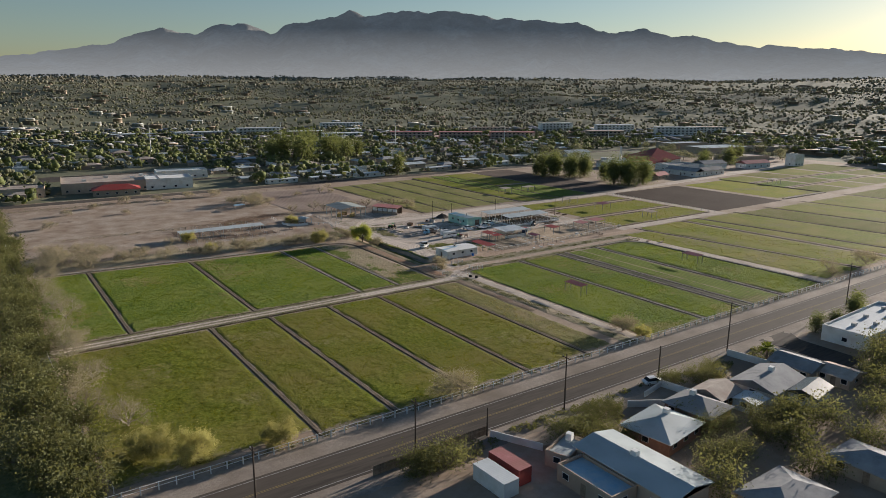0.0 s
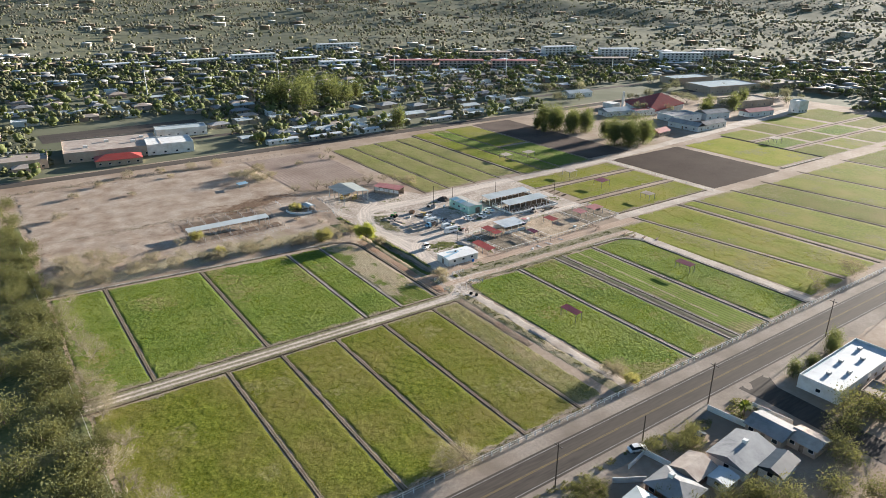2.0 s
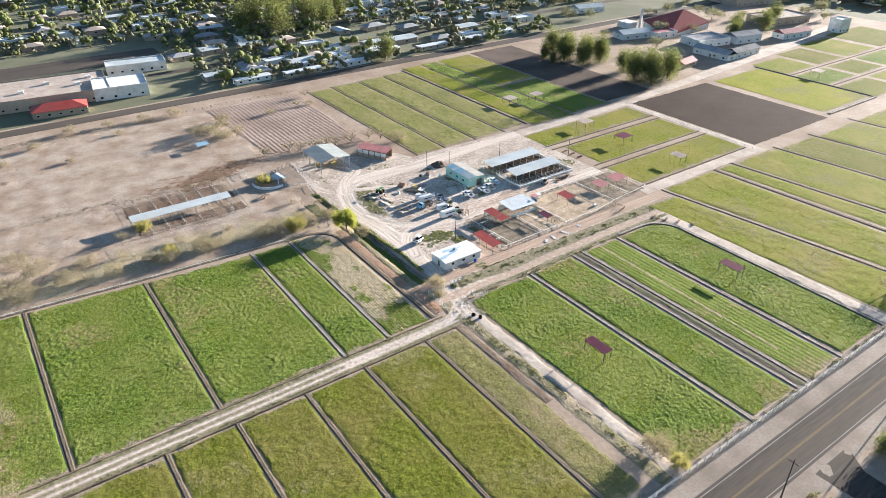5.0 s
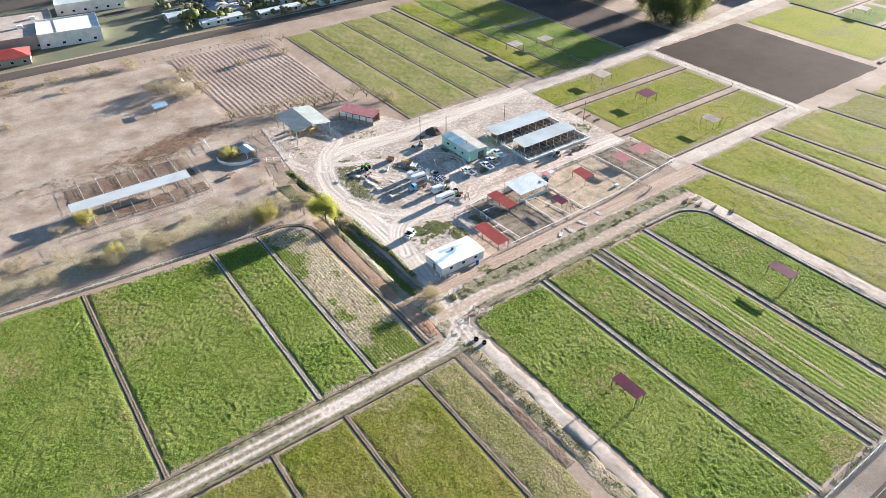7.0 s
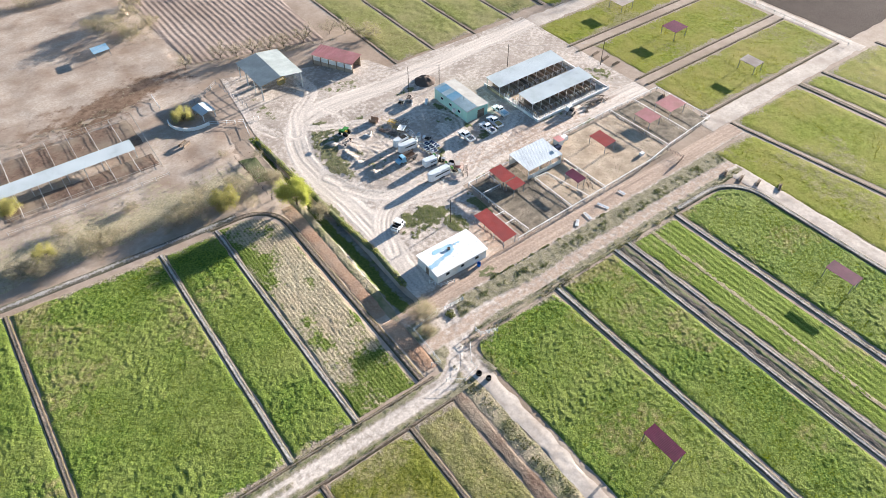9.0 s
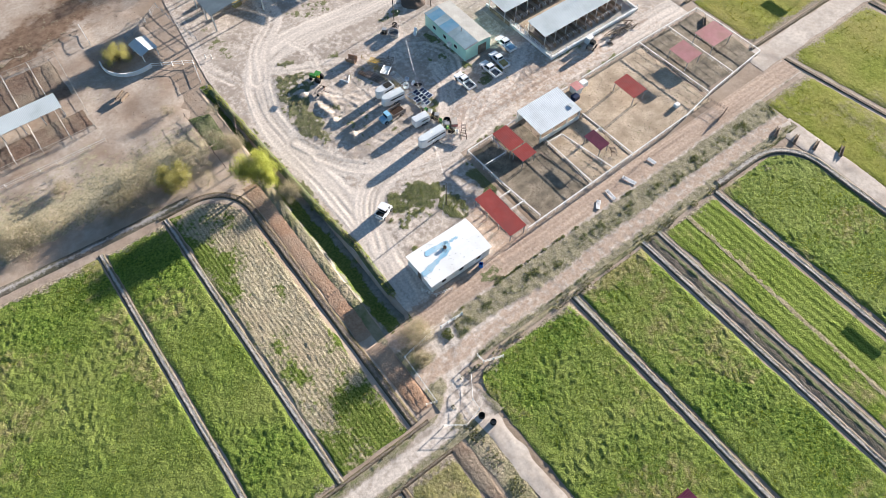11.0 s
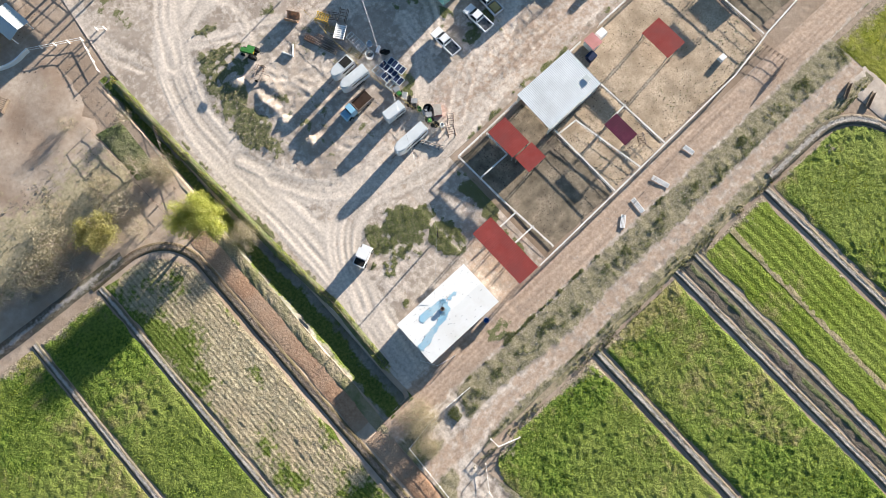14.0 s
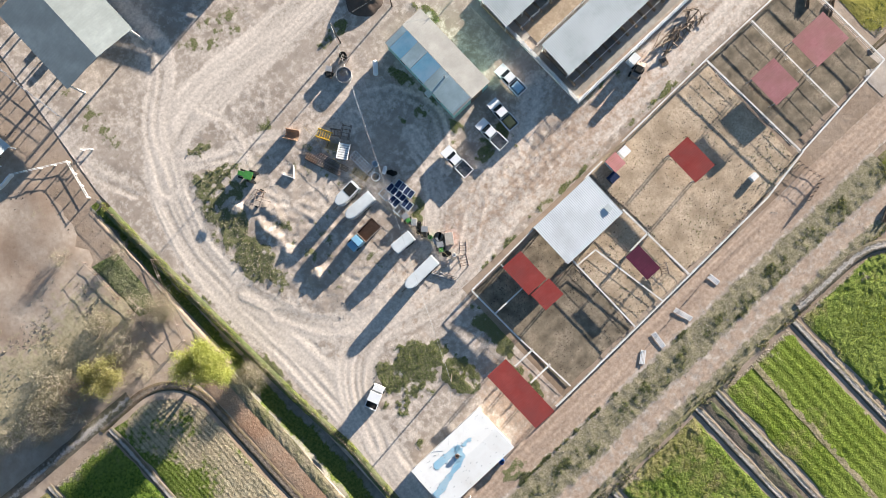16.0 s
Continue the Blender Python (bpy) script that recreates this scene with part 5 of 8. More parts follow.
# white open barn
wb = thing("stock_barn", pose(181.1, 210.9, 0), "open stock barn with a white corrugated roof", "barn")
part("roof", Shape().wavy(-5.75, 5.75, -3.85, 3.85, 3.0, 3.5, 0.3, 0.018, "y"), ROOFW, wb, "white corrugated roof")
for x in (-5.5, -1.85, 1.85, 5.5):
    for y in (-3.6, 3.6):
        part("post", Shape().box(x - 0.09, x + 0.09, y - 0.09, y + 0.09, 0, 2.9 + (0.45 if y > 0 else 0)), PIPEW, wb)
part("wall", Shape().box(-5.6, 5.6, 3.62, 3.74, 0, 2.0), WALLW, wb, "white panel wall")
part("wall", Shape().box(-5.6, 5.6, -3.7, -3.58, 0, 1.2), WALLW, wb, "low white panel wall")
part("roof_patch", Shape().box(4.1, 5.0, -2.3, -1.2, 3.25, 3.33), ROOFG, wb, "grey patch of sheet on the roof")

# small hut on the pen fence
hut = thing("feed_hut", pose(191.6, 213.4, 0), "small feed hut with a red roof at the pen fence", "hut")
walls(hut, -0.9, 0.9, -1.0, 1.0, 1.8, WALLW)
part("roof", Shape().wavy(-1.1, 1.1, -1.2, 1.2, 2.0, 1.9, along="x"), ROOFPINK, hut, "faded red sheet roof")
tank = thing("feed_box", pose(193.9, 213.6, 0), "white box on legs beside the hut", "box")
part("box_body", Shape().box(-0.8, 0.8, -0.7, 0.7, 0.5, 1.7, 0.06), WHITE, tank)
for x in (-0.6, 0.6):
    for y in (-0.5, 0.5):
        part("leg", Shape().box(x - 0.05, x + 0.05, y - 0.05, y + 0.05, 0, 0.5), PIPEG, tank)
bin_ = thing("blue_bin", pose(190.0, 211.9, 0), "dark blue bin beside the hut", "bin")
part("bin_body", Shape().box(-0.7, 0.7, -0.6, 0.6, 0, 1.2, -0.08), BLUED, bin_)
trough = thing("water_trough", pose(206.0, 197.0, 0), "white box trough by the pen fence", "trough")
part("trough_body", Shape().box(-0.6, 0.6, -0.5, 0.5, 0, 0.8, 0.05), WHITE, trough)

# mint-walled workshop
ws = thing("workshop", pose(182.0, 243.3, 0), "mint green workshop with a pale sheet roof", "workshop")
walls(ws, -3.6, 3.6, -7.6, 7.6, 3.5, TEAL, 0.35, "y")
part("roof", gable(0.3, -3.7, 3.7, -7.7, 7.7, 3.55, 0.35, 0.1, "y", 0.015), ROOFDULL, ws, "dusty beige-grey sheet roof")
for y0, y1, m, lab in ((-7.5, -1.05, SHEETG, "grey-green roof sheets"), (-1.0, 2.05, SHEETB, "blue translucent roof sheets"), (2.1, 4.15, SHEETG, "grey-green roof sheets"),
                       (4.2, 6.65, SHEETB, "blue translucent roof sheets"), (6.7, 7.6, SHEETG, "grey-green roof sheets")):
    part("roof_sheet", Shape().wavy(-3.8, -0.1, y0, y1, 3.61, 3.96, 0.3, 0.02, "x"), m, ws, lab)
part("flue", Shape().tube((-0.9, -2.6, 3.8), (-0.9, -2.6, 4.9), 0.12, n=8), PIPEG, ws, "short grey flue pipe")
window_in(ws, 1.2, -7.6, 0, 2.4, 2.6, "s", "door")
for y in (-4, 0, 4):
    window_in(ws, -3.6, y, 1.4, 1.2, 0.9, "w")
part("cooler", Shape().box(-4.4, -3.6, -2.6, -1.7, 0.9, 1.8), WHITE, ws, "white cooler box on the wall")

# twin stock barns with stalls on a walled slab
def long_barn(x0, x1, y0, y1, label):
    cx, cy, hx, hy = (x0 + x1) / 2, (y0 + y1) / 2, (x1 - x0) / 2, (y1 - y0) / 2
    b = thing("long_barn", pose(cx, cy, 0), label, "barn", "twin stock barns")
    part("roof", Shape().wavy(-hx, hx, -hy, hy, 3.3, 3.75, 0.3, 0.012, "y"), ROOFG, b, "pale galvanised roof")
    for i in range(8):
        x = -hx + 0.4 + (2 * hx - 0.8) * i / 7
        for y in (-hy + 0.3, hy - 0.3):
            part("post", Shape().box(x - 0.08, x + 0.08, y - 0.08, y + 0.08, 0.1, 3.2 + (0.4 if y > 0 else 0)), PIPEW, b)
    for i in range(13):
        x = -hx + 0.4 + (2 * hx - 0.8) * i / 12
        part("stall", Shape().box(x - 0.03, x + 0.03, -hy - 1.6, hy - 0.4, 0.1, 1.2), WOOD, b, "wooden stall divider")
    part("slab", Shape().box(-hx - 0.8, hx + 2.0, -hy - 3.0, hy + 1.0, -0.1, 0.12), CONCRETE, b, "worn concrete slab")
    return b


long_barn(193.4, 219.0, 240.0, 246.2, "long open stock barn with wooden stalls")
long_barn(195.3, 219.0, 228.0, 234.2, "long open stock barn with wooden stalls")
for x0, x1, y0, y1 in ((194.1, 222.0, 224.0, 224.5), (194.1, 194.5, 224.5, 247.6), (221.6, 222.0, 224.5, 247.6)):
    setting("low_wall", Shape().box(x0, x1, y0, y1, 0, 0.75), WALLW, "low pale wall round the stock barns", "wall")
rail_fence("barn_fence", [(194.3, 224.6), (194.3, 238.6)], "white rails on the barn wall", WHITE, 1.8, 1.9, (1.1, 1.5, 1.85), 0.05)
rail_fence("barn_fence", [(194.3, 224.3), (221.8, 224.3)], "white rails on the barn wall", WHITE, 2.2, 1.6, (1.1, 1.5), 0.05)

for y in (227.0, 235.2, 238.9):
    rail_fence("stall_fence", [(195.8, y), (219.2, y)], "white pipe front of the stalls beside the barn", WHITE, 1.9, 1.5, (0.5, 0.95, 1.4), 0.05, "stall fronts")
setting("barn_floor", Shape().box(196.2, 219.4, 235.4, 238.7, 0.1, 0.14), PENRED, "tan sand between the two stock barns", "floor")

# tall hay shed
hs = thing("hay_shed", pose(144.6, 287, 0), "tall open hay shed with a pale gable roof", "shed")
part("roof", gable(0.45, -6.6, 6.6, -8.0, 8.0, 5.0, 0.9, 0.2, "y", 0.015), ROOFOLD, hs, "dull grey-green sheet roof")
for x in (-6.3, 6.3):
    for y in (-7.7, -2.6, 2.6, 7.7):
        part("post", Shape().box(x - 0.14, x + 0.14, y - 0.14, y + 0.14, 0, 4.95), PIPEW, hs, "white steel post")
for y in (-7.7, -2.6, 2.6, 7.7):
    part("truss", Shape().tube((-6.3, y, 4.9), (6.3, y, 4.9), 0.08).tube((-6.3, y, 4.9), (0, y, 5.75), 0.06).tube((6.3, y, 4.9), (0, y, 5.75), 0.06), PIPEG, hs)
for x, y, rz in ((146.5, 284.5, 10), (148.2, 286.8, 80), (143.5, 290.5, 0), (146, 291.2, 5), (141.5, 287.5, 0)):
    hb = thing("hay_stack", pose(x, y, 0, 0, 0, rz), "stack of tan hay bales under the shed", "hay", "hay stacks")
    for k in range(3):
        part("bale", Shape().box(-1.1, 1.1, -0.55, 0.55, 0.5 * k, 0.5 * k + 0.48, 0.03), HAY, hb)

# red-roofed barn standing askew
rb = thing("tack_barn", pose(165.3, 283.8, 0, 0, 0, -61.6), "low barn with a faded red roof and white panels", "barn")
part("roof", Shape().wavy(-7.3, 7.3, -2.9, 2.9, 3.3, 3.8, 0.4, 0.05, "y"), ROOFPINK, rb, "faded red corrugated roof")
part("wall", Shape().box(-7, 7, 2.2, 2.35, 0, 3.4), WOOD, rb, "brown back wall")
for i in range(6):
    x = -7 + 14 * i / 5
    part("post", Shape().box(x - 0.1, x + 0.1, -2.6, -2.4, 0, 3.3), WOOD, rb)
for i in range(5):
    x = -7 + 14 * (i + 0.5) / 5
    part("panel", Shape().box(x - 1.15, x + 1.15, -2.5, -2.42, 1.3, 2.7), WHITE, rb, "white panel")
    part("panel", Shape().box(x - 1.25, x + 1.25, -2.5, -2.42, 0, 1.2), STUCCO, rb, "tan lower panel")

# long stock shed on the dry lot
ls = thing("stock_shed", pose(83.0, 277.2, 0), "very long narrow stock shed with a pale roof", "shed")
part("roof", Shape().wavy(-17.3, 17.3, -2.3, 2.3, 2.8, 3.2, 0.32, 0.012, "y"), ROOFG, ls, "pale sheet roof")
for i in range(9):
    x = -17 + 34 * i / 8
    for y in (-2.0, 2.0):
        part("post", Shape().box(x - 0.08, x + 0.08, y - 0.08, y + 0.08, 0, 2.8 + (0.33 if y > 0 else 0)), PIPEW, ls)
for y0, y1 in ((280.2, 293.5), (268.6, 274.6)):
    sheet("pen_floor", DARKRED, quad(66.5, 103.5, y0, y1), "trampled dark reddish dirt inside the stock pens", "ground", res=0.8, amp=0.1, z=0.2, seed=91)

# round white garden wall with a small hut
gw = Shape()
ring_pts = [(112.2, 285.4)] + arc(118.6, 283.8, 6.6, 170, 285, 14) + [(121.0, 277.4)]
for (a, b), (c, d) in zip(ring_pts, ring_pts[1:]):
    n_ = Vector((-(d - b), c - a)).normalized() * 0.13
    gw.add([(a - n_.x, b - n_.y, 0), (c - n_.x, d - n_.y, 0), (c + n_.x, d + n_.y, 0), (a + n_.x, b + n_.y, 0),
            (a - n_.x, b - n_.y, 1.1), (c - n_.x, d - n_.y, 1.1), (c + n_.x, d + n_.y, 1.1), (a + n_.x, b + n_.y, 1.1)],
           [(4, 5, 6, 7), (0, 1, 5, 4), (2, 3, 7, 6), (1, 2, 6, 5), (3, 0, 4, 7)])
setting("garden_wall", gw, WHITE, "curved low white garden wall", "wall")
gh = thing("garden_hut", pose(121.9, 282.6, 0, 0, 0, 8), "small white hut with a pale grey roof", "hut")
part("roof", gable(0.35, -2.0, 2.0, -2.6, 2.6, 2.2, 0.5, 0.2, "y"), ROOFG, gh, "pale grey sheet roof")
for x in (-1.8, 1.8):
    for y in (-2.4, 2.4):
        part("post", Shape().box(x - 0.1, x + 0.1, y - 0.1, y + 0.1, 0, 2.25), WHITE, gh)
part("wall", Shape().box(-1.9, 1.9, 2.3, 2.45, 0, 2.3), WALLW, gh, "white back wall")


# pen floors
for x0, x1, y0, y1, m, s, lab in ((162.4, 176.2, 193, 213.8, PEN, 92, "dark trampled manure on a pen floor"), (176.8, 187.9, 193.2, 206.8, PENRED, 93, "reddish sand pen floor"),
                                  (188.3, 213, 193.6, 215, PENRED, 94, "tan trampled pen floor"), (213.9, 232.4, 196.5, 215, PEN, 95, "dark trampled pen floor")):
    sheet("pen_floor", m, quad(x0, x1, y0, y1), lab, "ground", res=0.7, amp=0.035, size=1.0, z=0.09, seed=s)


# ---------------------------------------------------------------- vehicles
def wheels(parent, xs, y, r=0.38, w=0.26, trim=PIPEG):
    for x in xs:
        for s in (-1, 1):
            wh = part("wheel", Shape().tube((x, s * y - w / 2, r), (x, s * y + w / 2, r), r, n=14), TYRE, parent)
            part("rim", Shape().tube((x, s * y - w / 2 - 0.012, r), (x, s * y + w / 2 + 0.012, r), r * 0.55, n=10), trim, wh)


def pickup(m, label, paint=CARW, load=None):
    """A crew-cab pickup, nose towards +x."""
    c = thing("pickup_truck", m, label, "pickup truck", "parked pickups")
    part("body", Shape().prism([(-0.55, 0.45), (2.6, 0.45), (2.75, 0.62), (2.72, 0.98), (1.5, 1.12), (-0.55, 1.13)], "y", -0.95, 0.95), paint, c)
    part("cab", Shape().add([(-0.55, -0.92, 1.12), (1.45, -0.92, 1.12), (1.45, 0.92, 1.12), (-0.55, 0.92, 1.12), (-0.35, -0.72, 1.82), (0.75, -0.72, 1.82), (0.75, 0.72, 1.82), (-0.35, 0.72, 1.82)],
                            [(4, 5, 6, 7), (0, 1, 5, 4), (1, 2, 6, 5), (2, 3, 7, 6), (3, 0, 4, 7)]), paint, c)
    part("windscreen", Shape().add([(1.44, -0.8, 1.17), (1.44, 0.8, 1.17), (0.83, 0.66, 1.79), (0.83, -0.66, 1.79), (1.47, -0.8, 1.17), (1.47, 0.8, 1.17), (0.86, 0.66, 1.79), (0.86, -0.66, 1.79)],
                                   [(0, 1, 2, 3), (4, 5, 6, 7), (0, 1, 5, 4), (2, 3, 7, 6)]), GLASS, c)
    for s in (-1, 1):
        part("side_window", Shape().add([(-0.4, s * 0.915, 1.2), (1.2, s * 0.915, 1.2), (0.68, s * 0.745, 1.76), (-0.28, s * 0.745, 1.76), (-0.4, s * 0.935, 1.2), (1.2, s * 0.935, 1.2), (0.68, s * 0.765, 1.76), (-0.28, s * 0.765, 1.76)],
                                        [(0, 1, 2, 3), (4, 5, 6, 7), (0, 1, 5, 4), (2, 3, 7, 6)]), GLASS, c)
        part("bed_side", Shape().box(-2.75, -0.55, s * 0.95 - 0.07, s * 0.95 + 0.07, 0.5, 1.12), paint, c)
        part("headlight", Shape().box(2.66, 2.74, s * 0.72 - 0.16, s * 0.72 + 0.16, 0.75, 0.93), GLASS, c)
    part("bed_floor", Shape().box(-2.7, -0.56, -0.88, 0.88, 0.48, 0.6), BEDGREY, c, "dark scuffed truck bed")
    part("tailgate", Shape().box(-2.78, -2.7, -0.93, 0.93, 0.5, 1.1), paint, c)
    part("rear_window", Shape().box(-0.5, -0.44, -0.7, 0.7, 1.25, 1.7), GLASS, c)
    if load:
        part("load", Shape().box(-2.5, -0.8, -0.75, 0.75, 0.6, 1.25, 0.12), load, c, "load in the truck bed")
    wheels(c, (-1.75, 1.75), 0.85)
    return c


pickup(pose(174.0, 230.4, 0, 0, 0, 91), "white crew-cab pickup parked in the yard")
pickup(pose(180.9, 229.8, 0, 0, 0, 92), "white crew-cab pickup with an empty dark bed")
pickup(pose(184.3, 230.9, 0, 0, 0, 88), "white crew-cab pickup loaded with hay", load=HAY)
pickup(pose(188.9, 234.0, 0, 0, 0, 90), "white pickup with a blue-tinted bed", load=BLUE)


def trailer(m, length, label, name="stock_trailer", height=2.5, nose=True, open_top=False, paint=CARW):
    """A box trailer on two axles, its nose towards -x."""
    t = thing(name, m, label, "trailer", "parked trailers")
    h = length / 2
    n_ = -h + (1.1 if nose else 0.25)
    body = [(n_, -0.92), (h, -0.92), (h, 0.92), (n_, 0.92)] + [(n_ - (h + n_) * 0.7, 0.66 if nose else 0.8), (-h, 0.28 if nose else 0.6), (-h, -0.28 if nose else -0.6), (n_ - (h + n_) * 0.7, -0.66 if nose else -0.8)]
    part("body", Shape().prism(body, "z", 0.5, height - 0.12), paint, t)
    for k in range(3):
        part("roof", Shape().prism([(x * (0.995 - 0.02 * k), y * (0.99 - 0.07 * k)) for x, y in body], "z", height - 0.12 + 0.05 * k, height - 0.07 + 0.05 * k), ROOFW, t, "pale rounded roof")
    for k in range(int(length / 1.1)):
        part("rib", Shape().box(n_ + 0.3 + 1.1 * k, n_ + 0.36 + 1.1 * k, -0.94, 0.94, 0.55, height - 0.13), paint, t)
    if open_top:
        part("opening", Shape().box(0.1, h - 0.3, -0.75, 0.75, height + 0.031, height + 0.05), TYRE, t, "dark open rear top")
    for s in (-1, 1):
        part("vent_slot", Shape().box(-h + 1.6, h - 0.3, s * 0.92 - 0.03, s * 0.92 + 0.03, height * 0.62, height * 0.75), GLASS, t, "dark side slots")
    part("hitch", Shape().tube((-h, 0, 0.55), (-h - 1.1, 0, 0.5), 0.06).tube((-h - 0.7, 0, 0.5), (-h - 0.7, 0, 0.02), 0.05), STEEL, t)
    wheels(t, (0.1, 0.95), 0.9, 0.36)
    return t


trailer(pose(157.9, 238.3, 0, 0, 0, 3), 4.3, "white horse trailer with an open rear top", open_top=True, height=2.4)
trailer(pose(158.1, 235.5, 0, 0, 0, -2), 5.2, "white closed livestock trailer", height=2.5)
trailer(pose(159.2, 226.8, 0, 0, 0, -3), 3.6, "short silver-white stock trailer", height=2.2, nose=False)
trailer(pose(158.0, 221.4, 0, 0, 0, 1), 6.3, "long white gooseneck stock trailer", height=2.6)

dt = thing("dump_truck", pose(155.4, 231.9, 0, 0, 0, 181), "small light-blue dump truck with a dark empty bed", "truck")
part("hood", Shape().box(1.7, 2.9, -0.85, 0.85, 0.6, 1.35, 0.1), CARB, dt, "light blue engine hood")
part("cab", Shape().box(0.5, 1.8, -0.95, 0.95, 0.6, 2.1, 0.14), CARB, dt, "light blue cab")
part("windscreen", Shape().box(1.68, 1.76, -0.75, 0.75, 1.4, 1.95), GLASS, dt)
for s in (-1, 1):
    part("bed_side", Shape().box(-2.9, 0.4, s * 1.05 - 0.06, s * 1.05 + 0.06, 0.9, 1.7), STEEL, dt, "rusty bed side")
part("bed_floor", Shape().box(-2.9, 0.4, -1.0, 1.0, 0.8, 0.95), SOIL, dt, "dark bed floor")
part("headboard", Shape().box(0.34, 0.44, -1.05, 1.05, 0.9, 1.9), STEEL, dt)
part("chassis", Shape().box(-2.8, 2.7, -0.45, 0.45, 0.5, 0.78), TYRE, dt)
wheels(dt, (-1.9, 2.0), 0.9, 0.45)

cart = thing("utility_vehicle", pose(139.7, 212.3, 0, 0, 0, 24) @ Matrix.Scale(1.3, 4), "white utility vehicle with a black bed among weeds", "vehicle")
part("body", Shape().box(-1.4, 1.4, -0.7, 0.7, 0.35, 0.9, 0.05), CARW, cart)
part("canopy", Shape().box(-0.5, 0.7, -0.72, 0.72, 1.75, 1.85), CARW, cart, "white canopy")
part("bed", Shape().box(-1.4, -0.55, -0.68, 0.68, 0.9, 1.15), TYRE, cart, "black cargo bed")
part("bench", Shape().box(-0.3, 0.1, -0.6, 0.6, 0.9, 1.25), TYRE, cart, "black seat")
for x in (-0.45, 0.65):
    for y in (-0.68, 0.68):
        part("frame_bar", Shape().tube((x, y, 0.85), (x, y, 1.78), 0.035), TYRE, cart)
part("bed_rail", Shape().box(-1.42, -0.52, -0.74, -0.66, 1.15, 1.3).box(-1.42, -0.52, 0.66, 0.74, 1.15, 1.3).box(-1.46, -1.36, -0.66, 0.66, 1.15, 1.3), CARW, cart, "white rails round the bed")
part("windscreen", Shape().box(0.66, 0.72, -0.6, 0.6, 0.95, 1.7), GLASS, cart)
wheels(cart, (-0.95, 0.95), 0.65, 0.32)

tr = thing("tractor", pose(148.6, 251.2, 0, 0, 0, 120), "green farm tractor with big rear tyres", "tractor")
part("hood", Shape().box(0.1, 1.7, -0.4, 0.4, 0.75, 1.4, 0.06), GREENP, tr, "green engine hood")
part("seat", Shape().box(-0.7, -0.2, -0.3, 0.3, 1.0, 1.4), YELLOWP, tr, "yellow seat")
part("canopy", Shape().box(-1.0, 0.3, -0.65, 0.65, 2.2, 2.3), GREENP, tr, "green canopy")
for x in (-0.9, 0.2):
    for y in (-0.55, 0.55):
        part("canopy_post", Shape().tube((x, y, 0.9), (x, y, 2.2), 0.03), TYRE, tr)
for s in (-1, 1):
    part("rear_wheel", Shape().tube((-0.6, s * 0.75 - 0.2, 0.75), (-0.6, s * 0.75 + 0.2, 0.75), 0.75, n=16), TYRE, tr)
    part("front_wheel", Shape().tube((1.3, s * 0.6 - 0.12, 0.42), (1.3, s * 0.6 + 0.12, 0.42), 0.42, n=12), TYRE, tr)
part("axle", Shape().box(-1.0, 1.4, -0.15, 0.15, 0.5, 0.8), TYRE, tr)
impl = thing("tillage_implement", pose(147.3, 247.6, 0, 0, 0, 30), "rusty tillage implement on small wheels", "implement")
for x in (-1.2, -0.4, 0.4, 1.2):
    part("tine", Shape().tube((x, -0.9, 0.8), (x, 0.9, 0.7), 0.07).tube((x, 0.9, 0.7), (x, 1.1, 0.05), 0.05), STEEL, impl)
part("frame_bar", Shape().tube((-1.4, -0.6, 0.8), (1.4, -0.6, 0.8), 0.08).tube((-1.4, 0.5, 0.75), (1.4, 0.5, 0.75), 0.08).tube((0, -0.6, 0.8), (0, -2.0, 0.5), 0.07), STEEL, impl)
part("wheel", Shape().tube((-1.5, 0, 0.3), (-1.3, 0, 0.3), 0.3, n=10), TYRE, impl)
part("wheel", Shape().tube((1.3, 0, 0.3), (1.5, 0, 0.3), 0.3, n=10), TYRE, impl)
ld = thing("skid_loader", pose(204.2, 221.4, 0, 0, 0, 20), "rusty orange-brown loader parked by the barn wall", "loader")
part("body", Shape().box(-1.2, 0.9, -0.7, 0.7, 0.4, 1.3, 0.06), STEEL, ld)
part("cage", Shape().box(-0.5, 0.6, -0.6, 0.6, 1.3, 2.0, 0.08), TYRE, ld, "dark cab cage")
part("bucket", Shape().prism([(0.9, 0.1), (1.9, 0.1), (1.9, 0.25), (1.1, 0.7)], "y", -0.85, 0.85), STEEL, ld)
wheels(ld, (-0.8, 0.5), 0.8, 0.42, 0.3, STEEL)
tk = thing("water_tank", pose(205.0, 224.0 - 0.9, 0, 0, 0, 5), "white plastic tank beside the loader", "tank")
part("tank_body", Shape().box(-0.9, 0.9, -0.75, 0.75, 0.1, 1.6, 0.12), WHITE, tk)

# ---------------------------------------------------------------- yard clutter
def drum(x, y, r, h, m, label, name="open_drum"):
    d = thing(name, pose(x, y, 0), label, "tank", "open tanks")
    part("drum_wall", Shape().ring((0, 0, 0), r, r - 0.08, h, 20), m, d)
    return d


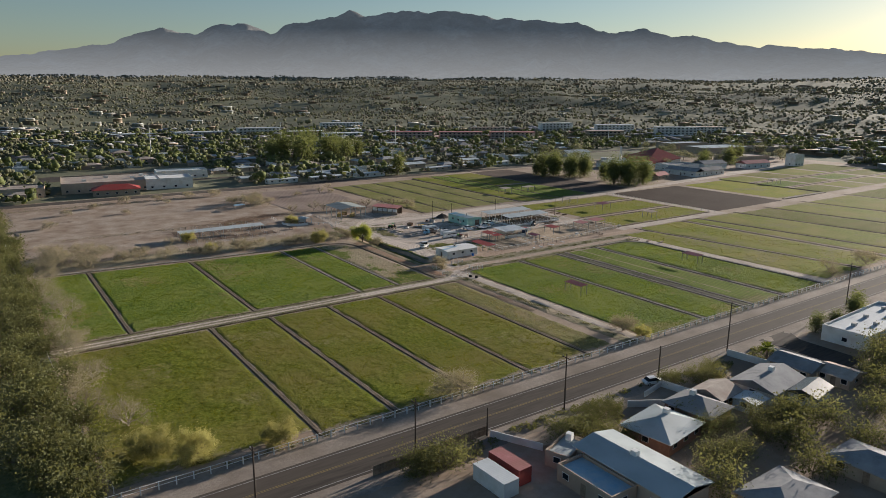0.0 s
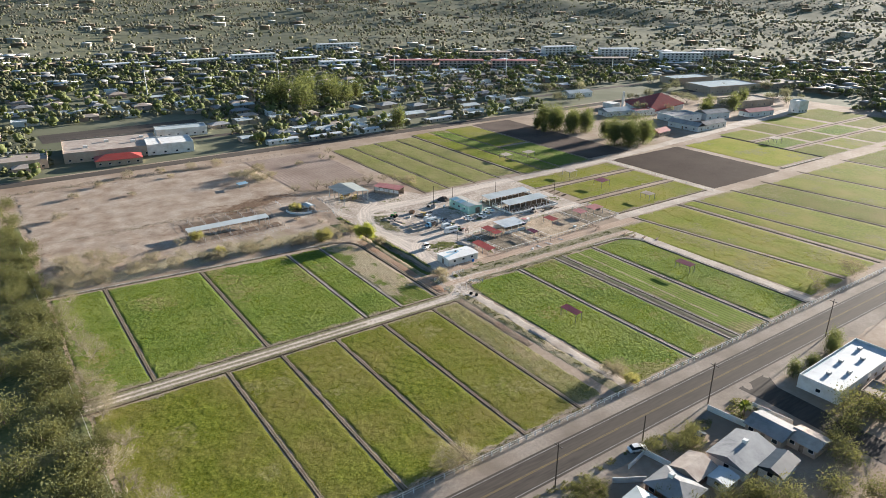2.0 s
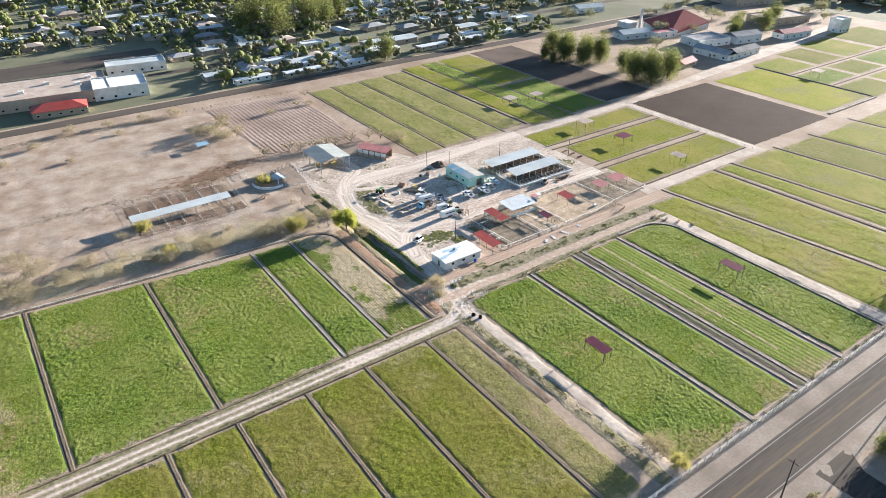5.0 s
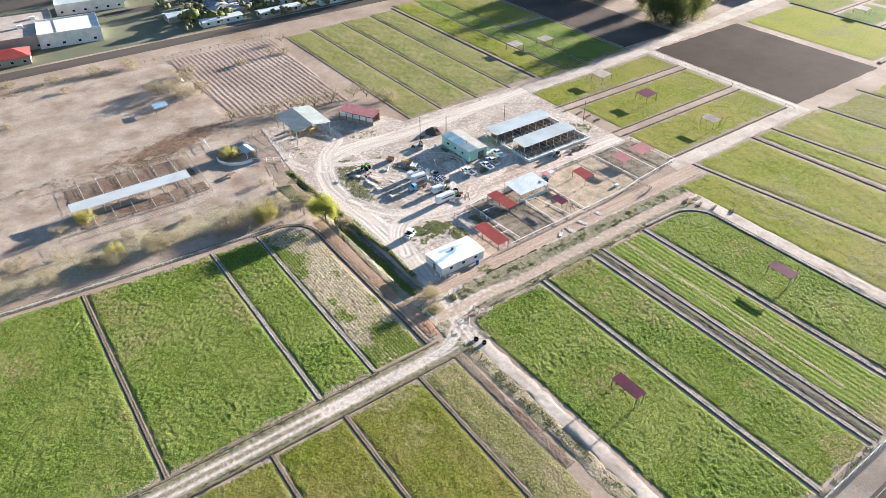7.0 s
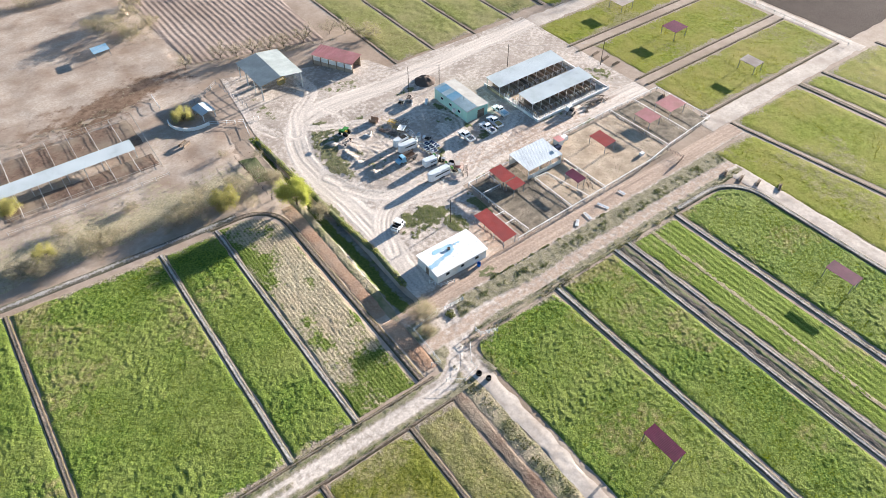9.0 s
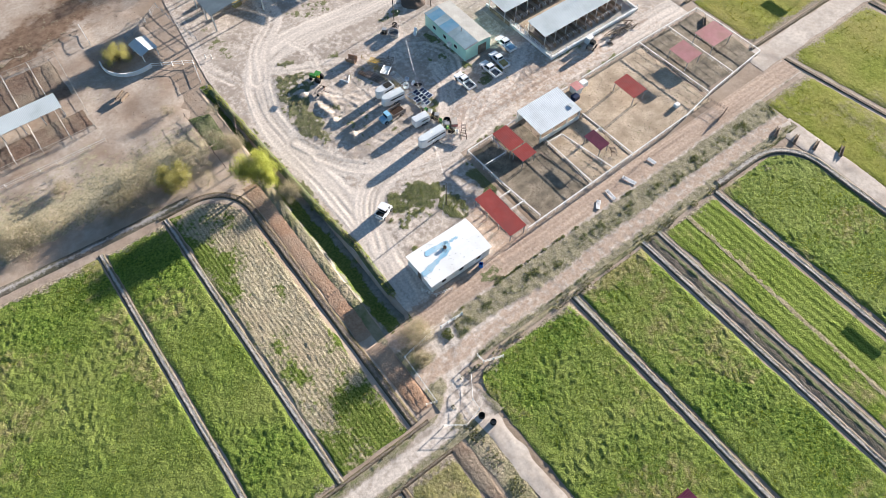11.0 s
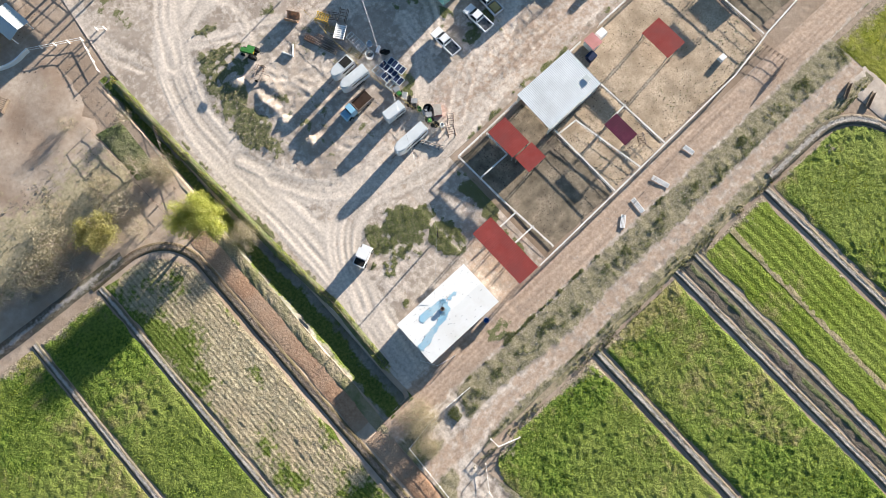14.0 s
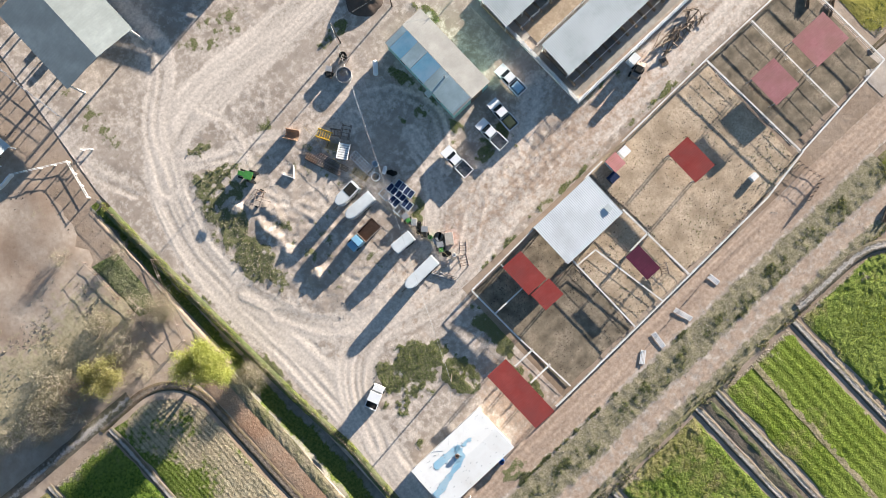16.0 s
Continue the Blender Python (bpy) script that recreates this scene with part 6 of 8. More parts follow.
drum(170.4, 252.6, 1.25, 1.1, PIPEG, "round dark steel water tank standing open")
drum(163.1, 237.4, 0.7, 0.9, WHITE, "small round white tub among scrap")
drum(163.9, 223.7, 0.75, 0.9, TYRE, "black round tub among scrap")
drum(172.4, 255.0, 0.6, 0.9, TYRE, "dark oil drum standing open")
rt = thing("rusty_tank", pose(157.9, 251.4, 0, 0, 0, 35), "rusty red tank cut open on its side", "tank")
half = [(0.9 * math.cos(radians(a)), 0.9 + 0.9 * math.sin(radians(a))) for a in range(150, 391, 20)]
part("shell", Shape().prism(half + [(p[0] * 0.92, 0.9 + (p[1] - 0.9) * 0.92) for p in half[::-1]], "y", -1.1, 1.1), REDSOIL, rt)
pt = thing("propane_tank", pose(174.8, 250.0, 0, 0, 0, 50), "small white propane tank on feet", "tank")
part("tank_body", Shape().tube((-1.0, 0, 0.75), (1.0, 0, 0.75), 0.42, n=14).tube((1.0, 0, 0.75), (1.25, 0, 0.75), 0.42, 0.15, 14).tube((-1.0, 0, 0.75), (-1.25, 0, 0.75), 0.42, 0.15, 14), WHITE, pt)
for x in (-0.7, 0.7):
    part("foot", Shape().box(x - 0.08, x + 0.08, -0.3, 0.3, 0, 0.45), PIPEG, pt)
def frame_rack(x, y, rz, L, W, H, k, m, label, name="feed_rack"):
    """A welded rack: two side frames and cross bars on top."""
    t = thing(name, pose(x, y, 0, 0, 0, rz), label, "scrap", "yard scrap")
    for s in (-W / 2, W / 2):
        part("side_frame", Shape().tube((-L / 2, s, 0.06), (L / 2, s, 0.06), 0.06).tube((-L / 2, s, H), (L / 2, s, H), 0.06).tube((-L / 2, s, 0), (-L / 2, s, H), 0.06).tube((L / 2, s, 0), (L / 2, s, H), 0.06), m, t)
    for i in range(k):
        u = -L / 2 + L * (i + 0.5) / k
        part("bar", Shape().tube((u, -W / 2, H - 0.02), (u, W / 2, H - 0.02), 0.055), m, t)
    return t


def bar_stack(x, y, rz, L, W, k, m, label, name="pipe_stack", h=0.12):
    """Long bars lying side by side on two bearers."""
    rg = random.Random(int(x * 10 + y))
    t = thing(name, pose(x, y, 0, 0, 0, rz), label, "scrap", "yard scrap")
    for e in (-L * 0.3, L * 0.3):
        part("bearer", Shape().box(e - 0.07, e + 0.07, -W / 2, W / 2, 0, h), WOOD, t)
    for i in range(k):
        u, w = rg.uniform(-0.25, 0.25), -W / 2 + W * (i + 0.5) / k
        part("bar", Shape().tube((-L / 2 + u, w, h + 0.06 + 0.1 * (i % 2)), (L / 2 + u, w + rg.uniform(-0.12, 0.12), h + 0.06 + 0.1 * (i % 2)), 0.065), m, t)
    return t


def ladder_frame(x, y, rz, L, W, k, m, label, name="cattle_gate", z=0.25):
    """A flat welded panel with rungs, lying on blocks."""
    t = thing(name, pose(x, y, 0, 0, 0, rz), label, "scrap", "yard scrap")
    for w in (-W / 2, -W / 6, W / 6, W / 2):
        part("rail", Shape().tube((-L / 2, w, z), (L / 2, w, z), 0.05), m, t)
    for i in range(k + 1):
        u = -L / 2 + L * i / k
        part("rung", Shape().tube((u, -W / 2, z + 0.05), (u, W / 2, z + 0.05), 0.045), m, t)
    for u in (-L * 0.4, L * 0.4):
        part("block", Shape().box(u - 0.1, u + 0.1, -W / 2, W / 2, 0, z - 0.05), WOOD, t)
    return t


def crate(x, y, rz, L, W, H, m, label, lid=PIPEG):
    t = thing("crate", pose(x, y, 0, 0, 0, rz), label, "crate", "yard scrap")
    part("crate_body", Shape().box(-L / 2, L / 2, -W / 2, W / 2, 0, H, -0.04), m, t)
    part("crate_lid", Shape().box(-L / 2 - 0.03, L / 2 + 0.03, -W / 2 - 0.03, W / 2 + 0.03, H + 0.005, H + 0.08, 0.03), lid, t)
    return t


def pallet(x, y, rz, label="weathered wooden pallet on bare ground"):
    t = thing("pallet", pose(x, y, 0, 0, 0, rz), label, "pallet", "yard scrap")
    for i in range(6):
        part("slat", Shape().box(-0.6 + 0.21 * i, -0.45 + 0.21 * i, -0.55, 0.55, 0.12, 0.15), WOOD, t)
    for y_ in (-0.5, 0, 0.5):
        part("runner", Shape().box(-0.6, 0.75, y_ - 0.05, y_ + 0.05, 0, 0.12), WOOD, t)
    return t


def tyre_pile(x, y, seed, k=5):
    rg = random.Random(seed)
    t = thing("tyre_pile", pose(x, y, 0), "small pile of old black tyres beside the fence", "tyres", "yard scrap")
    for i in range(k):
        part("tyre", Shape().ring((rg.uniform(-0.55, 0.55), rg.uniform(-0.55, 0.55), 0.2 * (i % 3)), 0.36, 0.18, 0.2, 12), TYRE, t)
    return t


def machine(x, y, rz, m, label):
    """A small worn farm machine: deck, engine block, hopper and two wheels."""
    t = thing("farm_machine", pose(x, y, 0, 0, 0, rz), label, "machine", "yard scrap")
    part("deck", Shape().box(-0.9, 0.9, -0.5, 0.5, 0.35, 0.5), STEEL, t)
    part("engine", Shape().box(-0.7, 0.0, -0.35, 0.35, 0.5, 1.0, 0.06), m, t)
    part("hopper", Shape().box(0.15, 0.8, -0.4, 0.4, 0.55, 1.05, -0.12), PIPEG, t)
    part("drawbar", Shape().tube((0.9, 0, 0.42), (1.7, 0, 0.2), 0.05), STEEL, t)
    for s in (-1, 1):
        part("wheel", Shape().tube((-0.2, s * 0.6 - 0.08, 0.3), (-0.2, s * 0.6 + 0.08, 0.3), 0.3, n=12), TYRE, t)
    return t


RAILW = mat("pale_blue_rail_paint", (0.5, 0.58, 0.62), (0.6, 0.66, 0.7), 1.0, rough=0.5)
frame_rack(161.7, 247.9, -62, 2.4, 1.3, 0.8, 6, YELLOWP, "yellow steel rack beside the yard fence", "scrap_rack")
frame_rack(164.5, 245.9, 35, 2.3, 1.3, 0.9, 4, STEEL, "rusty feed rack beside the yard fence")
frame_rack(163.2, 247.0, -50, 1.6, 1.0, 0.7, 3, STEEL, "rusty broken feed rack among weeds")
ladder_frame(161.4, 245.6, -60, 2.2, 1.0, 4, HAY, "faded yellow gate panel lying flat", z=0.2)
wc = thing("flat_cart", pose(162.1, 243.8, 0, 0, 0, 35), "small white slatted cart beside the yard fence", "cart")
for i in range(7):
    part("slat", Shape().box(-1.25 + 0.37 * i, -0.97 + 0.37 * i, -0.85, 0.85, 0.72, 0.8), WHITE, wc)
part("chassis", Shape().box(-1.25, 1.3, -0.5, 0.5, 0.55, 0.69), PIPEG, wc)
for s_ in (-1, 1):
    part("side_board", Shape().box(-1.25, 1.3, s_ * 0.87 - 0.03, s_ * 0.87 + 0.03, 0.7, 1.0), WHITE, wc)
wheels(wc, (-0.6, 0.6), 0.62, 0.3, 0.18)
bar_stack(158.4, 244.6, -70, 6.2, 1.3, 7, STEEL, "long dark rusty beams lying beside the trailers")
bar_stack(159.7, 244.0, -70, 5.6, 0.8, 4, STEEL, "long dark rusty pipes lying by the fence")
ladder_frame(163.0, 240.4, -88, 4.4, 1.3, 7, RAILW, "pale blue pipe rack lying by the fence", "pipe_rack", 0.45)
ladder_frame(161.6, 239.4, -75, 2.6, 1.0, 3, HAY, "faded yellow gate panel by the fence", z=0.2)
ladder_frame(163.8, 236.2, -70, 2.8, 0.8, 4, PIPEG, "grey gate panel lying on blocks", z=0.3)
drum(164.4, 239.0, 0.5, 0.6, RAILW, "small pale blue tub among scrap")
pp = thing("water_pump", pose(164.8, 237.2, 0, 0, 0, 30), "small white pump set among scrap", "pump")
part("pump_body", Shape().tube((-0.6, 0, 0.4), (0.5, 0, 0.4), 0.32, n=12).tube((0.5, 0, 0.4), (0.75, 0, 0.4), 0.32, 0.1, 12), WHITE, pp)
part("skid", Shape().box(-0.7, 0.6, -0.3, 0.3, 0, 0.12), STEEL, pp)
tyre_pile(165.6, 236.2, 3)
for i, (x, y) in enumerate(((162.3, 234.4), (163.7, 234.2), (165.0, 233.7), (162.6, 232.6), (164.0, 232.5), (165.2, 232.0), (162.2, 230.9), (163.7, 230.8))):
    hp = thing("hurdle_panel", pose(x, y, 0, 0, 0, 4 + 3 * (i % 3)), "dark blue panel in a white pipe frame" if i not in (0, 6) else "white pipe frame panel lying flat", "panel", "stacked frame panels")
    z_ = 0.3 + 0.12 * (i % 3)
    if i not in (0, 6):
        part("panel_sheet", Shape().box(-0.62, 0.62, -0.78, 0.78, z_, z_ + 0.04), BLUED, hp)
    part("panel_frame", Shape().box(-0.7, -0.62, -0.85, 0.85, z_, z_ + 0.08).box(0.62, 0.7, -0.85, 0.85, z_, z_ + 0.08).box(-0.62, 0.62, -0.85, -0.77, z_, z_ + 0.08).box(-0.62, 0.62, 0.77, 0.85, z_, z_ + 0.08).box(-0.62, 0.62, -0.04, 0.04, z_ + 0.041, z_ + 0.08), RAILW, hp)
    for u in (-0.6, 0.6):
        part("leg", Shape().box(u - 0.04, u + 0.04, -0.6, 0.6, 0, z_ - 0.003), PIPEG, hp)
rnd = random.Random(11)
for i in range(9):
    y = 229.2 - 1.15 * i
    x = 162.0 + 0.16 * (229.2 - y) * 0.9 + rnd.uniform(-0.1, 0.5)
    if i in (0, 3, 6):
        machine(x, y, rnd.uniform(30, 120), (GREENP, TYRE, GREENP)[i // 3], "small worn green machine beside the yard fence" if i != 3 else "small black machine beside the yard fence")
    elif i in (2, 7):
        tyre_pile(x, y, i)
    elif i in (1, 5):
        crate(x, y, rnd.uniform(0, 90), 1.0, 0.8, 0.7, WHITE, "white plastic crate beside the yard fence")
    else:
        drum(x, y, 0.34, 0.85, GREENP if i == 4 else WHITE, "small open barrel beside the yard fence")
crate(164.9, 222.4, 55, 1.9, 1.3, 0.8, ROOFPINK, "pinkish wooden crate with a pale lid by the fence", CONCRETE)
frame_rack(164.2, 218.4, 60, 2.0, 1.2, 0.9, 5, STEEL, "rusty orange feed rack by the fence")
frame_rack(165.6, 220.0, 50, 1.6, 1.0, 0.8, 4, STEEL, "rusty feed rack by the fence")
bar_stack(160.2, 218.8, -60, 4.6, 0.9, 4, PIPEG, "grey steel pipes lying beside the long trailer")
machine(169.0, 254.6, 40, TYRE, "small dark machine beside the round water tank")
frame_rack(172.0, 254.4, 20, 1.6, 1.0, 0.9, 4, STEEL, "rusty feed rack beside the water tank")
pallet(150.4, 235.0, 20)
pallet(208.5, 219.6, 70)
pallet(108, 263, 15)
frame_rack(145, 289.5, 0, 1.8, 1.0, 1.0, 5, STEEL, "rusty feed rack under the hay shed")
frame_rack(186.0, 196.2, 60, 1.9, 1.1, 0.8, 5, STEEL, "rusty feed rack inside a pen")
vp = thing("bent_panel", pose(153.5, 246.2, 0, 0, 0, 0), "white sheet panel bent to a corner on sand", "scrap")
part("wing", Shape().box(-1.9, 0.1, -0.09, 0.09, 0, 0.5, 0.03), WHITE, vp, at=pose(0, 0, 0, rz=-62))
part("wing", Shape().box(-0.1, 2.1, -0.09, 0.09, 0, 0.5, 0.03), WHITE, vp, at=pose(0, 0, 0, rz=48))


def mound(x, y, r, h, m, label, seed):
    n, k = 28, 9
    V, F = [(0, 0, h)], []
    for j in range(1, k + 1):
        for i in range(n):
            a = 6.2832 * i / n
            q = r * j / k * (0.8 + 0.45 * float(vnoise(np.array(math.cos(a) * 1.7 + seed), np.array(math.sin(a) * 1.7), seed)))
            z = h * (1 - (j / k) ** 1.5) * (0.7 + 0.6 * float(vnoise(np.array(q * math.cos(a) * 1.3), np.array(q * math.sin(a) * 1.3), seed + 2)))
            V.append((q * math.cos(a), q * math.sin(a), z if j < k else -0.05))
    F += [(0, 1 + i, 1 + (i + 1) % n) for i in range(n)]
    for j in range(k - 1):
        F += [(1 + j * n + i, 1 + (j + 1) * n + i, 1 + (j + 1) * n + (i + 1) % n, 1 + j * n + (i + 1) % n) for i in range(n)]
    d = new("dirt_mound", Shape().add(V, F).mesh("dirt_mound", m, True))
    d.matrix_basis = pose(x, y, 0)
    return tagged(d, label, "mound", "dirt mounds")


mound(181.5, 259.8, 3.2, 1.8, BROWNSOIL, "dark brown heap of soil by the yard road", 1)


def utility_pole(x, y, h, label, arm=True, r=0.16, rz=0):
    p = thing("utility_pole", pose(x, y, 0, 0, 0, rz), label, "utility pole", "utility poles")
    part("shaft", Shape().tube((0, 0, -0.2), (0, 0, h), r, r * 0.65, 10), POLE, p)
    if arm:
        part("crossarm", Shape().box(-0.07, 0.07, -1.1, 1.1, h - 0.9, h - 0.75), POLE, p)
        for y_ in (-1.0, 0, 1.0):
            part("insulator", Shape().tube((0, y_, h - 0.75), (0, y_, h - 0.5), 0.06), PIPEG, p)
    return p


for x, y, h in ((27.7, 85.6, 11), (54.2, 85.0, 11.2), (87.5, 84.6, 11.4), (140.4, 84.8, 12), (199.5, 86.0, 12.5), (262, 85.5, 12), (330, 85.5, 12)):
    utility_pole(x, y, h, "tall dark wooden utility pole beside the road")
for x, y, h in ((69.1, 85.0, 5.5), (115.0, 84.4, 7.0)):
    utility_pole(x, y, h, "short dark wooden service pole beside the road", False)
for x, y, h in ((173.6, 257.0, 9.0), (183.5, 255.6, 7.0), (229.8, 235.0, 8), (206.3, 251.4, 7.5), (150.6, 206.6, 7.0)):
    utility_pole(x, y, h, "slender wooden yard pole with a cable", False, 0.11)


def cable(p, q, sag, label):
    """A slack cable between two pole tops."""
    p, q = Vector(p), Vector(q)
    pts = [p.lerp(q, i / 14) - Vector((0, 0, sag * 4 * (i / 14) * (1 - i / 14))) for i in range(15)]
    across = Vector((p.y - q.y, q.x - p.x, 0)).normalized() * 0.015
    up = Vector((0, 0, 0.015))
    rings = [w for m in pts for w in (m + across, m + up, m - across, m - up)]
    faces = [(4 * i + j, 4 * i + (j + 1) % 4, 4 * i + 4 + (j + 1) % 4, 4 * i + 4 + j) for i in range(14) for j in range(4)]
    ob = new("cable", Shape().add(rings, faces + [(3, 2, 1, 0), (56, 57, 58, 59)]).mesh("cable", PIPEG))
    return tagged(ob, label, "cable", "yard cables")


for p, q in (((173.6, 257.0, 8.7), (150.6, 206.6, 6.8)), ((173.6, 257.0, 8.7), (183.5, 255.6, 6.8)), ((183.5, 255.6, 6.8), (206.3, 251.4, 7.3)), ((206.3, 251.4, 7.3), (229.8, 235.0, 7.8)), ((150.6, 206.6, 6.8), (143.4, 199.5, 3.1))):
    cable(p, q, 0.5, "thin grey power cable strung between yard poles")


for x, y, rz in ((217.0, 179.0, 25), (218.6, 175.4, 20), (220.6, 171.8, 18), (223.4, 167.6, 25), (231.5, 211.5, 40), (233.2, 208.0, 35), (233.4, 240.5, 10), (233.8, 236.6, 10), (234.0, 232.5, 5)):
    lg = thing("feed_trough", pose(x, y, 0, 0, 0, rz), "dark wooden feed trough on the pasture edge", "trough", "feed troughs")
    part("trough_side", Shape().box(-1.5, 1.5, -0.32, -0.24, 0.1, 0.55), WOOD, lg)
    part("trough_side", Shape().box(-1.5, 1.5, 0.24, 0.32, 0.1, 0.55), WOOD, lg)
    part("trough_floor", Shape().box(-1.5, 1.5, -0.24, 0.24, 0.08, 0.16), WOOD, lg)
    for e in (-1.2, 1.2):
        part("leg", Shape().box(e - 0.08, e + 0.08, -0.3, 0.3, 0, 0.1), WOOD, lg)

drum(129.4, 169.4, 0.55, 0.6, TYRE, "black tub beside the pasture gate")
drum(130.2, 167.4, 0.5, 0.7, TYRE, "black tub beside the sandy track")
fd = thing("hay_feeder", pose(111.9, 272.6, 0, 0, 0, 28), "weathered wooden hay feeder on dry ground", "feeder")
for s_ in (-0.8, 0.8):
    part("side", Shape().box(-1.3, 1.3, s_ - 0.05, s_ + 0.05, 0.35, 0.95), WOOD, fd)
    for e in (-1.1, 1.1):
        part("leg", Shape().box(e - 0.07, e + 0.07, s_ - 0.07, s_ + 0.07, 0, 1.1), WOOD, fd)
for i in range(8):
    part("slat", Shape().box(-1.25 + 0.32 * i, -1.1 + 0.32 * i, -0.75, 0.75, 0.9, 0.96), WOOD, fd)
bp_ = thing("brush_pile", pose(213.6, 221.6, 0), "heap of dry branches and old timber by the barns", "brush pile")
rb_ = random.Random(9)
for i in range(46):
    x_, y_, a_ = rb_.uniform(-4, 4), rb_.uniform(-1.3, 1.3), rb_.uniform(0, 6.28)
    l_, z_ = rb_.uniform(0.7, 1.7), rb_.uniform(0.08, 0.7)
    part("branch", Shape().tube((x_ - l_ * math.cos(a_), y_ - l_ * math.sin(a_) * 0.6, z_), (x_ + l_ * math.cos(a_), y_ + l_ * math.sin(a_) * 0.6, max(0.06, z_ + rb_.uniform(-0.4, 0.4))), rb_.uniform(0.05, 0.14)), WOOD, bp_)


# ---------------------------------------------------------------- trees and bushes
def leaf_cards(centres, spread_, count, size, gen):
    """Small leaf-bunch quads, turned at random, strewn round the given centres."""
    c = centres[gen.integers(0, len(centres), count)] + gen.normal(0, 1, (count, 3)) * spread_
    a = gen.normal(0, 1, (count, 3))
    a /= np.linalg.norm(a, axis=1)[:, None]
    b = np.cross(a, gen.normal(0, 1, (count, 3)))
    b /= np.linalg.norm(b, axis=1)[:, None]
    s = size * gen.uniform(0.5, 1.25, (count, 1))
    a, b = a * s, b * s * gen.uniform(0.4, 0.8, (count, 1))
    V = np.stack([c - a, c - b * 0.9, c + a, c + b], 1).reshape(-1, 3)
    return V, np.arange(count * 4).reshape(-1, 4)


def grow(gen, height, radius, stems=3, levels=3, lift=0.45):
    """Limbs of a tree: a list of tapered pieces, and the points where they end."""
    pieces, tips = [], []

    def limb(p, d, length, r, level):
        n = 3
        for i in range(n):
            q = p + d * (length / n)
            pieces.append((p, q, r * (1 - 0.2 * i), r * (1 - 0.2 * (i + 1))))
            p = q
            d = (d + Vector(gen.normal(0, 0.22, 3)) + Vector((0, 0, 0.06))).normalized()
            if level > 0 and i >= 1:
                for k in range(2):
                    e = (d + Vector(gen.normal(0, 0.75, 3)) + Vector((0, 0, 0.1))).normalized()
                    limb(p, e, length * gen.uniform(0.5, 0.75), r * 0.5, level - 1)
        tips.append(p)

    trunk_h = height * lift * 0.5
    pieces.append((Vector((0, 0, -0.15)), Vector((0, 0, trunk_h)), height * 0.035, height * 0.028))
    for i in range(stems):
        a = 6.2832 * (i + gen.uniform(0, 0.6)) / stems
        d = Vector((math.cos(a) * radius, math.sin(a) * radius, height * 0.75)).normalized()
        limb(Vector((0, 0, trunk_h)), d, math.hypot(radius, height) * 0.45, height * 0.022, levels - 1)
    return pieces, np.array([tuple(t) for t in tips])


def plant(name, seed, height, radius, leaves, size, leaf, label, category="tree", stems=4, levels=3, bark=TRUNK, lift=0.45, fluff=0.55):
    gen = np.random.default_rng(seed)
    pieces, tips = grow(gen, height, radius, stems, levels, lift)
    scale_xy = radius / max(0.1, np.abs(tips[:, :2]).max())
    scale_z = height * 0.93 / tips[:, 2].max()
    k = np.array([scale_xy, scale_xy, scale_z])
    s = Shape()
    for p, q, r0, r1 in pieces:
        s.tube((p[0] * k[0], p[1] * k[1], p[2] * k[2] if p[2] > 0 else p[2]), (q[0] * k[0], q[1] * k[1], q[2] * k[2]), max(r0, 0.02), max(r1, 0.015), 4 if r0 > 0.06 else 3)
    ob = thing(name, Matrix.Identity(4), label, category)
    part("trunk", s, bark, ob)
    if leaves:
        V, Q = leaf_cards(tips * k, np.array([radius, radius, height * 0.75]) * 0.16 * fluff / 0.55, leaves, size, gen)
        V[:, 2] = np.maximum(V[:, 2], 0.05)
        part("crown", array_mesh("crown", V, Q, leaf), leaf, ob)
    return ob


def settle(proto, spots, group="", label=None):
    """The first spot takes the thing itself, the others take copies."""
    rr = random.Random(len(spots) * 7 + 1)
    for i, (x, y, s) in enumerate(spots):
        m = pose(x, y, float(land(np.array(x), np.array(y))), 0, 0, rr.uniform(0, 360)) @ Matrix.Scale(s, 4)
        if i == 0:
            first = m
        else:
            tagged(copy_thing(proto, m), group=group)
    proto.matrix_basis = first
    tagged(proto, group=group)


bright = plant("tree", 11, 6.6, 4.2, 30000, 0.12, L_BRIGHT, "bright yellow-green mesquite tree by the ditch", stems=6, levels=3, fluff=0.42)
settle(bright, [(124.6, 233.6, 1.0)])
yel = plant("tree", 12, 4.8, 3.6, 10000, 0.13, L_YELLOW, "yellowish leafing bush on dry ground", "bush", 6, 3, lift=0.2, fluff=0.45)
settle(yel, [(110.6, 243.6, 1.0), (116, 284, 0.85), (38, 103, 0.9), (131.8, 102.2, 0.6), (18.5, 111, 1.1), (25, 106, 1.0), (68, 272.5, 0.8), (71, 252, 0.7)], "yellow bushes")
grey = plant("tree", 13, 4.2, 3.4, 2600, 0.09, L_DRY, "grey-brown bare thorn bush with few leaves", "bush", 6, 3, TWIG, 0.2)
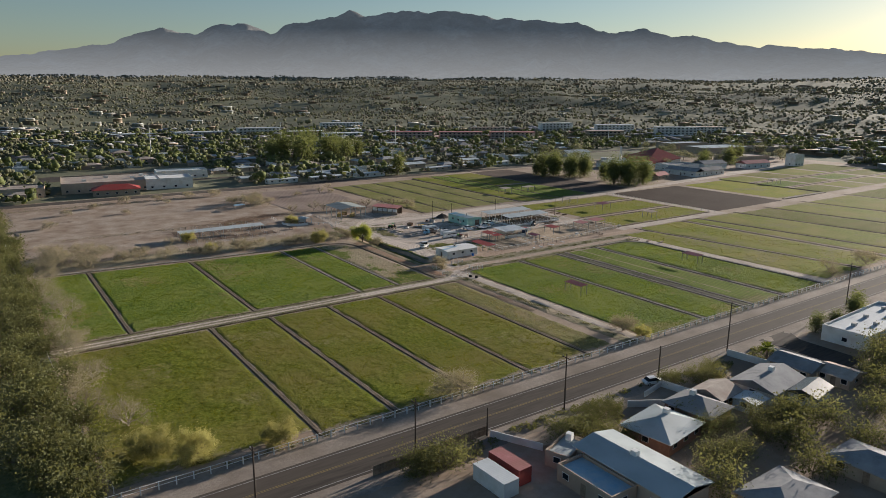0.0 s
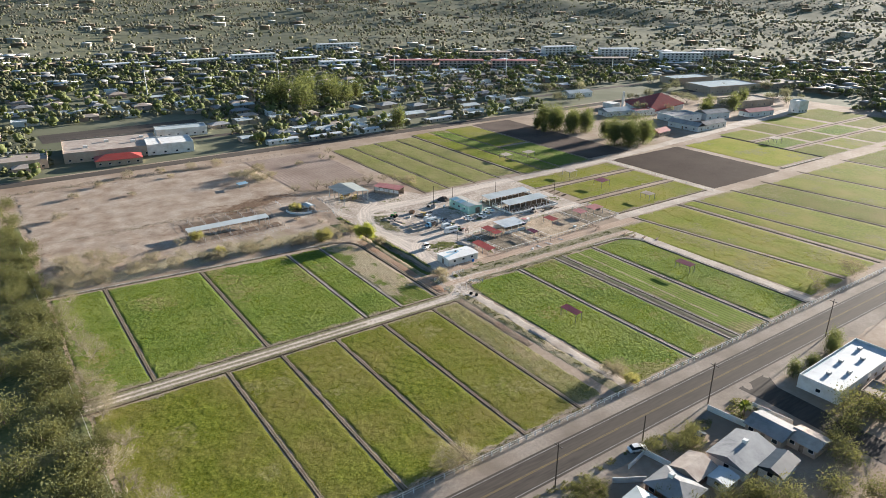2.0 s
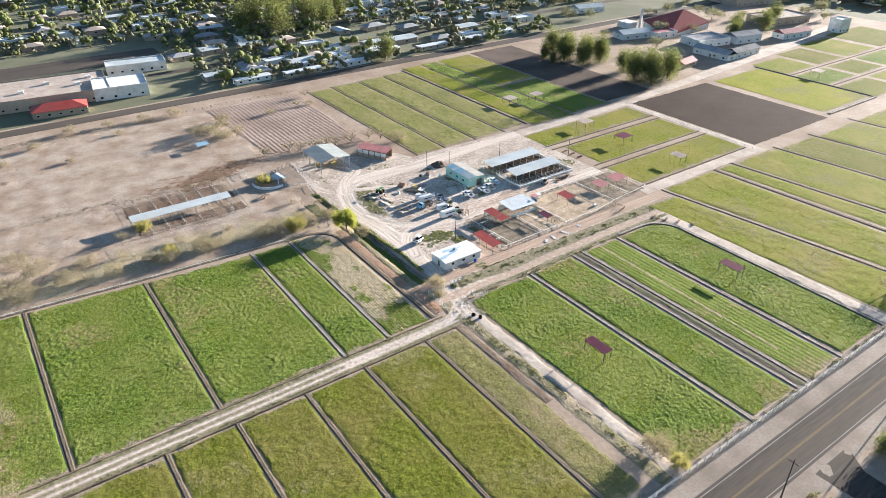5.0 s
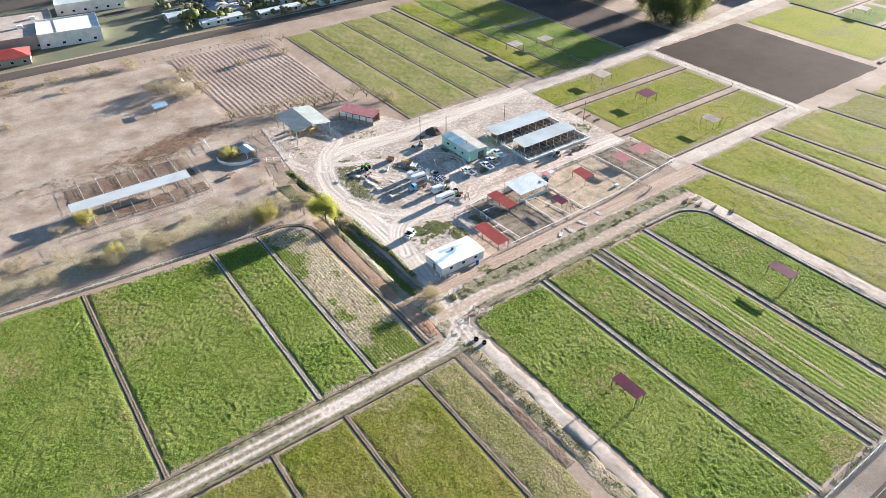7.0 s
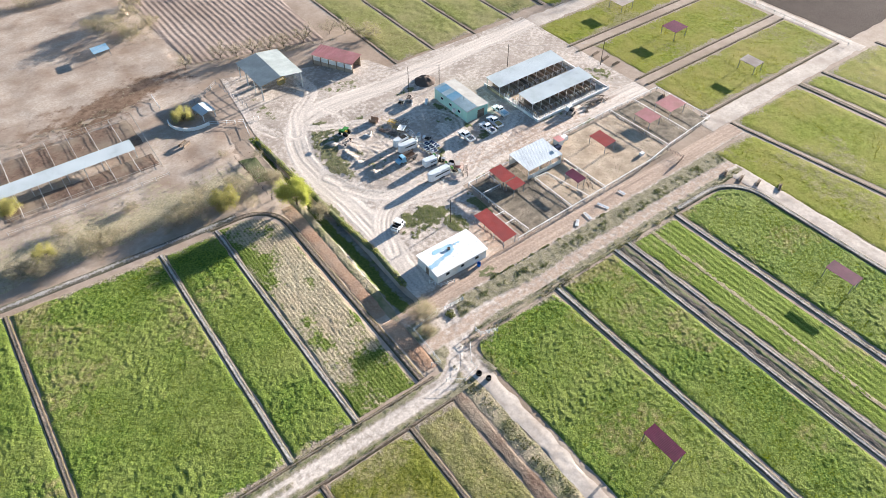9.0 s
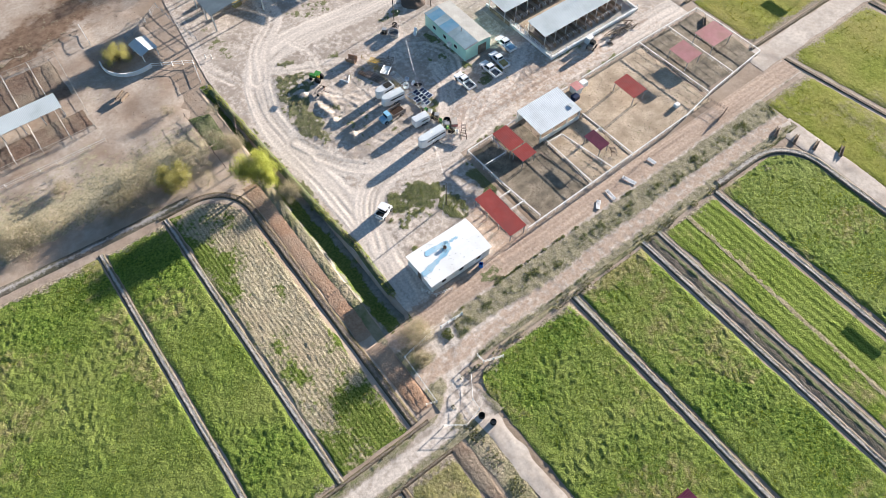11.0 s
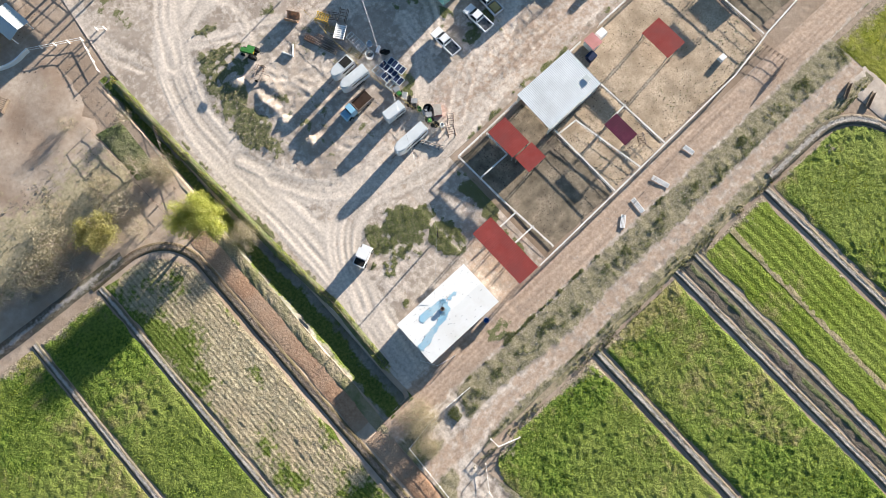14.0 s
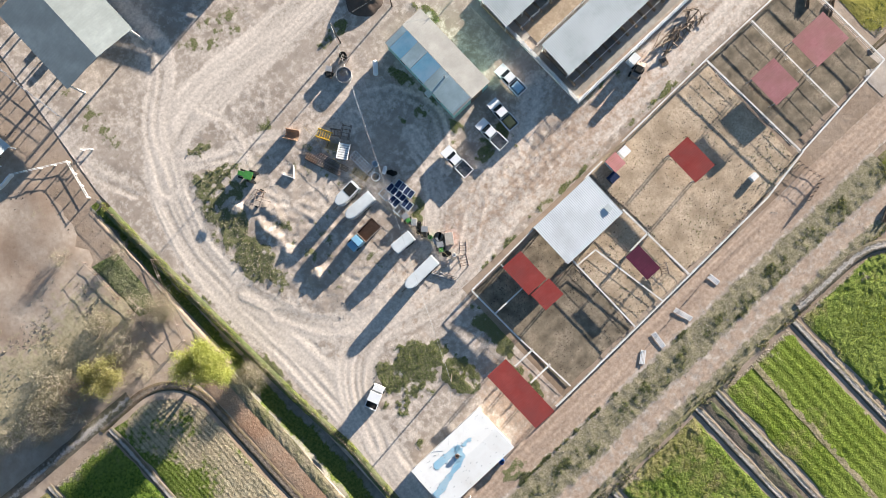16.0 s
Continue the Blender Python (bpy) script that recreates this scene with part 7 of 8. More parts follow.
settle(grey, [(116.8, 244.6, 0.8),  (103.6, 242.4, 0.9), (97, 244, 0.7), (116, 240, 0.6), (88, 249, 0.8), (80, 246.5, 0.9), (75.6, 101.6, 1.15), (130.6, 107.5, 1.0), (46, 250, 0.8),
              (30, 255, 0.9), (58, 258, 0.7), (20, 266, 0.9), (235, 108.5, 1.1), (229, 104, 0.8), (118, 262, 0.5), (108, 251, 0.6), (100, 243.5, 0.8), (93, 247, 0.7), (67, 250, 0.6), (121.5, 248, 0.8), (125.5, 256.5, 0.5), (61, 270, 0.8), (50, 262, 0.6),
              (12.7, 133, 1.3), (16.5, 196, 1.4), (13.5, 182, 1.3), (18, 124, 1.3), (14, 165, 1.2), (14, 215, 1.3), (16, 150, 1.2), (13, 228, 1.3), (15, 205, 1.2), (17, 238, 1.0)], "bare thorn bushes")
haze = plant("tree", 33, 3.4, 3.0, 9000, 0.08, L_DRY, "pale dense twiggy bush at the crossing", "bush", 9, 3, TWIG, 0.1, 0.7)
settle(haze, [(129.2, 187.6, 1.0), (127.6, 183.4, 0.55), (127.6, 227.6, 0.8), (124.6, 245.4, 0.85)], "pale twiggy bushes")
bare = plant("tree", 35, 4.6, 3.4, 1500, 0.1, L_DRY, "small bare tree with dark branches and pale buds", "tree", 5, 3, TRUNK, 0.4)
settle(bare, [(127.3, 310.4, 0.9), (138.2, 309.2, 1.0), (142.6, 307.2, 0.85), (147.5, 305.8, 1.0), (152.6, 304.4, 0.95), (157.2, 303.6, 1.0), (163.7, 302.2, 1.1), (173.1, 302.1, 1.0), (177.2, 299.0, 1.1), (165.4, 361, 0.8), (176, 373, 0.8)], "bare orchard trees")
puff = plant("tree", 14, 4.4, 4.2, 1900, 0.17, L_DRY, "pale fluffy leafing mesquite tree", "tree", 5, 3, TWIG, 0.3)
settle(puff, [(182.0, 292.6, 1.1), (17, 251, 1.2), (23, 257, 1.3), (29, 251, 1.0), (35, 262, 1.2), (41, 253, 0.9), (21, 268, 1.3), (47, 259, 0.8), (54, 250, 0.8), (30, 272, 1.0), (80.5, 248.6, 1.0), (84.2, 248.0, 0.7), (70.2, 247.4, 0.8), (64.4, 250.0, 0.7), (99.4, 246.4, 0.7), (104.2, 247.8, 0.8), (115.4, 249.6, 0.6), (76, 258, 0.5), (92, 256, 0.45), (120, 338, 1.0), (116, 346, 1.25), (124, 352, 1.0), (112, 352, 0.9), (128, 343, 0.8), (128, 361, 0.9), (73.8, 102.8, 1.0), (131.2, 107.6, 0.95), (254.5, 105.4, 1.2), (12, 143, 1.2), (15, 172, 1.1), (66, 386, 0.8),
              (82, 385, 0.7), (98, 384, 0.8), (112, 383, 0.9), (50, 374, 0.7), (36, 360, 0.7), (60, 350, 0.5), (150.6, 358, 0.6), (172, 360, 0.5), (84, 372, 0.5), (26, 330, 0.8)], "pale mesquite trees")
gum = plant("tree", 15, 12.5, 5.0, 7000, 0.36, L_GUM, "large olive-green shade tree leafy to the ground", "tree", 9, 2, lift=0.02, fluff=1.1)
settle(gum, [(340.6, 362, 0.95), (334.5, 345, 1.05), (338.3, 333, 0.95), (349.2, 330, 1.0), (346.4, 309, 0.8), (337.2, 293, 1.1), (341, 284, 1.1), (356, 285, 1.05), (329, 356, 0.6), (344, 352, 0.9), (350, 342, 0.9), (349, 292, 0.95), (326, 346, 0.45)], "trees of the field row")
tall = plant("tree", 25, 13.0, 5.4, 2600, 0.5, L_GUM, "large dark green shade tree", "tree", 7, 2, lift=0.12, fluff=1.1)
settle(tall, [(246.8, 409.6, 0.95), (219.8, 506, 1.5), (254, 530, 1.3), (214, 540, 1.45), (240, 546, 1.5), (228, 528, 1.4), (268, 548, 1.2), (262, 516, 1.1), (204, 530, 1.2), (282, 536, 1.0), (486, 330, 0.8), (470, 322, 0.7), (505, 320, 0.9), (530, 330, 0.9),
             (190, 79.5, 0.36), (193.5, 81, 0.4), (178, 79, 0.3), (170, 79.5, 0.33)], "large shade trees")
oliv = plant("tree", 16, 6.0, 4.0, 2300, 0.26, L_OLIVE, "olive-green round-topped yard tree", "tree", 5, 2, lift=0.18, fluff=1.15)
rr = random.Random(21)
spots = [(93, 80, 0.4), (86, 77.5, 0.5), (90, 77.5, 0.45), (85.6, 72.3, 0.5), (88.0, 69.5, 0.45), (101.2, 63.5, 0.5), (112.4, 60, 0.65), (108, 56, 0.6), (117, 56, 0.7), (123, 54, 0.75), (99, 55.5, 0.6), (106, 63, 0.5), (119, 78, 0.55), (122.6, 76, 0.5),
         (58, 80.6, 0.7), (52, 82, 0.6), (94.5, 57, 0.6), (134, 50, 0.7), (146, 54, 0.7), (150, 58, 0.6), (113.6, 80.2, 0.5), (126.5, 79.5, 0.45), (79, 77, 0.6), (166, 62, 0.9), (158, 60, 0.8), (88, 52, 0.8), (172, 56, 1.0), (140, 44, 0.7), (120, 45, 0.7), (104, 46, 0.7),
         (5, 110, 0.86), (2, 118, 0.94), (7, 126, 0.86), (3, 138, 1.01), (6, 150, 0.86), (1, 160, 1.01), (5, 172, 0.86), (4, 184, 0.94), (2, 196, 0.86), (5, 208, 0.94), (1, 220, 1.01), (4, 233, 0.86), (2, 246, 0.94), (4, 258, 0.79), (0, 270, 0.94), (3, 284, 0.86), (1, 300, 0.94),
         (4, 315, 0.86), (-4, 130, 1.01), (-5, 150, 1.01), (-6, 175, 1.01), (-5, 200, 1.01), (-6, 230, 1.01), (-6, 262, 1.01), (9.6, 104, 0.72), (10.5, 117, 0.65), (10, 150, 0.65), (10.4, 176, 0.58), (8, 330, 0.86), (3, 345, 0.86), (8, 360, 0.79)]
settle(oliv, spots, "olive-green yard trees")
town = plant("tree", 26, 6.2, 4.2, 800, 0.46, L_TOWN, "olive-green tree between town houses", "tree", 4, 1, lift=0.15, fluff=1.2)
spots = []
for k in range(60):
    x, y = rr.uniform(396, 640), rr.uniform(292, 480)
    if y > 286 + (x - 396) * 0.12 and not (440 < x < 500 and 360 < y < 400) and not (410 < x < 462 and 296 < y < 336):
        spots.append((x, y, rr.uniform(0.4, 1.0)))
settle(town, spots, "town trees")
hedge = plant("tree", 18, 5.0, 3.0, 1500, 0.28, L_OLIVE, "yellow-green leafing yard tree", "tree", 4, 2, lift=0.25, fluff=1.0)
spots = [(103.6, 69.6, 0.55), (118.8, 58.5, 0.8), (94, 78, 0.5), (54, 81.4, 0.7), (9, 112, 1.0), (6, 143, 1.1), (8, 190, 1.0), (6, 225, 1.0), (124, 79.2, 0.4), (81, 74, 0.7), (90, 81, 0.4), (12.4, 156, 0.7), (110, 52, 0.9)]
for k in range(44):
    spots.append((rr.uniform(2, 11.5), 104 + 5.0 * k + rr.uniform(-2, 2), rr.uniform(0.55, 1.05)))
settle(hedge, spots, "yellow-green yard trees")

palm = thing("palm_tree", pose(143.2, 76.8, 0), "short fan palm in a walled yard", "palm tree")
part("trunk", Shape().tube((0, 0, -0.1), (0.1, 0, 2.8), 0.3, 0.24, 9), TRUNK, palm)
fr = Shape()
for i in range(26):
    a, e = 6.2832 * i / 26 * 2.6, 0.9 - 1.3 * i / 26
    d = Vector((math.cos(a) * math.cos(e), math.sin(a) * math.cos(e), math.sin(e)))
    sd = d.cross(Vector((0, 0, 1))).normalized() * 0.32
    p0, p1, p2 = Vector((0.1, 0, 2.8)), Vector((0.1, 0, 2.8)) + d * 1.3, Vector((0.1, 0, 2.8)) + d * 2.3 - Vector((0, 0, 0.6))
    fr.add([p0, p1 - sd, p2, p1 + sd], [(0, 1, 2, 3)])
part("fronds", fr, L_GREEN, palm)


def weeds(name, label, areas, count, size, leaf, height=0.35, seed=1):
    """Low weeds as many small leaf bunches inside ellipses (x, y, rx, ry, turn)."""
    gen = np.random.default_rng(seed)
    C = []
    total = sum(a[2] * a[3] for a in areas)
    for x, y, rx, ry, turn in areas:
        k = int(count * rx * ry / total)
        r, a = np.sqrt(gen.uniform(0, 1, k)), gen.uniform(0, 6.2832, k)
        u, w = r * np.cos(a) * rx, r * np.sin(a) * ry
        keep = vnoise(u / 1.4 + x, w / 1.4 + y, seed) > 0.42 + 0.25 * (r - 0.5)
        u, w = u[keep], w[keep]
        c, s = math.cos(radians(turn)), math.sin(radians(turn))
        C.append(np.stack([x + u * c - w * s, y + u * s + w * c, gen.uniform(0.02, height, len(u))], 1))
    C = np.concatenate(C)
    gen2 = np.random.default_rng(seed + 50)
    a = gen2.normal(0, 1, C.shape)
    a /= np.linalg.norm(a, axis=1)[:, None]
    b = np.cross(a, gen2.normal(0, 1, C.shape))
    b /= np.linalg.norm(b, axis=1)[:, None]
    s = size * gen2.uniform(0.5, 1.3, (len(C), 1))
    V = np.stack([C - a * s, C - b * s * 0.6, C + a * s, C + b * s * 0.6], 1).reshape(-1, 3)
    V[:, 2] = np.maximum(V[:, 2], 0.04)
    setting(name, array_mesh(name, V, np.arange(len(V)).reshape(-1, 4), leaf), leaf, label, "weeds", "stuff")


def yard_weeds(label, x0, x1, y0, y1, tries, leaf, lo, hi, share, seed):
    """Small blades and leaves where the yard's ground is weedy."""
    gen = np.random.default_rng(seed)
    x, y = gen.uniform(x0, x1, tries), gen.uniform(y0, y1, tries)
    maps, h = farm_maps(x, y)
    keep = maps["weed"] * share > gen.uniform(0.12, 1.0, tries)
    x, y, h = x[keep], y[keep], h[keep]
    n = len(x)
    a = gen.normal(0, 1, (n, 3)) * (1, 1, 0.7)
    a /= np.linalg.norm(a, axis=1)[:, None]
    b = np.cross(a, gen.normal(0, 1, (n, 3)))
    b /= np.linalg.norm(b, axis=1)[:, None]
    s = gen.uniform(lo, hi, (n, 1))
    c = np.stack([x, y, h + gen.uniform(0.0, 0.9, n) * s[:, 0]], 1)
    V = np.stack([c - a * s, c - b * s * 0.45, c + a * s, c + b * s * 0.45], 1)
    V[:, :, 2] = np.maximum(V[:, :, 2], h[:, None])
    setting("weeds", array_mesh("weeds", V.reshape(-1, 3), np.arange(4 * n).reshape(-1, 4), leaf), leaf, label, "weeds", "stuff")


def clods(label, material, x0, x1, y0, y1, tries, lo, hi, seed, z=0.0, patch=3.0, share=0.5, flat=0.5):
    """Loose lumps past counting: low four-sided crumbs, thicker in patches."""
    gen = np.random.default_rng(seed)
    x, y = gen.uniform(x0, x1, tries), gen.uniform(y0, y1, tries)
    keep = fbm(x / patch, y / patch, 3, seed) > gen.uniform(0.2, 1.0 - 0.5 * share, tries)
    x, y = x[keep], y[keep]
    base = farm_maps(x, y)[1] if z is None else np.full(len(x), z)
    r = lo + (hi - lo) * gen.uniform(0, 1, len(x)) ** 2.5
    a = gen.uniform(0, 6.2832, len(x))
    V = []
    for i in range(4):
        w = a + 1.5708 * i + gen.normal(0, 0.25, len(x))
        k = r * gen.uniform(0.7, 1.3, len(x))
        V.append(np.stack([x + k * np.cos(w), y + k * np.sin(w), base - 0.01], 1))
    V.append(np.stack([x + r * gen.normal(0, 0.2, len(x)), y + r * gen.normal(0, 0.2, len(x)), base + r * flat * gen.uniform(0.7, 1.4, len(x))], 1))
    V = np.stack(V, 1).reshape(-1, 3)
    f = np.array([(0, 1, 4), (1, 2, 4), (2, 3, 4), (3, 0, 4)])
    Q = (np.arange(len(x))[:, None, None] * 5 + f[None]).reshape(-1, 3)
    setting("clods", array_mesh("clods", V, Q, material), material, label, "clods", "stuff")


DUNG = mat("dry_dung", (0.07, 0.055, 0.04), (0.13, 0.1, 0.075), 3.0, rand=0.1)
CLOD = mat("sand_clods", (0.33, 0.275, 0.225), (0.48, 0.41, 0.345), 2.0)
clods("dark dung crumbs strewn over the pen floors", DUNG, 162.6, 213, 193.4, 213.6, 9000, 0.05, 0.15, 41, 0.1)
clods("pale straw lumps on the pen floors", DRYGRASS, 176, 213, 193.6, 213, 4000, 0.06, 0.2, 42, 0.1, 2.0)
clods("sandy clods on the rough part of the yard", CLOD, 137, 160, 221, 262, 9000, 0.03, 0.12, 43, None, 2.4, 0.6)
clods("sandy clods along the yard road", CLOD, 164, 214, 216, 226, 4000, 0.03, 0.1, 44, None, 2.0, 0.6)
clods("crumbled earth along the lane by the pastures", CLOD, 131, 215, 177.8, 191.5, 5000, 0.03, 0.12, 45, None, 2.5, 0.6)
clods("dark crumbs on the dry lot", DUNG, 60, 126, 247, 300, 3500, 0.05, 0.14, 46, 0.1, 5.0, 0.5)
yard_weeds("grey-green weeds on the island in the yard", 130, 162, 192.5, 220, 90000, L_WEED, 0.04, 0.11, 0.5, 3)
yard_weeds("dry and green weeds round the scrap and heaps", 130, 162, 220, 266, 110000, L_OLIVE, 0.04, 0.1, 0.34, 4)
yard_weeds("low dry scrub bushes along the yard track", 136, 152, 234, 264, 9000, L_DRY, 0.1, 0.26, 0.3, 14)
yard_weeds("rank weeds beside the shed", 137, 158, 202, 219, 12000, L_WEED, 0.08, 0.2, 0.28, 15)
yard_weeds("green weeds along the barns and pens", 161, 231, 215.4, 266, 150000, L_WEED, 0.05, 0.13, 0.8, 5)
yard_weeds("mixed weeds on the verge between lane and pens", 131, 222, 177.8, 188, 150000, L_OLIVE, 0.05, 0.12, 0.75, 6)
weeds("weeds", "green weeds along the ditch", [(float(yard_edge(v)) + 0.2, v, 0.75, 2.6, 2.2) for v in range(198, 264, 4)], 15000, 0.09, L_BRIGHT, 0.4, 4)
weeds("weeds", "green weeds beside the crossing", [(134.5, 184.5, 3.5, 1.2, 8)], 1500, 0.13, L_WEED, 0.3, 14)
weeds("weeds", "dry straw weeds on bare ground", [(96, 254, 26, 6.5, -3), (60, 257, 30, 7, 0), (112, 252, 8, 9, 0), (30, 270, 18, 16, 0), (60, 300, 40, 3.5, -2), (150, 305, 26, 3, -18), (100, 300, 10, 4, 0), (60, 383, 50, 4, 0), (120, 345, 9, 12, 0)], 26000, 0.15, L_DRY, 0.2, 6)
weeds("weeds", "grass tufts on lanes and field edges", [(66, 173.9, 56, 0.8, 0), (66, 168.2, 56, 0.8, 0), (175, 177.0, 46, 0.8, 0.6), (126.6, 140, 1.5, 34, 0), (75, 101.3, 55, 1.0, 0), (180, 100.6, 48, 0.8, 0)], 16000, 0.16, L_OLIVE, 0.25, 7)
weeds("roadside_weeds", "roadside weeds on the sandy shoulder", [(80, 83.4, 30, 1.4, 0), (118, 81.5, 8, 2.5, 0), (88, 78.5, 8, 4, 0), (128, 80, 7, 2, 0), (145, 79, 5, 4, 0), (60, 82, 10, 2, 0)], 9000, 0.22, L_OLIVE, 0.5, 8)


# ---------------------------------------------------------------- houses
def house(m, L, W, H, roof, wall, label, kind="gable", name="house", group="", rise=1.2, over=0.5, panes=3, extra=None):
    """A house with its long side along x: walls, windows, a door, and a gable, hip or flat roof."""
    h = thing(name, m, label, "house", group)
    a, b = L / 2, W / 2
    walls(h, -a, a, -b, b, H, wall, rise if kind == "gable" else 0, "x")
    A, B = a + over, b + over
    if kind == "flat":
        part("roof", Shape().box(-a + 0.2, a - 0.2, -b + 0.2, b - 0.2, H - 0.4, H - 0.25), roof, h)
        for x0, x1, y0, y1 in ((-a, a, -b, -b + 0.2), (-a, a, b - 0.2, b), (-a, -a + 0.2, -b + 0.2, b - 0.2), (a - 0.2, a, -b + 0.2, b - 0.2)):
            part("parapet", Shape().box(x0, x1, y0, y1, H + 0.003, H + 0.35), wall, h)
    else:
        r = A - (B if kind == "hip" else 0.0)
        e, t = H - over * rise / b, H + rise
        top = [(-A, -B, e), (A, -B, e), (A, B, e), (-A, B, e), (-r, 0, t), (r, 0, t)]
        low = [(x, y, z - 0.14) for x, y, z in top]
        part("roof", Shape().add(top + low, [(0, 1, 5, 4), (2, 3, 4, 5), (1, 2, 5), (3, 0, 4), (6, 10, 11, 7), (8, 11, 10, 9), (7, 11, 8), (9, 10, 6), (0, 6, 7, 1), (2, 8, 9, 3), (1, 7, 8, 2), (3, 9, 6, 0)]), roof, h)
    for i in range(panes):
        x = -a + L * (i + 0.5) / panes
        window_in(h, x, -b, 1.0, min(1.4, L / panes * 0.6), 1.1, "s")
        if i != panes // 2:
            window_in(h, x, b, 1.0, min(1.4, L / panes * 0.6), 1.1, "n")
    window_in(h, -a + L * 0.5, b, 0.05, 1.0, 2.05, "n", "door")
    window_in(h, -a, 0, 1.0, 1.3, 1.1, "w")
    if extra:
        part("cooler", Shape().box(0.6, 1.6, -0.5, 0.5, H + rise * 0.6, H + rise + 0.75), WHITE, h, "white roof cooler")
    return h


# houses by the road
big = house(pose(79.4, 60.2, 0, 0, 0, 90), 18.4, 8.6, 3.6, ROOFG, STUCCO, "large workshop house with a pale sheet roof", rise=0.8, name="house", extra=True)
house(pose(72.2, 62.5, 0, 0, 0, 90), 11, 5.4, 2.6, BLUE, STUCCO, "low side building with a blue-grey roof", "flat")
house(pose(75.0, 71.6, 0, 0, 0, 20), 7.0, 4.2, 2.4, ROOFG, STUCCO, "porch building with a pale slanting roof", "flat", extra=True)
box1 = thing("storage_container", pose(60.4, 72.0, 0, 0, 0, 92), "white storage container in a dirt yard", "container")
part("container_body", Shape().box(-3.6, 3.6, -1.5, 1.5, 0.1, 2.7), WALLW, box1)
part("container_roof", Shape().wavy(-3.62, 3.62, -1.52, 1.52, 2.76, 2.76, 0.4, 0.03, "y"), ROOFW, box1, "white ribbed roof")
box2 = thing("storage_container", pose(64.4, 73.4, 0, 0, 0, 92), "red storage container with a white roof edge", "container")
part("container_body", Shape().box(-3.6, 3.6, -1.3, 1.3, 0.1, 2.8), ROOFR, box2)
part("container_roof", Shape().wavy(-3.62, 3.62, -1.32, 1.32, 2.86, 2.86, 0.4, 0.03, "y"), ROOFPINK, box2)
house(pose(94.4, 67.6, 0, 0, 0, 8), 11.0, 9.0, 2.7, ROOFG, BRICK, "brick house with a pale hip roof", "hip", rise=1.6, extra=True)
house(pose(106.2, 68.8, 0, 0, 0, 95), 9.0, 7.6, 2.7, ROOFGREY, BRICK, "brick house with a grey hip roof", "hip", rise=1.5, extra=True)
house(pose(117.2, 65.0, 0, 0, 0, 5), 4.6, 4.4, 2.3, ROOFW, WALLW, "small shed with a white roof", rise=0.5, over=0.3, panes=1)
house(pose(114.6, 70.6, 0, 0, 0, 5), 7.0, 6.0, 2.6, ROOFTAN, BRICK, "small house with a tan roof", rise=1.1)
house(pose(127.6, 67.6, 0, 0, 0, 5), 12.4, 8.6, 2.8, ROOFGREY, WALLW, "white house with a grey-blue gable roof", rise=1.4, extra=True)
house(pose(130.6, 60.6, 0, 0, 0, 8), 8.0, 5.0, 2.6, CARG, WALLW, "white house wing with a dark roof", rise=0.9)
house(pose(141.6, 68.8, 0, 0, 0, 92), 8.6, 7.4, 2.7, ROOFGREY, STUCCO, "tan house with a grey roof", rise=1.1)
house(pose(144.5, 61.4, 0, 0, 0, 92), 6.4, 6.4, 2.5, ROOFTAN, STUCCO, "tan-roofed house by the side street", rise=0.9)
flat = house(pose(182.6, 71.6, 0, 0, 0, 2), 32, 10.6, 3.6, ROOFW, WALLW, "long flat white-roofed building", "flat", panes=7)
for x, y in ((-9, 1), (-4, -2), (0, 2), (6, -1), (11, 2)):
    part("roof_unit", Shape().box(x - 0.6, x + 0.6, y - 0.5, y + 0.5, 3.3, 4.1), PIPEG, flat, "grey roof cooling unit")
for x, y in ((178, 61.5), (188, 60.6)):
    house(pose(x, y, 0, 0, 0, 5), 8.0, 6.0, 2.5, ROOFTAN, STUCCO, "carport with a pale flat roof", "flat", panes=2)
for x, y, a in ((66, 46, 90), (92, 44, 0), (112, 40, 90), (130, 38, 0), (172, 44, 0), (190, 46, 90)):
    house(pose(x, y, 0, 0, 0, a), 11.5, 8.0, 2.7, ROOFGREY, STUCCO, "low house with a grey roof in dark yards", "hip", rise=1.3)
YW = "low pale yard wall beside the road"
for a, b, c, d, h in ((137.9, 83.3, 139.6, 72.6, 1.6), (130.5, 82.0, 137.9, 83.3, 0.4), (111.5, 81.0, 112.6, 74.8, 1.5), (104.6, 79.6, 111.5, 81.0, 1.2), (98.4, 78.6, 104.6, 74.8, 1.4), (69.4, 84.6, 73.8, 75.8, 1.3), (73.8, 75.8, 84.0, 75.0, 1.0), (148.6, 78.0, 149.8, 68.0, 1.2)):
    ln = math.hypot(c - a, d - b)
    w_ = setting("yard_wall", Shape().box(0, ln, -0.1, 0.1, 0, h), WALLW if h > 1 else STUCCO, YW, "wall")
    w_.matrix_basis = pose(a, b, 0, 0, 0, math.degrees(math.atan2(d - b, c - a)))
bf = thing("board_fence", pose(46.5, 85.2, 0), "weathered grey wooden board fence beside the road", "fence")
slat_mesh = Shape().box(-0.11, 0.11, -0.02, 0.02, 0, 1.7).mesh("board", WOOD)
for i in range(92):
    part("board", slat_mesh, WOOD, bf, at=pose(i * 0.25, 0.003 * i + 0.02 * (i % 2), 0.02 * (i % 3)))
part("rail", Shape().box(0, 22.8, -0.09, -0.03, 0.4, 0.5).box(0, 22.8, -0.09, -0.03, 1.2, 1.3), WOOD, bf)


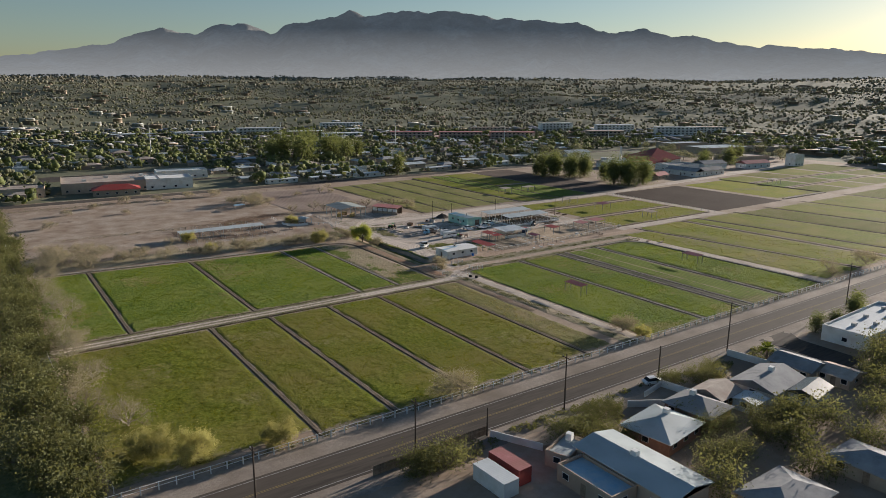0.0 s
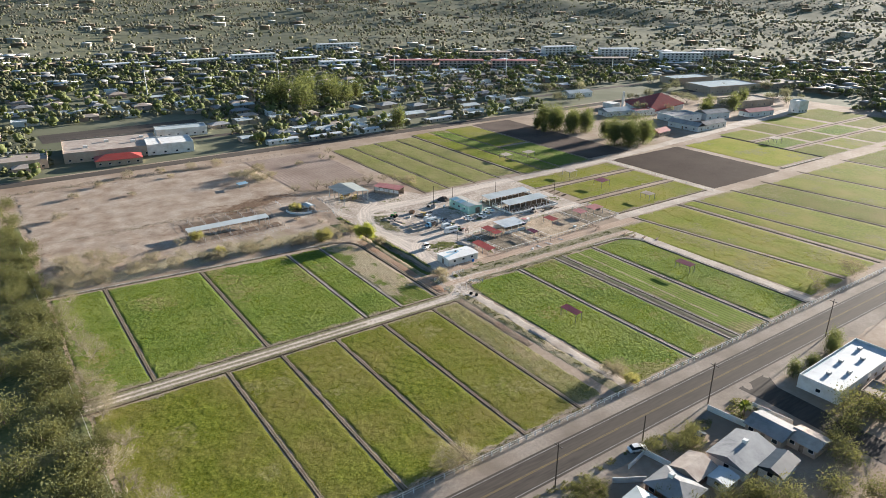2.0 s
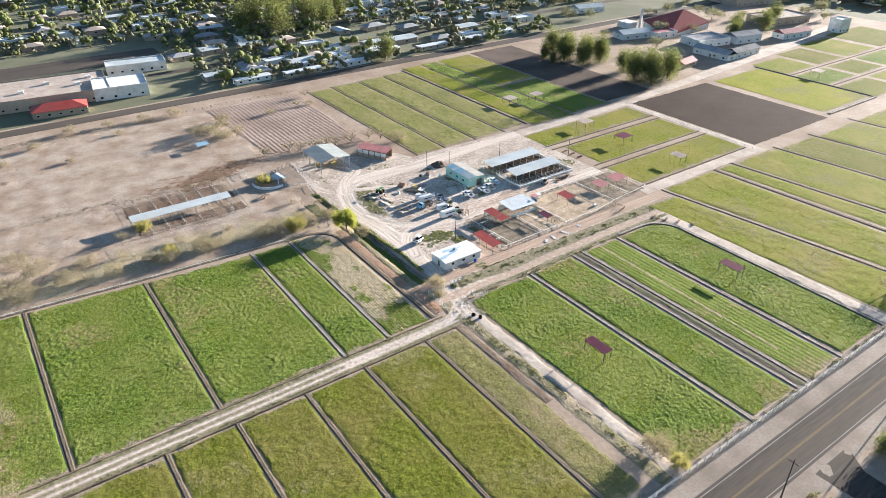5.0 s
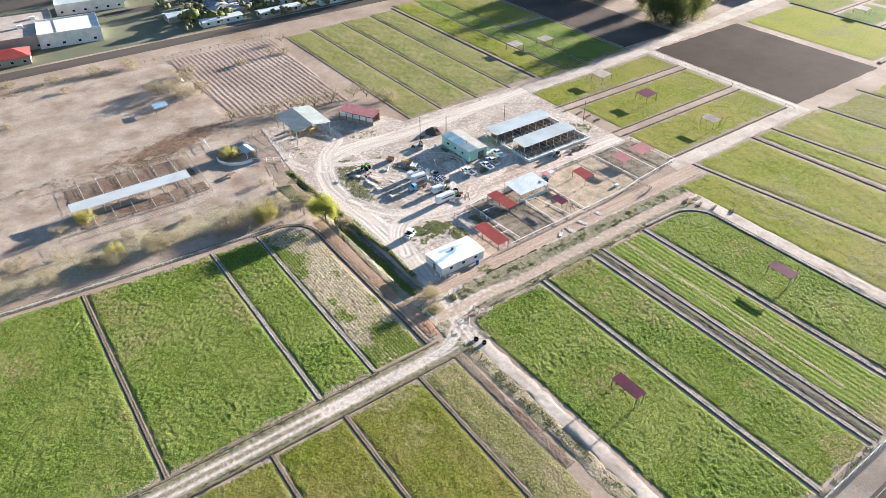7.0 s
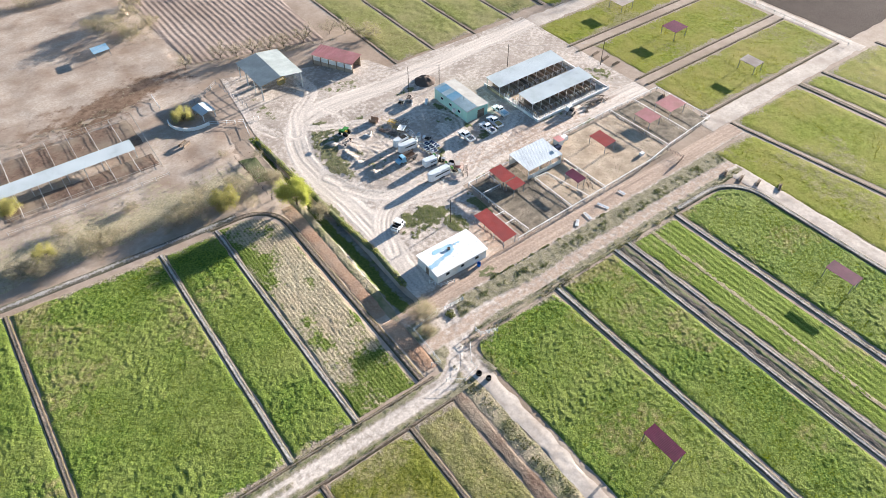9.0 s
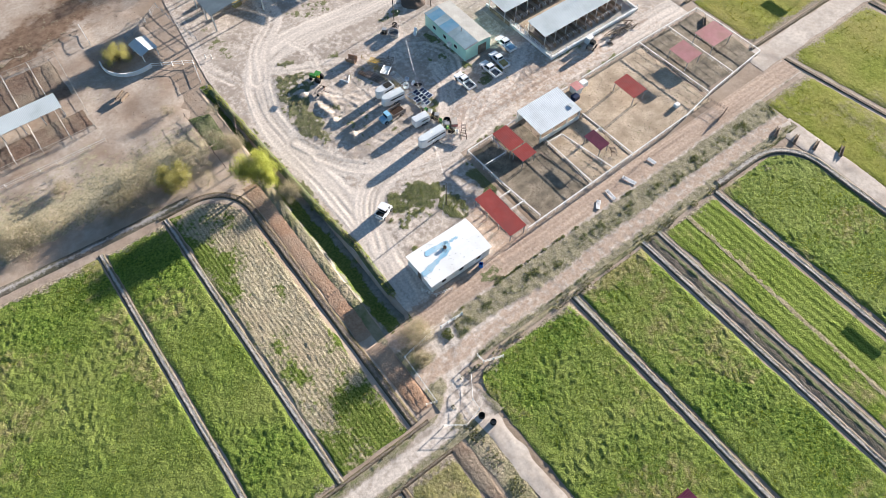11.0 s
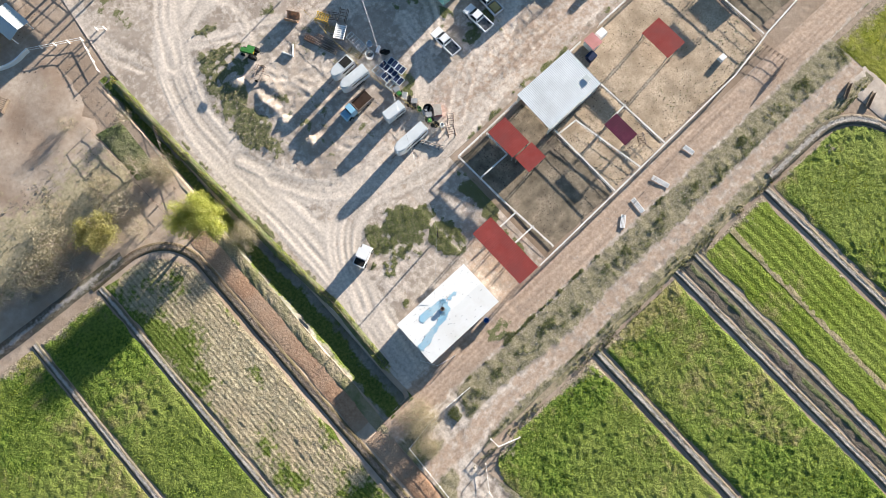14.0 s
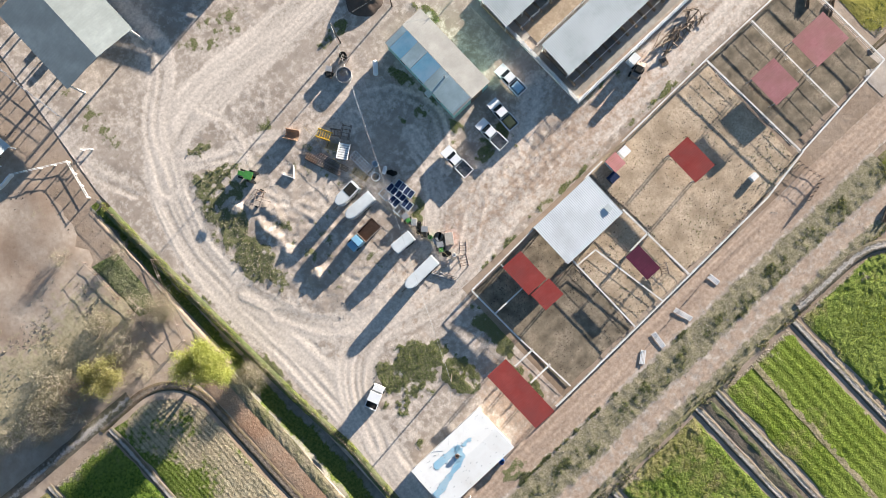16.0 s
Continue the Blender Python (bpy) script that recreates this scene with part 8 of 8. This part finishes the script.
def sedan(m, label, paint, name="car"):
    """A small car, nose towards +x."""
    c = thing(name, m, label, "car", "parked cars")
    part("body", Shape().prism([(-2.2, 0.4), (2.2, 0.4), (2.25, 0.7), (1.2, 0.98), (-1.9, 1.02), (-2.25, 0.8)], "y", -0.88, 0.88), paint, c)
    part("cabin", Shape().add([(-1.8, -0.84, 1.0), (1.15, -0.84, 0.98), (1.15, 0.84, 0.98), (-1.8, 0.84, 1.0), (-1.3, -0.66, 1.58), (0.35, -0.66, 1.56), (0.35, 0.66, 1.56), (-1.3, 0.66, 1.58)],
                              [(0, 1, 5, 4), (1, 2, 6, 5), (2, 3, 7, 6), (3, 0, 4, 7), (4, 5, 6, 7)]), GLASS, c, "dark window band")
    part("roof", Shape().box(-1.32, 0.37, -0.67, 0.67, 1.575, 1.62), paint, c)
    wheels(c, (-1.35, 1.35), 0.78, 0.33, 0.22)
    return c


sedan(pose(111.2, 82.7, 0, 0, 0, -20), "white hatchback parked beside the road", CARW)
pickup(pose(58.8, 69.0 - 6, 0, 0, 0, 80), "white pickup in a dirt yard", CARW)
sedan(pose(54.5, 65.0, 0, 0, 0, 85), "grey car in a dirt yard", CARG)
sedan(pose(126.5, 77.5, 0, 0, 0, 10), "dark car parked behind a low wall", CARG)
sedan(pose(121.0, 59.5, 0, 0, 0, 60), "dark car behind a house", CARG)

# school and other large buildings by the street
sc = house(pose(70, 449, 0, 0, 0, -6), 52, 38, 5.6, ROOFTAN, STUCCO, "large beige flat-roofed school building", "flat", "school_building", panes=9)
for x, y in ((-14, -6), (-2, 5), (12, -3), (18, 8)):
    part("roof_unit", Shape().box(x - 1.2, x + 1.2, y - 1, y + 1, 5.2, 6.6), WALLW, sc, "white roof unit")
house(pose(68, 419, 0, 0, 0, -8), 24, 12, 3.6, ROOFR, STUCCO, "school wing with a red hip roof", "hip", "school_wing", rise=2.2, panes=5)
house(pose(100, 436, 0, 0, 0, -8), 26, 22, 6.0, WALLW, WALLW, "white flat-roofed school hall", "flat", "school_hall", panes=4)
house(pose(118, 476, 0, 0, 0, -8), 32, 14, 5.0, ROOFG, WALLW, "pale school building with dark roof panels", "flat", "school_hall", panes=6)
house(pose(22, 440, 0, 0, 0, -6), 26, 20, 5.0, ROOFTAN, STUCCO, "beige flat-roofed school block", "flat", "school_wing", panes=5)
ch = thing("church", pose(431, 344, 0), "church with a big red sloping roof and a white spire", "church")
SKEW = ((2, 2, 1.5), (9, 31, 6.0), (37.6, 19.2, 12.0), (48, 3, 5.0))
part("roof", Shape().add([p for p in SKEW] + [(x, y, z - 0.5) for x, y, z in SKEW], [(0, 2, 1), (0, 3, 2), (4, 5, 6), (4, 6, 7), (0, 1, 5, 4), (1, 2, 6, 5), (2, 3, 7, 6), (3, 0, 4, 7)]), ROOFR, ch, "big red tent-shaped roof")
for i in range(4):
    (x0, y0, z0), (x1, y1, z1) = SKEW[i], SKEW[(i + 1) % 4]
    d_ = Vector((y1 - y0, x0 - x1)).normalized() * 0.25
    part("wall", Shape().add([(x0 + k * d_.x + (26 - x0) * 0.03, y0 + k * d_.y + (13 - y0) * 0.03, z) for k in (0, 1) for z in (0, z0 - 0.4)] + [(x1 + k * d_.x + (26 - x1) * 0.03, y1 + k * d_.y + (13 - y1) * 0.03, z) for k in (0, 1) for z in (0, z1 - 0.4)],
                             [(0, 4, 5, 1), (2, 3, 7, 6), (1, 5, 7, 3), (0, 1, 3, 2), (4, 6, 7, 5)]), WALLW, ch, "white wall")
part("spire", Shape().box(9.5, 11.3, 33, 34.8, 0, 13.3, 0.3), WALLW, ch, "white spire")
part("porch", Shape().box(0, 9, 35.5, 46, 0, 4.0), WALLW, ch, "white front porch")
for x, y, a, L, W, H, rf, wl, kd, lab in ((417.5, 299, 90, 25, 8, 4.0, ROOFGREY, WALLW, "gable", "white hacienda wing with a dark tile roof"), (434, 290.5, 0, 24, 8, 4.0, ROOFGREY, WALLW, "gable", "white hacienda wing with a brown tile roof"), (384, 295, 8, 14, 7, 3.2, ROOFPINK, STUCCO, "gable", "open field shed with a faded red roof"), (440, 322, -12, 26, 18, 4.5, ROOFGREY, WALLW, "flat", "white ranch hall with a grey flat roof"),
                                          (466, 312, -12, 22, 12, 5, ROOFGREY, WALLW, "gable", "white ranch house with a dark roof"), (414, 362, -12, 22, 12, 4, ROOFG, WALLW, "gable", "pale metal shed near the church"), (432, 352, -12, 18, 12, 4, ROOFPINK, WALLW, "flat", "low white building with a red front"),
                                          (540, 332, -12, 40, 22, 5, ROOFTAN, STUCCO, "flat", "wide pale-roofed hall with plain walls"), (595, 392, -12, 60, 34, 6, ROOFG, STUCCO, "flat", "wide pale-roofed store with plain walls"),
                                          (505, 300, -10, 26, 10, 4, ROOFPINK, WALLW, "gable", "white row house with a red roof"), (545, 289, -10, 10, 9, 9, WALLW, WALLW, "flat", "white square tower house"), (660, 372, -12, 50, 24, 5, ROOFTAN, STUCCO, "flat", "pale commercial hall with plain walls"),
                                          (452, 440, -12, 24, 12, 4, ROOFG, WALLW, "gable", "pale hall beyond the church with plain walls"), (606, 440, -12, 48, 22, 6, ROOFG, STUCCO, "flat", "wide flat store building with plain walls")):
    house(pose(x, y, 0, 0, 0, a), L, W, H, rf, wl, lab, kd, panes=max(3, L // 6), rise=1.8)
for i, (x, y, L) in enumerate(((193, 411.5, 22), (226, 412.0, 22), (286, 416.5, 22), (164, 414.5, 20), (256, 424, 18), (208, 424, 18), (318, 418, 18), (346, 421, 20))):
    house(pose(x, y, 0, 0, 0, 2), L, 5.5, 2.7, ROOFW, WALLW if i % 2 else STUCCO, "long mobile home with a white roof", rise=0.5, over=0.4, name="mobile_home", group="mobile homes", panes=4)

# town houses: four kinds, copied along the streets
protos = [house(pose(150, 432, 0), 14, 9, 2.8, ROOFG, STUCCO, "tan house with a pale low roof", rise=0.8, group="town houses", panes=1),
          house(pose(170, 436, 0, 0, 0, 90), 13, 8.5, 2.8, ROOFGREY, STUCCO, "tan house with a grey hip roof", "hip", rise=1.3, group="town houses", panes=1),
          house(pose(190, 440, 0), 16, 8, 3.0, ROOFW, WALLW, "white flat-roofed stucco town house", "flat", group="town houses", panes=1),
          house(pose(212, 438, 0), 12, 9, 3.0, ROOFTAN, PINKST, "pink stucco house with a tan roof", "hip", rise=1.2, group="town houses", panes=1)]
rr = random.Random(33)
for row, y in enumerate((428, 444, 467, 486, 501, 524, 546, 562, 584, 606, 628, 655, 676)):
    x = -40 + rr.uniform(0, 12)
    while x < 430 + (y - 420) * 0.6:
        x += rr.uniform(19, 30)
        if (30 < x < 146 and y < 548) or (195 < x < 285 and 500 < y < 556) or (x > 395 and y < 470) or rr.random() < 0.22:
            continue
        copy_thing(protos[rr.randrange(4)], pose(x, y + rr.uniform(-3, 3), 0, 0, 0, rr.choice((0, 0, 90, 180)) + rr.uniform(-6, 6)) @ Matrix.Scale(rr.uniform(0.85, 1.2), 4))


def apartment(m, L, W, floors, wall, label, roof=ROOFTAN):
    """A long block with a row of windows on every storey."""
    h = floors * 3.0
    b = thing("apartment_block", m, label, "apartment building", "apartment blocks")
    part("wall", Shape().box(-L / 2, L / 2, -W / 2, W / 2, -6, h), wall, b)
    part("roof", Shape().box(-L / 2 - 0.6, L / 2 + 0.6, -W / 2 - 0.6, W / 2 + 0.6, h, h + 0.5), roof, b)
    for f in range(floors):
        for i in range(int(L / 5)):
            x = -L / 2 + 2.5 + 5 * i
            part("window", Shape().box(x - 1.1, x + 1.1, -W / 2 - 0.06, -W / 2, f * 3 + 0.9, f * 3 + 2.3), GLASS, b)
        part("balcony", Shape().box(-L / 2, L / 2, -W / 2 - 1.2, -W / 2 - 0.05, f * 3 - 0.1, f * 3 + 0.08), WALLW, b)
    return b


for x, y, a, L, fl, wl, rf in ((432, 684, -30, 48, 3, PINKST, ROOFPINK), (480, 652, -32, 50, 3, PINKST, ROOFPINK), (530, 618, -34, 52, 3, PINKST, ROOFPINK), (650, 670, -20, 44, 4, WALLW, ROOFW), (705, 618, -30, 50, 4, WALLW, ROOFW), (735, 545, -35, 50, 4, WALLW, ROOFW),
                               (232, 836, -4, 56, 2, WALLW, ROOFW), (300, 826, -6, 50, 3, WALLW, ROOFW), (345, 790, -10, 40, 2, PINKST, ROOFW), (372, 742, -12, 48, 2, WALLW, ROOFW), (640, 575, -30, 44, 3, STUCCO, ROOFTAN), (160, 850, 0, 44, 2, STUCCO, ROOFW),
                               (560, 700, -25, 50, 3, STUCCO, ROOFTAN), (820, 560, -35, 50, 3, WALLW, ROOFTAN), (450, 900, -10, 60, 2, WALLW, ROOFW)):
    apartment(pose(x, y, max(0.0, float(land(np.array(float(x)), np.array(float(y))))), 0, 0, a), L, 13, fl, wl, "pale apartment block with rows of windows" if wl is not PINKST else "reddish three-storey apartment block", rf)
for x, y in ((135, 640), (255, 640), (360, 600), (470, 560), (585, 520), (690, 470)):
    lp = thing("light_mast", pose(x, y, 0), "tall pale steel light mast", "light mast", "light masts")
    part("shaft", Shape().tube((0, 0, -0.5), (0, 0, 26), 0.42, 0.22, 8), WALLW, lp)
    part("lamp_bar", Shape().box(-1.4, 1.4, -0.15, 0.15, 25.6, 26.0), PIPEG, lp)


# ---------------------------------------------------------------- the far town: houses and trees past counting
def scatter(gen, count, r0, r1, a0, a1):
    """Places spread evenly over a ring sector as seen from the start of the flight."""
    r = np.sqrt(gen.uniform(r0 * r0, r1 * r1, count))
    a = np.radians(gen.uniform(a0, a1, count))
    return r * np.cos(a), r * np.sin(a)


def clear_of_farm(x, y):
    return ~(((x > -12) & (x < 580) & (y > 60) & (y < 408)) | ((x > 36) & (x < 146) & (y < 545) & (y > 400)) | ((x > 395) & (x < 640) & (y > 270) & (y < 470)))


def far_trees(name, label, count, r0, r1, leaf, cards, lo, hi, seed, a0=8, a1=100, lobes=3):
    gen = np.random.default_rng(seed)
    x, y = scatter(gen, count, r0, r1, a0, a1)
    ok = clear_of_farm(x, y) & (vnoise(x / 90, y / 90, seed) > 0.25)
    x, y = x[ok], y[ok]
    n = len(x)
    z = land(x, y)
    s = gen.uniform(lo, hi, n)
    # uneven lobes of foliage, then leaf bunches round them
    phi = (1 + 5 ** 0.5) / 2
    ico = np.array([(-1, phi, 0), (1, phi, 0), (-1, -phi, 0), (1, -phi, 0), (0, -1, phi), (0, 1, phi), (0, -1, -phi), (0, 1, -phi), (phi, 0, -1), (phi, 0, 1), (-phi, 0, -1), (-phi, 0, 1)]) / 1.9
    faces = np.array([(0, 11, 5), (0, 5, 1), (0, 1, 7), (0, 7, 10), (0, 10, 11), (1, 5, 9), (5, 11, 4), (11, 10, 2), (10, 7, 6), (7, 1, 8), (3, 9, 4), (3, 4, 2), (3, 2, 6), (3, 6, 8), (3, 8, 9), (4, 9, 5), (2, 4, 11), (6, 2, 10), (8, 6, 7), (9, 8, 1)])
    hub = np.stack([x, y, z + s * 0.5], 1)[:, None] + gen.normal(0, 1, (n, lobes, 3)) * np.array([0.26, 0.26, 0.13]) * s[:, None, None] * (lobes > 1)
    size = s[:, None, None, None] * gen.uniform(0.2, 0.36, (n, lobes, 1, 1)) * (1.25 if lobes == 1 else 1.0)
    B = hub[:, :, None] + ico[None, None] * size * np.array([1, 1, 0.85]) * gen.uniform(0.6, 1.3, (n, lobes, 12, 1))
    F = (np.arange(n * lobes)[:, None, None] * 12 + faces[None]).reshape(-1, 3)
    pick = gen.integers(0, lobes, (n, cards))
    u = gen.normal(0, 1, (n, cards, 3))
    u /= np.linalg.norm(u, axis=2)[:, :, None]
    c = np.take_along_axis(hub, pick[:, :, None], 1) + u * (s * 0.3)[:, None, None] * gen.uniform(0.8, 1.35, (n, cards, 1)) * np.array([1, 1, 0.85])
    a = gen.normal(0, 1, (n, cards, 3))
    a /= np.linalg.norm(a, axis=2)[:, :, None]
    b = np.cross(a, gen.normal(0, 1, (n, cards, 3)))
    b /= np.linalg.norm(b, axis=2)[:, :, None]
    k = s[:, None, None] * gen.uniform(0.05, 0.12, (n, cards, 1)) * (1.5 if lobes == 1 else 1.0)
    C = np.stack([c - a * k, c - b * k * 0.8, c + a * k, c + b * k * 0.8], 2).reshape(-1, 3)
    q = np.arange(len(C)).reshape(-1, 4)
    F = np.concatenate([F, np.concatenate([q[:, [0, 1, 2]], q[:, [0, 2, 3]]]) + len(B.reshape(-1, 3))])
    V = np.concatenate([B.reshape(-1, 3), C])
    setting(name, array_mesh(name, V, F, leaf, True), leaf, label, "trees", "stuff")


def far_houses(name, label, count, r0, r1, material, seed, lo=9, hi=20, a0=8, a1=100, h0=3.0, h1=4.5, flat=True):
    gen = np.random.default_rng(seed)
    x, y = scatter(gen, count, r0, r1, a0, a1)
    ok = clear_of_farm(x, y) & ~((y < 690) & (x < 480) & (y > 400)) & (vnoise(x / 130, y / 130, seed + 2) > 0.32)
    x, y = x[ok], y[ok]
    n = len(x)
    z = land(x, y)
    L, W, H = gen.uniform(lo, hi, n) / 2, gen.uniform(lo * 0.6, hi * 0.6, n) / 2, gen.uniform(h0, h1, n)
    t = np.radians(gen.choice([-20, 70, -35, 55], n) + gen.uniform(-12, 12, n))
    c, s = np.cos(t), np.sin(t)
    V = []
    for zz, e in ((-4.0, 1.0), (1.0, 1.0), (1.0, 1.03 if flat else 1.06), (1.08, 1.02) if flat else (1.3, 0.5)):
        for px, py in ((-1, -1), (1, -1), (1, 1), (-1, 1)):
            u, w = px * L * (1 if e > 0.9 else 0.75) * (e if e > 0.9 else 1), py * W * e
            V.append(np.stack([x + u * c - w * s, y + u * s + w * c, z + np.where(zz < 0, zz, H * zz)], 1))
    V = np.stack(V, 1).reshape(-1, 3)
    q = []
    for j in range(3):
        q += [(j * 4 + i, j * 4 + (i + 1) % 4, j * 4 + 4 + (i + 1) % 4, j * 4 + 4 + i) for i in range(4)]
    q = np.array(q + [(12, 13, 14, 15)])
    Q = (np.arange(n)[:, None, None] * 16 + q[None]).reshape(-1, 4)
    setting(name, array_mesh(name, V, Q, material), material, label, "houses", "stuff")


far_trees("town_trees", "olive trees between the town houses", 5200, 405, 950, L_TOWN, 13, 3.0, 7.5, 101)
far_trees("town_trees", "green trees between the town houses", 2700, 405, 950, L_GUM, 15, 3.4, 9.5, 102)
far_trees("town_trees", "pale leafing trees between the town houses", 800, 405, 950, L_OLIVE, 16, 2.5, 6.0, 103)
# The far trees' paler leaf colour stands in for haze over the slopes.
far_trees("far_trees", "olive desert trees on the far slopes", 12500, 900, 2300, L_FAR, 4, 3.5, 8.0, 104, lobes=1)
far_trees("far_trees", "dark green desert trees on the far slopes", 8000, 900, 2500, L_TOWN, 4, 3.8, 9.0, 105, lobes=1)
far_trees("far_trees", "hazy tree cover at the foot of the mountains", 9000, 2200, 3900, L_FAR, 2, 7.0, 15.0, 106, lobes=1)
far_houses("town_houses", "pale-roofed town houses", 300, 470, 1000, ROOFW, 111)
far_houses("town_houses", "tan town houses", 420, 470, 1000, STUCCO, 112)
far_houses("town_houses", "grey-roofed town houses", 420, 470, 1000, ROOFGREY, 113, flat=False)
far_houses("far_houses", "scattered white houses on the far slopes", 200, 950, 2600, WALLW, 114, 10, 24, h0=3.5, h1=6)
far_houses("far_houses", "scattered tan houses on the far slopes", 480, 950, 2800, STUCCO, 115, 10, 24, h0=3.5, h1=6)


# ---------------------------------------------------------------- mountains
def mountains():
    """A rugged range beyond the town: a sum of broad peaks, broken by ridged noise."""
    az = np.linspace(-80, 80, 800)
    d = np.linspace(3650, 4850, 60)
    A, D = np.meshgrid(az, d)
    crest = np.interp(A, (-80, -40, -32, -25, -21.6, -19.3, -17.8, -15.5, -13.9, -12.1, -8.8, -7.4, -6.4, -3.7, 0.8, 4.4, 7.8, 10.8, 13.5, 15.8, 17.7, 19.1, 22, 35, 80),
                      (180, 195, 209, 300, 390, 356, 412, 428, 372, 432, 478, 532, 488, 512, 516, 480, 458, 436, 388, 408, 356, 376, 310, 240, 200))
    crest = crest + 20 * (fbm(A / 1.1, A * 0, 5, 43) - 0.5)
    t = radians(55) - np.radians(A)
    x, y = D * np.cos(t), D * np.sin(t)
    s = np.clip((D - 3650) / 800, 0, 1)
    ridge = 1 - np.abs(2 * fbm(A / 4.0, D / 500.0, 5, 31) - 1)
    spur = 1 - np.abs(2 * fbm(A / 1.3, D / 1200.0, 4, 37) - 1)
    carve = (1 - 0.98 * s)
    z = 60 + (crest - 60) * (s ** 1.1) * (1 - 0.6 * carve * (1 - ridge) - 0.5 * carve * (1 - spur)) + 34 * (fbm(A / 0.7, D / 160, 5, 41) - 0.5) * s
    z = np.where(D > 4500, z - (D - 4500) * 0.9, z)
    V = np.stack([x, y, z - 25 * (1 - np.clip(s * 4, 0, 1))], 2).reshape(-1, 3)
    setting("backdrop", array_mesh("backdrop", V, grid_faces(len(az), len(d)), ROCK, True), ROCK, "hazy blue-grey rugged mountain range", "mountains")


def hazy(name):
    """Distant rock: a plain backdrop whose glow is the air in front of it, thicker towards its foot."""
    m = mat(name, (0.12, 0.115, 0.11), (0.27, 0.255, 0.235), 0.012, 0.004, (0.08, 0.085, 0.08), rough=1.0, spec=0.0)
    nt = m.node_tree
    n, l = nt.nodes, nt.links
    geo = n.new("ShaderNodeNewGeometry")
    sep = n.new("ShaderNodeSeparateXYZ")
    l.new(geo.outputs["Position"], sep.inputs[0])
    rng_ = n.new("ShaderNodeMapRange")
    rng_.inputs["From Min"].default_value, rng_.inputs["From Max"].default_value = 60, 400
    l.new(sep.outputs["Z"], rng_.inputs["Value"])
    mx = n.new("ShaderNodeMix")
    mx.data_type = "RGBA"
    # Emission paints the haze: bright grey at the foot, dark blue-grey at the crest.
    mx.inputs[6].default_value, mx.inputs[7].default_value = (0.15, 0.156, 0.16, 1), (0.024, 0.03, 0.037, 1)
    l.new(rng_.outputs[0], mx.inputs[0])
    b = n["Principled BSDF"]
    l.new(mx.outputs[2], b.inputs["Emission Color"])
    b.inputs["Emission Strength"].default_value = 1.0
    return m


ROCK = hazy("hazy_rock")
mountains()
